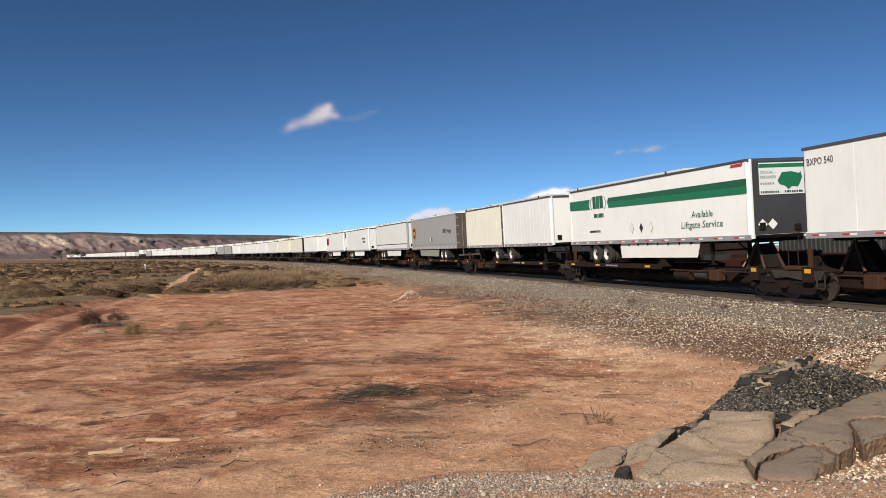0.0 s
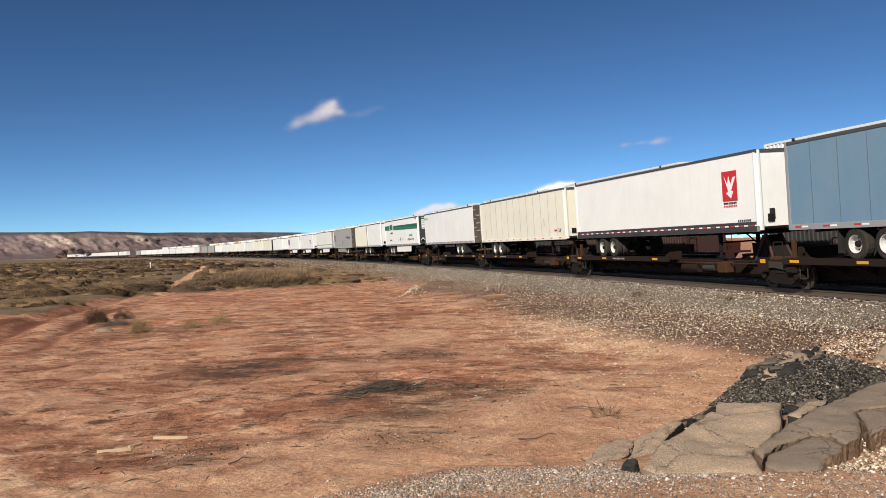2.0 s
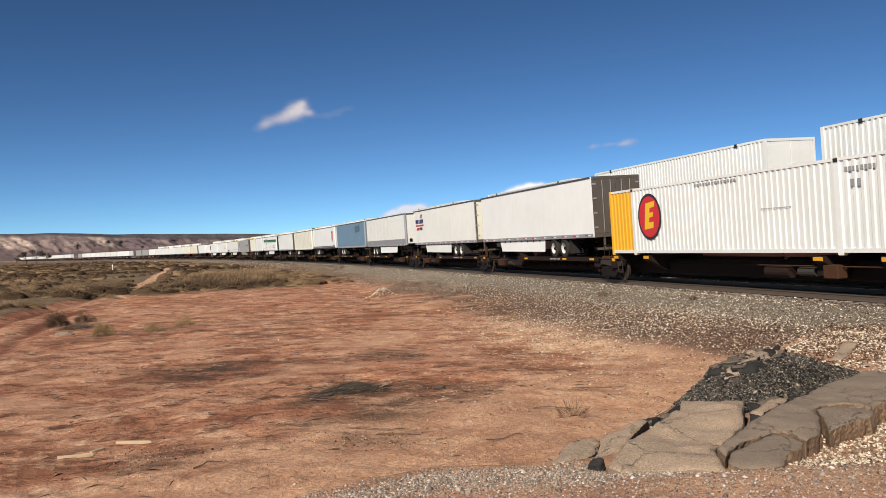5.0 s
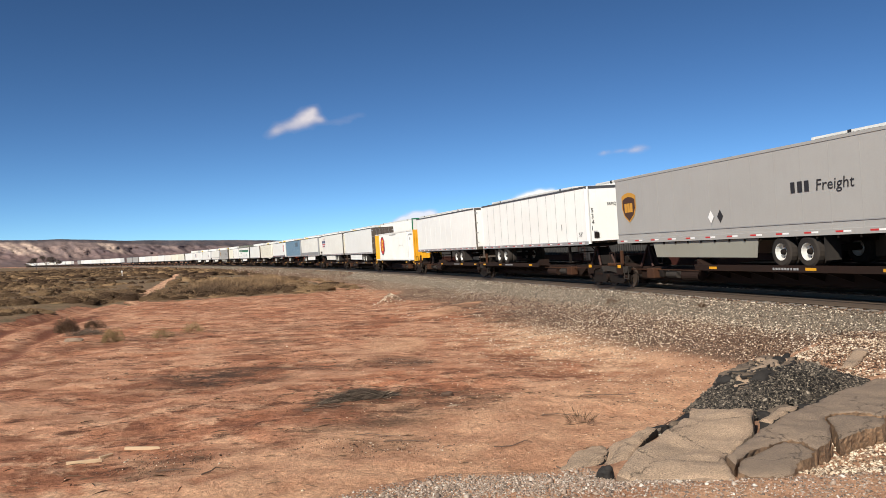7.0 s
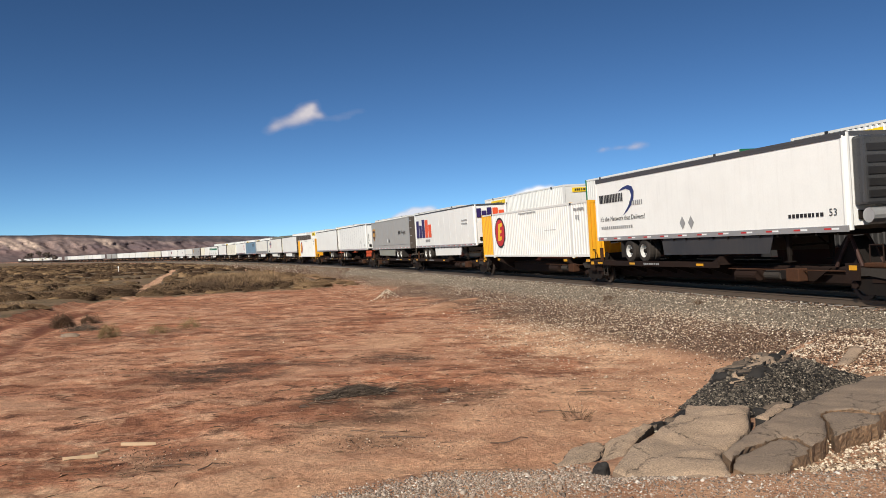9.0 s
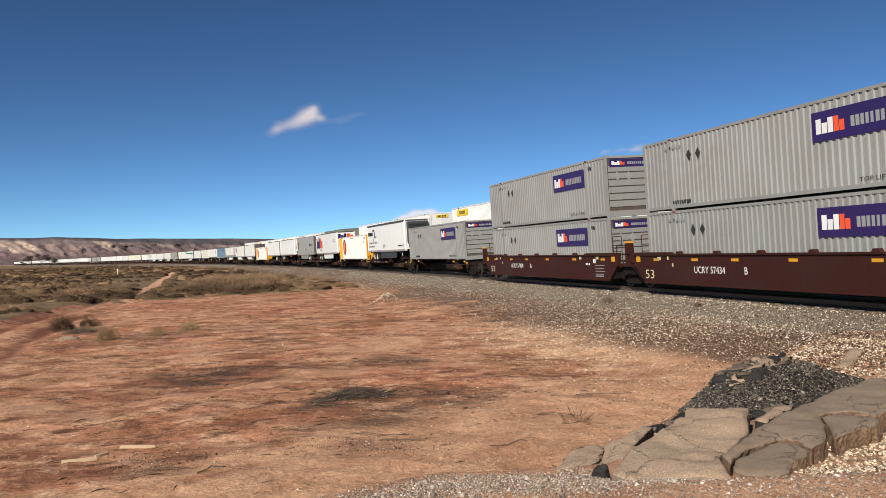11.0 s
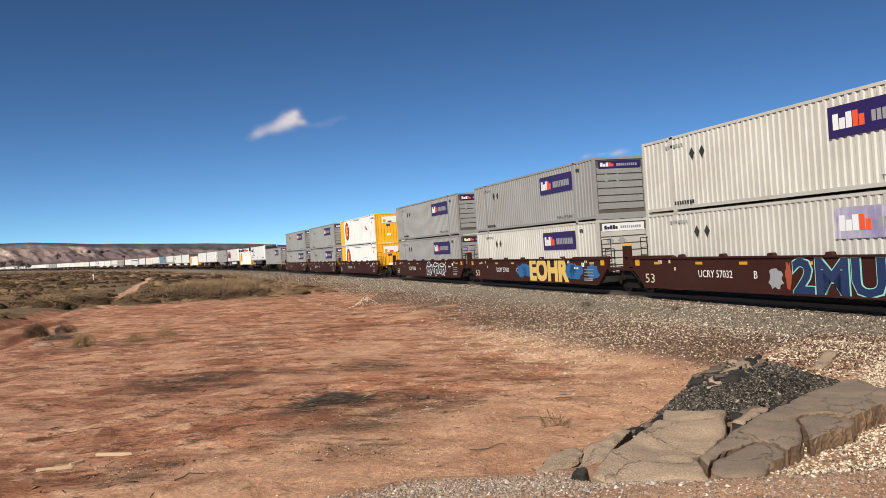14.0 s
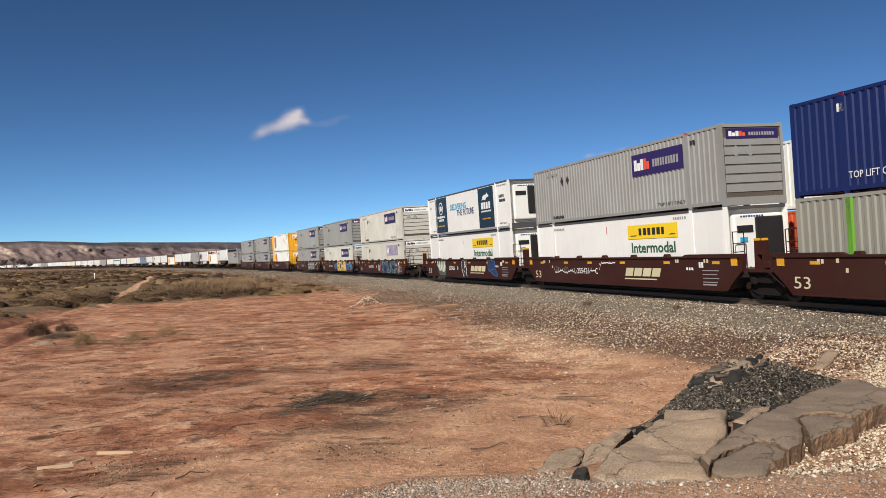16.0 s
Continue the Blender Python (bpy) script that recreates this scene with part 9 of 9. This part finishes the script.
def build_litter():
    stick("pale splintered board lying on red dirt", -4.45, 12.66, 0.56, 0.030, -0.12, WOOD, flat_board=True, seed=1, category="board")
    stick("pale wood splinter lying on red dirt", -5.05, 11.95, 0.48, 0.020, 0.25, WOOD, flat_board=True, seed=2, category="board")
    stick("small pale wood splinter on the dirt", -4.85, 12.25, 0.22, 0.03, 0.9, WOOD, flat_board=True, seed=3, category="board")
    for i, (x, y, l, t) in enumerate(((0.55, 9.3, 0.3, 0.6), (1.25, 11.5, 0.7, 0.3), (1.9, 10.2, 0.6, -0.25), (-0.3, 12.2, 0.8, -0.2), (-1.9, 15.1, 0.5, 0.2), (0.35, 8.7, 0.5, -0.1), (-3.5, 11.2, 0.5, 0.1), (2.3, 13.6, 0.9, -0.1), (3.4, 15.3, 1.0, -0.15), (-3.2, 22.0, 0.6, 0.3), (-0.9, 12.8, 0.9, -0.12), (-2.9, 11.0, 0.45, 0.9), (9.2, 27.4, 0.7, 0.5))):
        stick("thin dead twig lying on the dirt", x, y, l, 0.011, t, seed=10 + i)
    rng = np.random.default_rng(505)
    for px, py, sx, sy in ((-0.8, 12.1, 0.5, 0.4), (-3.8, 11.7, 0.45, 0.4), (-0.2, 21.3, 0.6, 0.4), (2.3, 9.7, 0.5, 0.4)):
        x, y = rng.normal(px, sx, 420), rng.normal(py, sy, 420)
        stones("pebble_patch", "patch of dark and pale pebbles on the dirt", x, y, rng.uniform(0.006, 0.016, 420) * (1 + (rng.uniform(0, 1, 420) > 0.95)), BALLAST)
    rock("dark clod of earth on the dirt flat", 0.38, 15.9, 0.10, CLOD, 20, (1.3, 0.9, 0.7))
    slab([(0.25, 14.85), (0.45, 14.8), (0.62, 14.92), (0.4, 14.99)], 0.04, 0.06, SLAB, SLABEDGE, label="flat pale stone on the dirt flat", seed=21)
    rock("dark clod of earth on the dirt flat", -2.2, 14.8, 0.06, CLOD, 22, (1.6, 0.8, 0.6))
    rock("low dark lump of earth on the flat", -13.2, 30.6, 0.20, SLABDARK, 23, (1.8, 0.9, 0.5))
    rng = np.random.default_rng(606)
    n = 4800
    d = rng.normal(0, 1, (n, 3))
    d *= (rng.uniform(0, 1, n) ** 0.45 / np.linalg.norm(d, axis=1))[:, None]
    base = np.stack([d[:, 0] * 0.80, d[:, 1] * 0.30, np.abs(d[:, 2]) * 0.20 * np.clip(1.15 - np.abs(d[:, 0]), 0.2, 1)], -1)
    a, e, ln = rng.normal(0.0, 0.45, n), rng.normal(0.05, 0.16, n), rng.uniform(0.12, 0.42, n)
    way = np.stack([np.cos(a) * np.cos(e), np.sin(a) * np.cos(e), np.sin(e)], -1)
    across = np.cross(way, rng.normal(0, 1, (n, 3)))
    across /= np.linalg.norm(across, axis=1, keepdims=True)
    w = rng.uniform(0.0012, 0.0034, n)[:, None]
    q = np.stack([base - way * ln[:, None] / 2, base + across * w, base + way * ln[:, None] / 2, base - across * w], 1)
    q[..., 2] = np.maximum(q[..., 2], 0.004)
    heap = new("brushwood", blade_mesh("brushwood", q, GREYTWIG))
    heap.matrix_basis = pose(-1.35, 15.85, float(ground_z(-1.35, 15.85)) - 0.01, 0, 0, 26)
    tagged(heap, "grey heap of dead twigs and ash on red dirt", "twig heap")
    plant("dead_shrub", "small dead branching shrub by the road edge", "shrub", 2.45, 12.9, 90, 0.34, 0.36, 0.004, SAGE, 6)
    plant("sagebrush", "round brown sagebrush on the red flat", "bush", -15.2, 34.6, 3800, 0.42, 0.62, 0.007, SAGE, 7, 0.75)
    plant("sagebrush", "low grey heap of dead brush on the red flat", "bush", -13.5, 32.6, 3000, 0.55, 0.30, 0.007, GREYTWIG, 8, 0.65, (1.4, 0.8))
    plant("sagebrush", "small brown sagebrush on the red flat", "bush", -14.9, 36.6, 2200, 0.42, 0.45, 0.007, SAGE, 18, 0.7)
    plant("grass_tuft", "tan dry grass tuft on the red flat", "grass tuft", -11.4, 29.6, 2600, 0.36, 0.50, 0.005, STRAW, 9, 0.7)
    plant("grass_tuft", "tan dry grass tuft on the red flat", "grass tuft", -9.9, 30.6, 1500, 0.40, 0.34, 0.005, STRAW, 10, 0.7)
    plant("grass_tuft", "tan dry grass tuft on the red flat", "grass tuft", -9.2, 32.2, 1500, 0.40, 0.42, 0.005, STRAW, 11, 0.7)
    plant("grass_tuft", "dark dry weed growing on the ballast", "grass tuft", 8.1, 34.6, 900, 0.35, 0.30, 0.005, SAGE, 12, 0.7)
    plant("grass_tuft", "dark dry weed growing on the ballast", "grass tuft", 9.9, 28.7, 60, 0.10, 0.32, 0.010, SAGE, 13)
    plant("grass_tuft", "dark dry weed growing on the bank", "grass tuft", 3.1, 31.5, 900, 0.45, 0.22, 0.005, SAGE, 14, 0.7, (1.6, 0.7))
    # fine dead twigs strewn over the flat
    rng = np.random.default_rng(404)
    spots = ((-1.7, 12.8, 1.0, 40), (-4.6, 11.4, 0.9, 45), (2.3, 9.6, 0.9, 40), (0.4, 8.6, 0.9, 40), (3.2, 14.0, 1.4, 40), (5.2, 16.0, 1.6, 40), (-4.2, 20.8, 2.0, 100), (0.8, 15.6, 1.3, 50), (-1.3, 16.2, 0.9, 140), (-1.0, 13.0, 5.0, 18), (-6.0, 24.0, 5.0, 20))
    px = np.concatenate([rng.normal(a, s * 1.2, n) for a, b, s, n in spots])
    py = np.concatenate([rng.normal(b, s * 0.8, n) for a, b, s, n in spots])
    a = rng.normal(0.2, 0.7, len(px))
    ln, w = rng.uniform(0.05, 0.38, len(px)), rng.uniform(0.0012, 0.0028, len(px)) * (1 + py / 25)
    d, sd = np.stack([np.cos(a), np.sin(a)], -1), np.stack([-np.sin(a), np.cos(a)], -1)
    c = np.stack([px, py], -1)
    rows = []
    for f, k, up in ((-0.5, 0, 0.006), (0.0, 1, 0.022), (0.5, 0, 0.012), (0.0, -1, 0.010)):
        p = c + d * (ln * f)[:, None] + sd * (w * k)[:, None]
        rows.append(np.concatenate([p, (ground_z(p[:, 0], p[:, 1]) + up)[:, None]], 1))
    keep = py > 7.4
    tagged(new("twig_litter", blade_mesh("twig_litter", np.stack(rows, 1)[keep], SAGE)), "fine dead twigs strewn over red dirt", "twigs", kind="stuff")
    # a lone white marker far out on the plain
    bm = bmesh.new()
    z = float(ground_z(-58.5, 158.0))
    tube(bm, (-58.5, 158, z - 0.1), (-58.5, 158, z + 1.15), 0.055, 8)
    box(bm, -58.60, -58.40, 157.92, 157.95, z + 0.85, z + 1.2)
    tagged(new("marker_post", finish("marker_post", bm, INKWHITE)), "white marker post standing in the scrub", "post")


BARK = material("grey-brown bark", (0.10, 0.075, 0.06), 0.95, amount=0.3)
BARELEAF = island_material("dull winter leaves", [(0.0, (0.11, 0.085, 0.075)), (0.6, (0.17, 0.13, 0.11)), (1.0, (0.23, 0.175, 0.145))])


def tree(label, x, y, height, seed):
    t = empty("tree")
    rng = np.random.default_rng(seed)
    bm = bmesh.new()
    tips = []
    def grow(p, d, ln, r, depth):
        q = p + d * ln
        tube(bm, p, q, r, 6)
        tips.append(q)
        if depth:
            for _ in range(3):
                e = (d + Vector(rng.normal(0, 0.55, 3).tolist())).normalized()
                e.z = abs(e.z) * 0.8 + 0.1
                grow(q, e, ln * 0.68, r * 0.6, depth - 1)
    grow(Vector((0, 0, -0.2)), Vector((0, 0, 1)), height * 0.30, height * 0.022, 3)
    part("trunk", bm, BARK, t)
    vs = []
    for q in tips[4:]:
        v = blades(26, height * 0.13, height * 0.13, height * 0.012, rng, 0.6)
        vs.append(v + np.array(q))
    ob = new("crown", blade_mesh("crown", np.concatenate(vs), BARELEAF))
    ob.parent = t
    t.location = (x, y, float(ground_z(x, y)))
    return tagged(t, label, "tree")


def build_trees():
    for i, (az, r, h) in enumerate(((-24.8, 560, 12.0), (-25.35, 575, 10.5), (-24.3, 590, 9.0), (-25.9, 640, 6.0), (-20.6, 640, 4.2))):
        tree("leafless grey-brown tree on the far plain", r * math.sin(radians(az)), r * math.cos(radians(az)), h, 30 + i)


scatter_stones()
build_slabs()
build_scrub()
build_litter()
build_trees()


# ---- clouds ----
def cloud_material(seed, soft, lit, dim):
    m = bpy.data.materials.new("thin fair-weather cloud")
    m.use_nodes = True
    nt = m.node_tree
    for n in list(nt.nodes):
        nt.nodes.remove(n)
    out = nt.nodes.new("ShaderNodeOutputMaterial")
    mp = nt.nodes.new("ShaderNodeMapping")
    mp.inputs["Location"].default_value = (seed * 7.1, seed * 3.3, 0)
    mp.inputs["Scale"].default_value = (0.6, 1.0, 1.0)
    mp.inputs["Rotation"].default_value = (0, 0, -0.4)
    nt.links.new(coords(nt), mp.inputs[0])
    body = noise_out(nt, mp.outputs[0], 1.7, 8, 0.55)
    at = nt.nodes.new("ShaderNodeAttribute")
    at.attribute_name = "thick"
    mm = nt.nodes.new("ShaderNodeMath")
    mm.operation = "MULTIPLY_ADD"
    nt.links.new(body, mm.inputs[0])
    mm.inputs[1].default_value = 0.5
    nt.links.new(at.outputs["Fac"], mm.inputs[2])
    alpha = ramp(nt, mm.outputs[0], [(0.26, 0.0), (0.42, soft * 0.14), (0.68, soft * 0.62), (0.95, soft)])
    em = nt.nodes.new("ShaderNodeEmission")
    nt.links.new(ramp(nt, mm.outputs[0], [(0.40, dim), (0.95, lit)]), em.inputs[0])
    em.inputs[1].default_value = 1.0
    tr = nt.nodes.new("ShaderNodeBsdfTransparent")
    mx = nt.nodes.new("ShaderNodeMixShader")
    nt.links.new(alpha, mx.inputs[0])
    nt.links.new(tr.outputs[0], mx.inputs[1])
    nt.links.new(em.outputs[0], mx.inputs[2])
    nt.links.new(mx.outputs[0], out.inputs[0])
    return m


CLOUD_R = 4600.0


def cloud(label, lumps, seed, soft=0.9, lit=(0.62, 0.57, 0.58), dim=(0.44, 0.40, 0.45)):
    """A bank of vapour far behind everything: a bowed sheet whose thickness comes from a few merging lumps.
    A lump: azimuth, elevation, half-length, half-height, tilt (all in degrees) and density."""
    L = np.array(lumps)
    az, el = (L[:, 0].min() + L[:, 0].max()) / 2, (L[:, 1].min() + L[:, 1].max()) / 2
    wide = np.max(np.abs(L[:, 0] - az) + 2.2 * L[:, 2])
    tall = np.max(np.abs(L[:, 1] - el) + 2.2 * np.maximum(L[:, 3], L[:, 2] * np.abs(np.sin(np.radians(L[:, 4])))))
    nx, ny = 96, 48
    u, v = np.meshgrid(np.linspace(-wide, wide, nx), np.linspace(-tall, tall, ny))
    total = np.zeros_like(u)
    for la, le, ra, re, ti, am in lumps:
        c, q = math.cos(radians(ti)), math.sin(radians(ti))
        du, dv = u - (la - az), v - (le - el)
        total += (am * np.exp(-((du * c + dv * q) / ra) ** 2 - ((dv * c - du * q) / re) ** 2)) ** 3
    thick = total ** (1 / 3) * sstep(1.0, 0.85, np.abs(u) / wide) * sstep(1.0, 0.85, np.abs(v) / tall)
    co = np.stack([u / tall, v / tall, 0.03 * (u ** 2 + v ** 2) / tall ** 2], -1).reshape(-1, 3)
    i, j = np.meshgrid(np.arange(ny - 1), np.arange(nx - 1), indexing="ij")
    f = np.stack([i * nx + j, i * nx + j + 1, (i + 1) * nx + j + 1, (i + 1) * nx + j], -1).reshape(-1, 4)
    me = bpy.data.meshes.new("cloud")
    me.from_pydata(co.tolist(), [], [tuple(q) for q in f.tolist()])
    a = me.attributes.new("thick", "FLOAT", "POINT")
    a.data.foreach_set("value", (thick.ravel() - 0.15).astype(np.float32))
    me.materials.append(cloud_material(seed, soft, lit, dim))
    ob = new("cloud", me)
    half = CLOUD_R * math.tan(radians(tall))
    ob.scale = (half, half, half)
    ob.visible_shadow = False
    tagged(ob, label, "cloud", "clouds")
    CLOUDS.append((ob, az, el))


CLOUDS = []
DRIFT_RATE = 0.072                # degrees a second to the right
PUFF, PUFFDIM = (0.86, 0.86, 0.90), (0.62, 0.68, 0.80)
cloud("small white wispy cloud in deep blue sky", [(-10.45, 8.80, 0.85, 0.46, 22, 0.52), (-9.55, 9.15, 1.05, 0.50, 12, 0.66), (-8.75, 9.50, 0.95, 0.58, 30, 0.78), (-8.15, 9.80, 0.80, 0.62, 40, 0.86), (-7.95, 10.22, 0.40, 0.30, 20, 0.66), (-7.55, 9.62, 0.65, 0.42, -10, 0.66), (-6.2, 9.45, 1.5, 0.36, 9, 0.34), (-5.0, 9.80, 0.9, 0.36, 10, 0.30)], 1)
cloud("thin faint streak of cloud", [(12.5, 6.60, 0.75, 0.22, 8, 0.46), (13.4, 6.68, 0.6, 0.2, 8, 0.42), (14.6, 6.72, 0.85, 0.30, 4, 0.62)], 2, 0.75)
cloud("white cloud low behind the train", [(6.5, 3.45, 0.7, 0.42, 25, 1.5), (7.2, 3.72, 0.6, 0.42, 10, 1.5), (7.9, 3.90, 0.55, 0.42, 0, 1.5), (8.6, 3.85, 0.55, 0.42, 0, 1.5), (7.5, 3.2, 2.0, 0.5, 0, 1.3), (9.3, 3.55, 0.6, 0.42, 0, 1.4)], 3, 0.95, PUFF, PUFFDIM)
cloud("long low grey-white cloud behind the train", [(-1.9, 2.45, 0.9, 0.32, 18, 1.0), (-0.9, 2.72, 0.8, 0.36, 5, 1.15), (0.1, 2.78, 0.6, 0.36, 0, 1.05)], 4, 0.85, (0.70, 0.68, 0.72), (0.52, 0.54, 0.62))
cloud("low cumulus near the horizon behind the train", [(20.6, 4.35, 0.6, 0.60, 0, 1.4), (21.6, 4.7, 0.75, 0.60, 5, 1.5), (22.8, 4.85, 0.9, 0.55, 0, 1.5), (22.0, 3.8, 2.4, 0.8, 0, 1.0)], 5, 0.95, PUFF, PUFFDIM)


def cloud_pose(az, el):
    a, e = radians(az), radians(el)
    p = Vector((math.sin(a) * math.cos(e), math.cos(a) * math.cos(e), math.sin(e))) * CLOUD_R
    return pose(p.x, p.y, p.z, 90, 0, -az)


def motions():
    for ob, s, z, v, second in MOVERS:
        rows = []
        for q in range(17):
            rows.append((float(q), rail_pose(s + v * q, second) @ Matrix.Translation((0, 0, z))))
        walk(ob, rows)
    for ob, az, el in CLOUDS:
        walk(ob, [(t, cloud_pose(az + DRIFT_RATE * t, el)) for t in (0.0, 8.0, 16.0)])


motions()
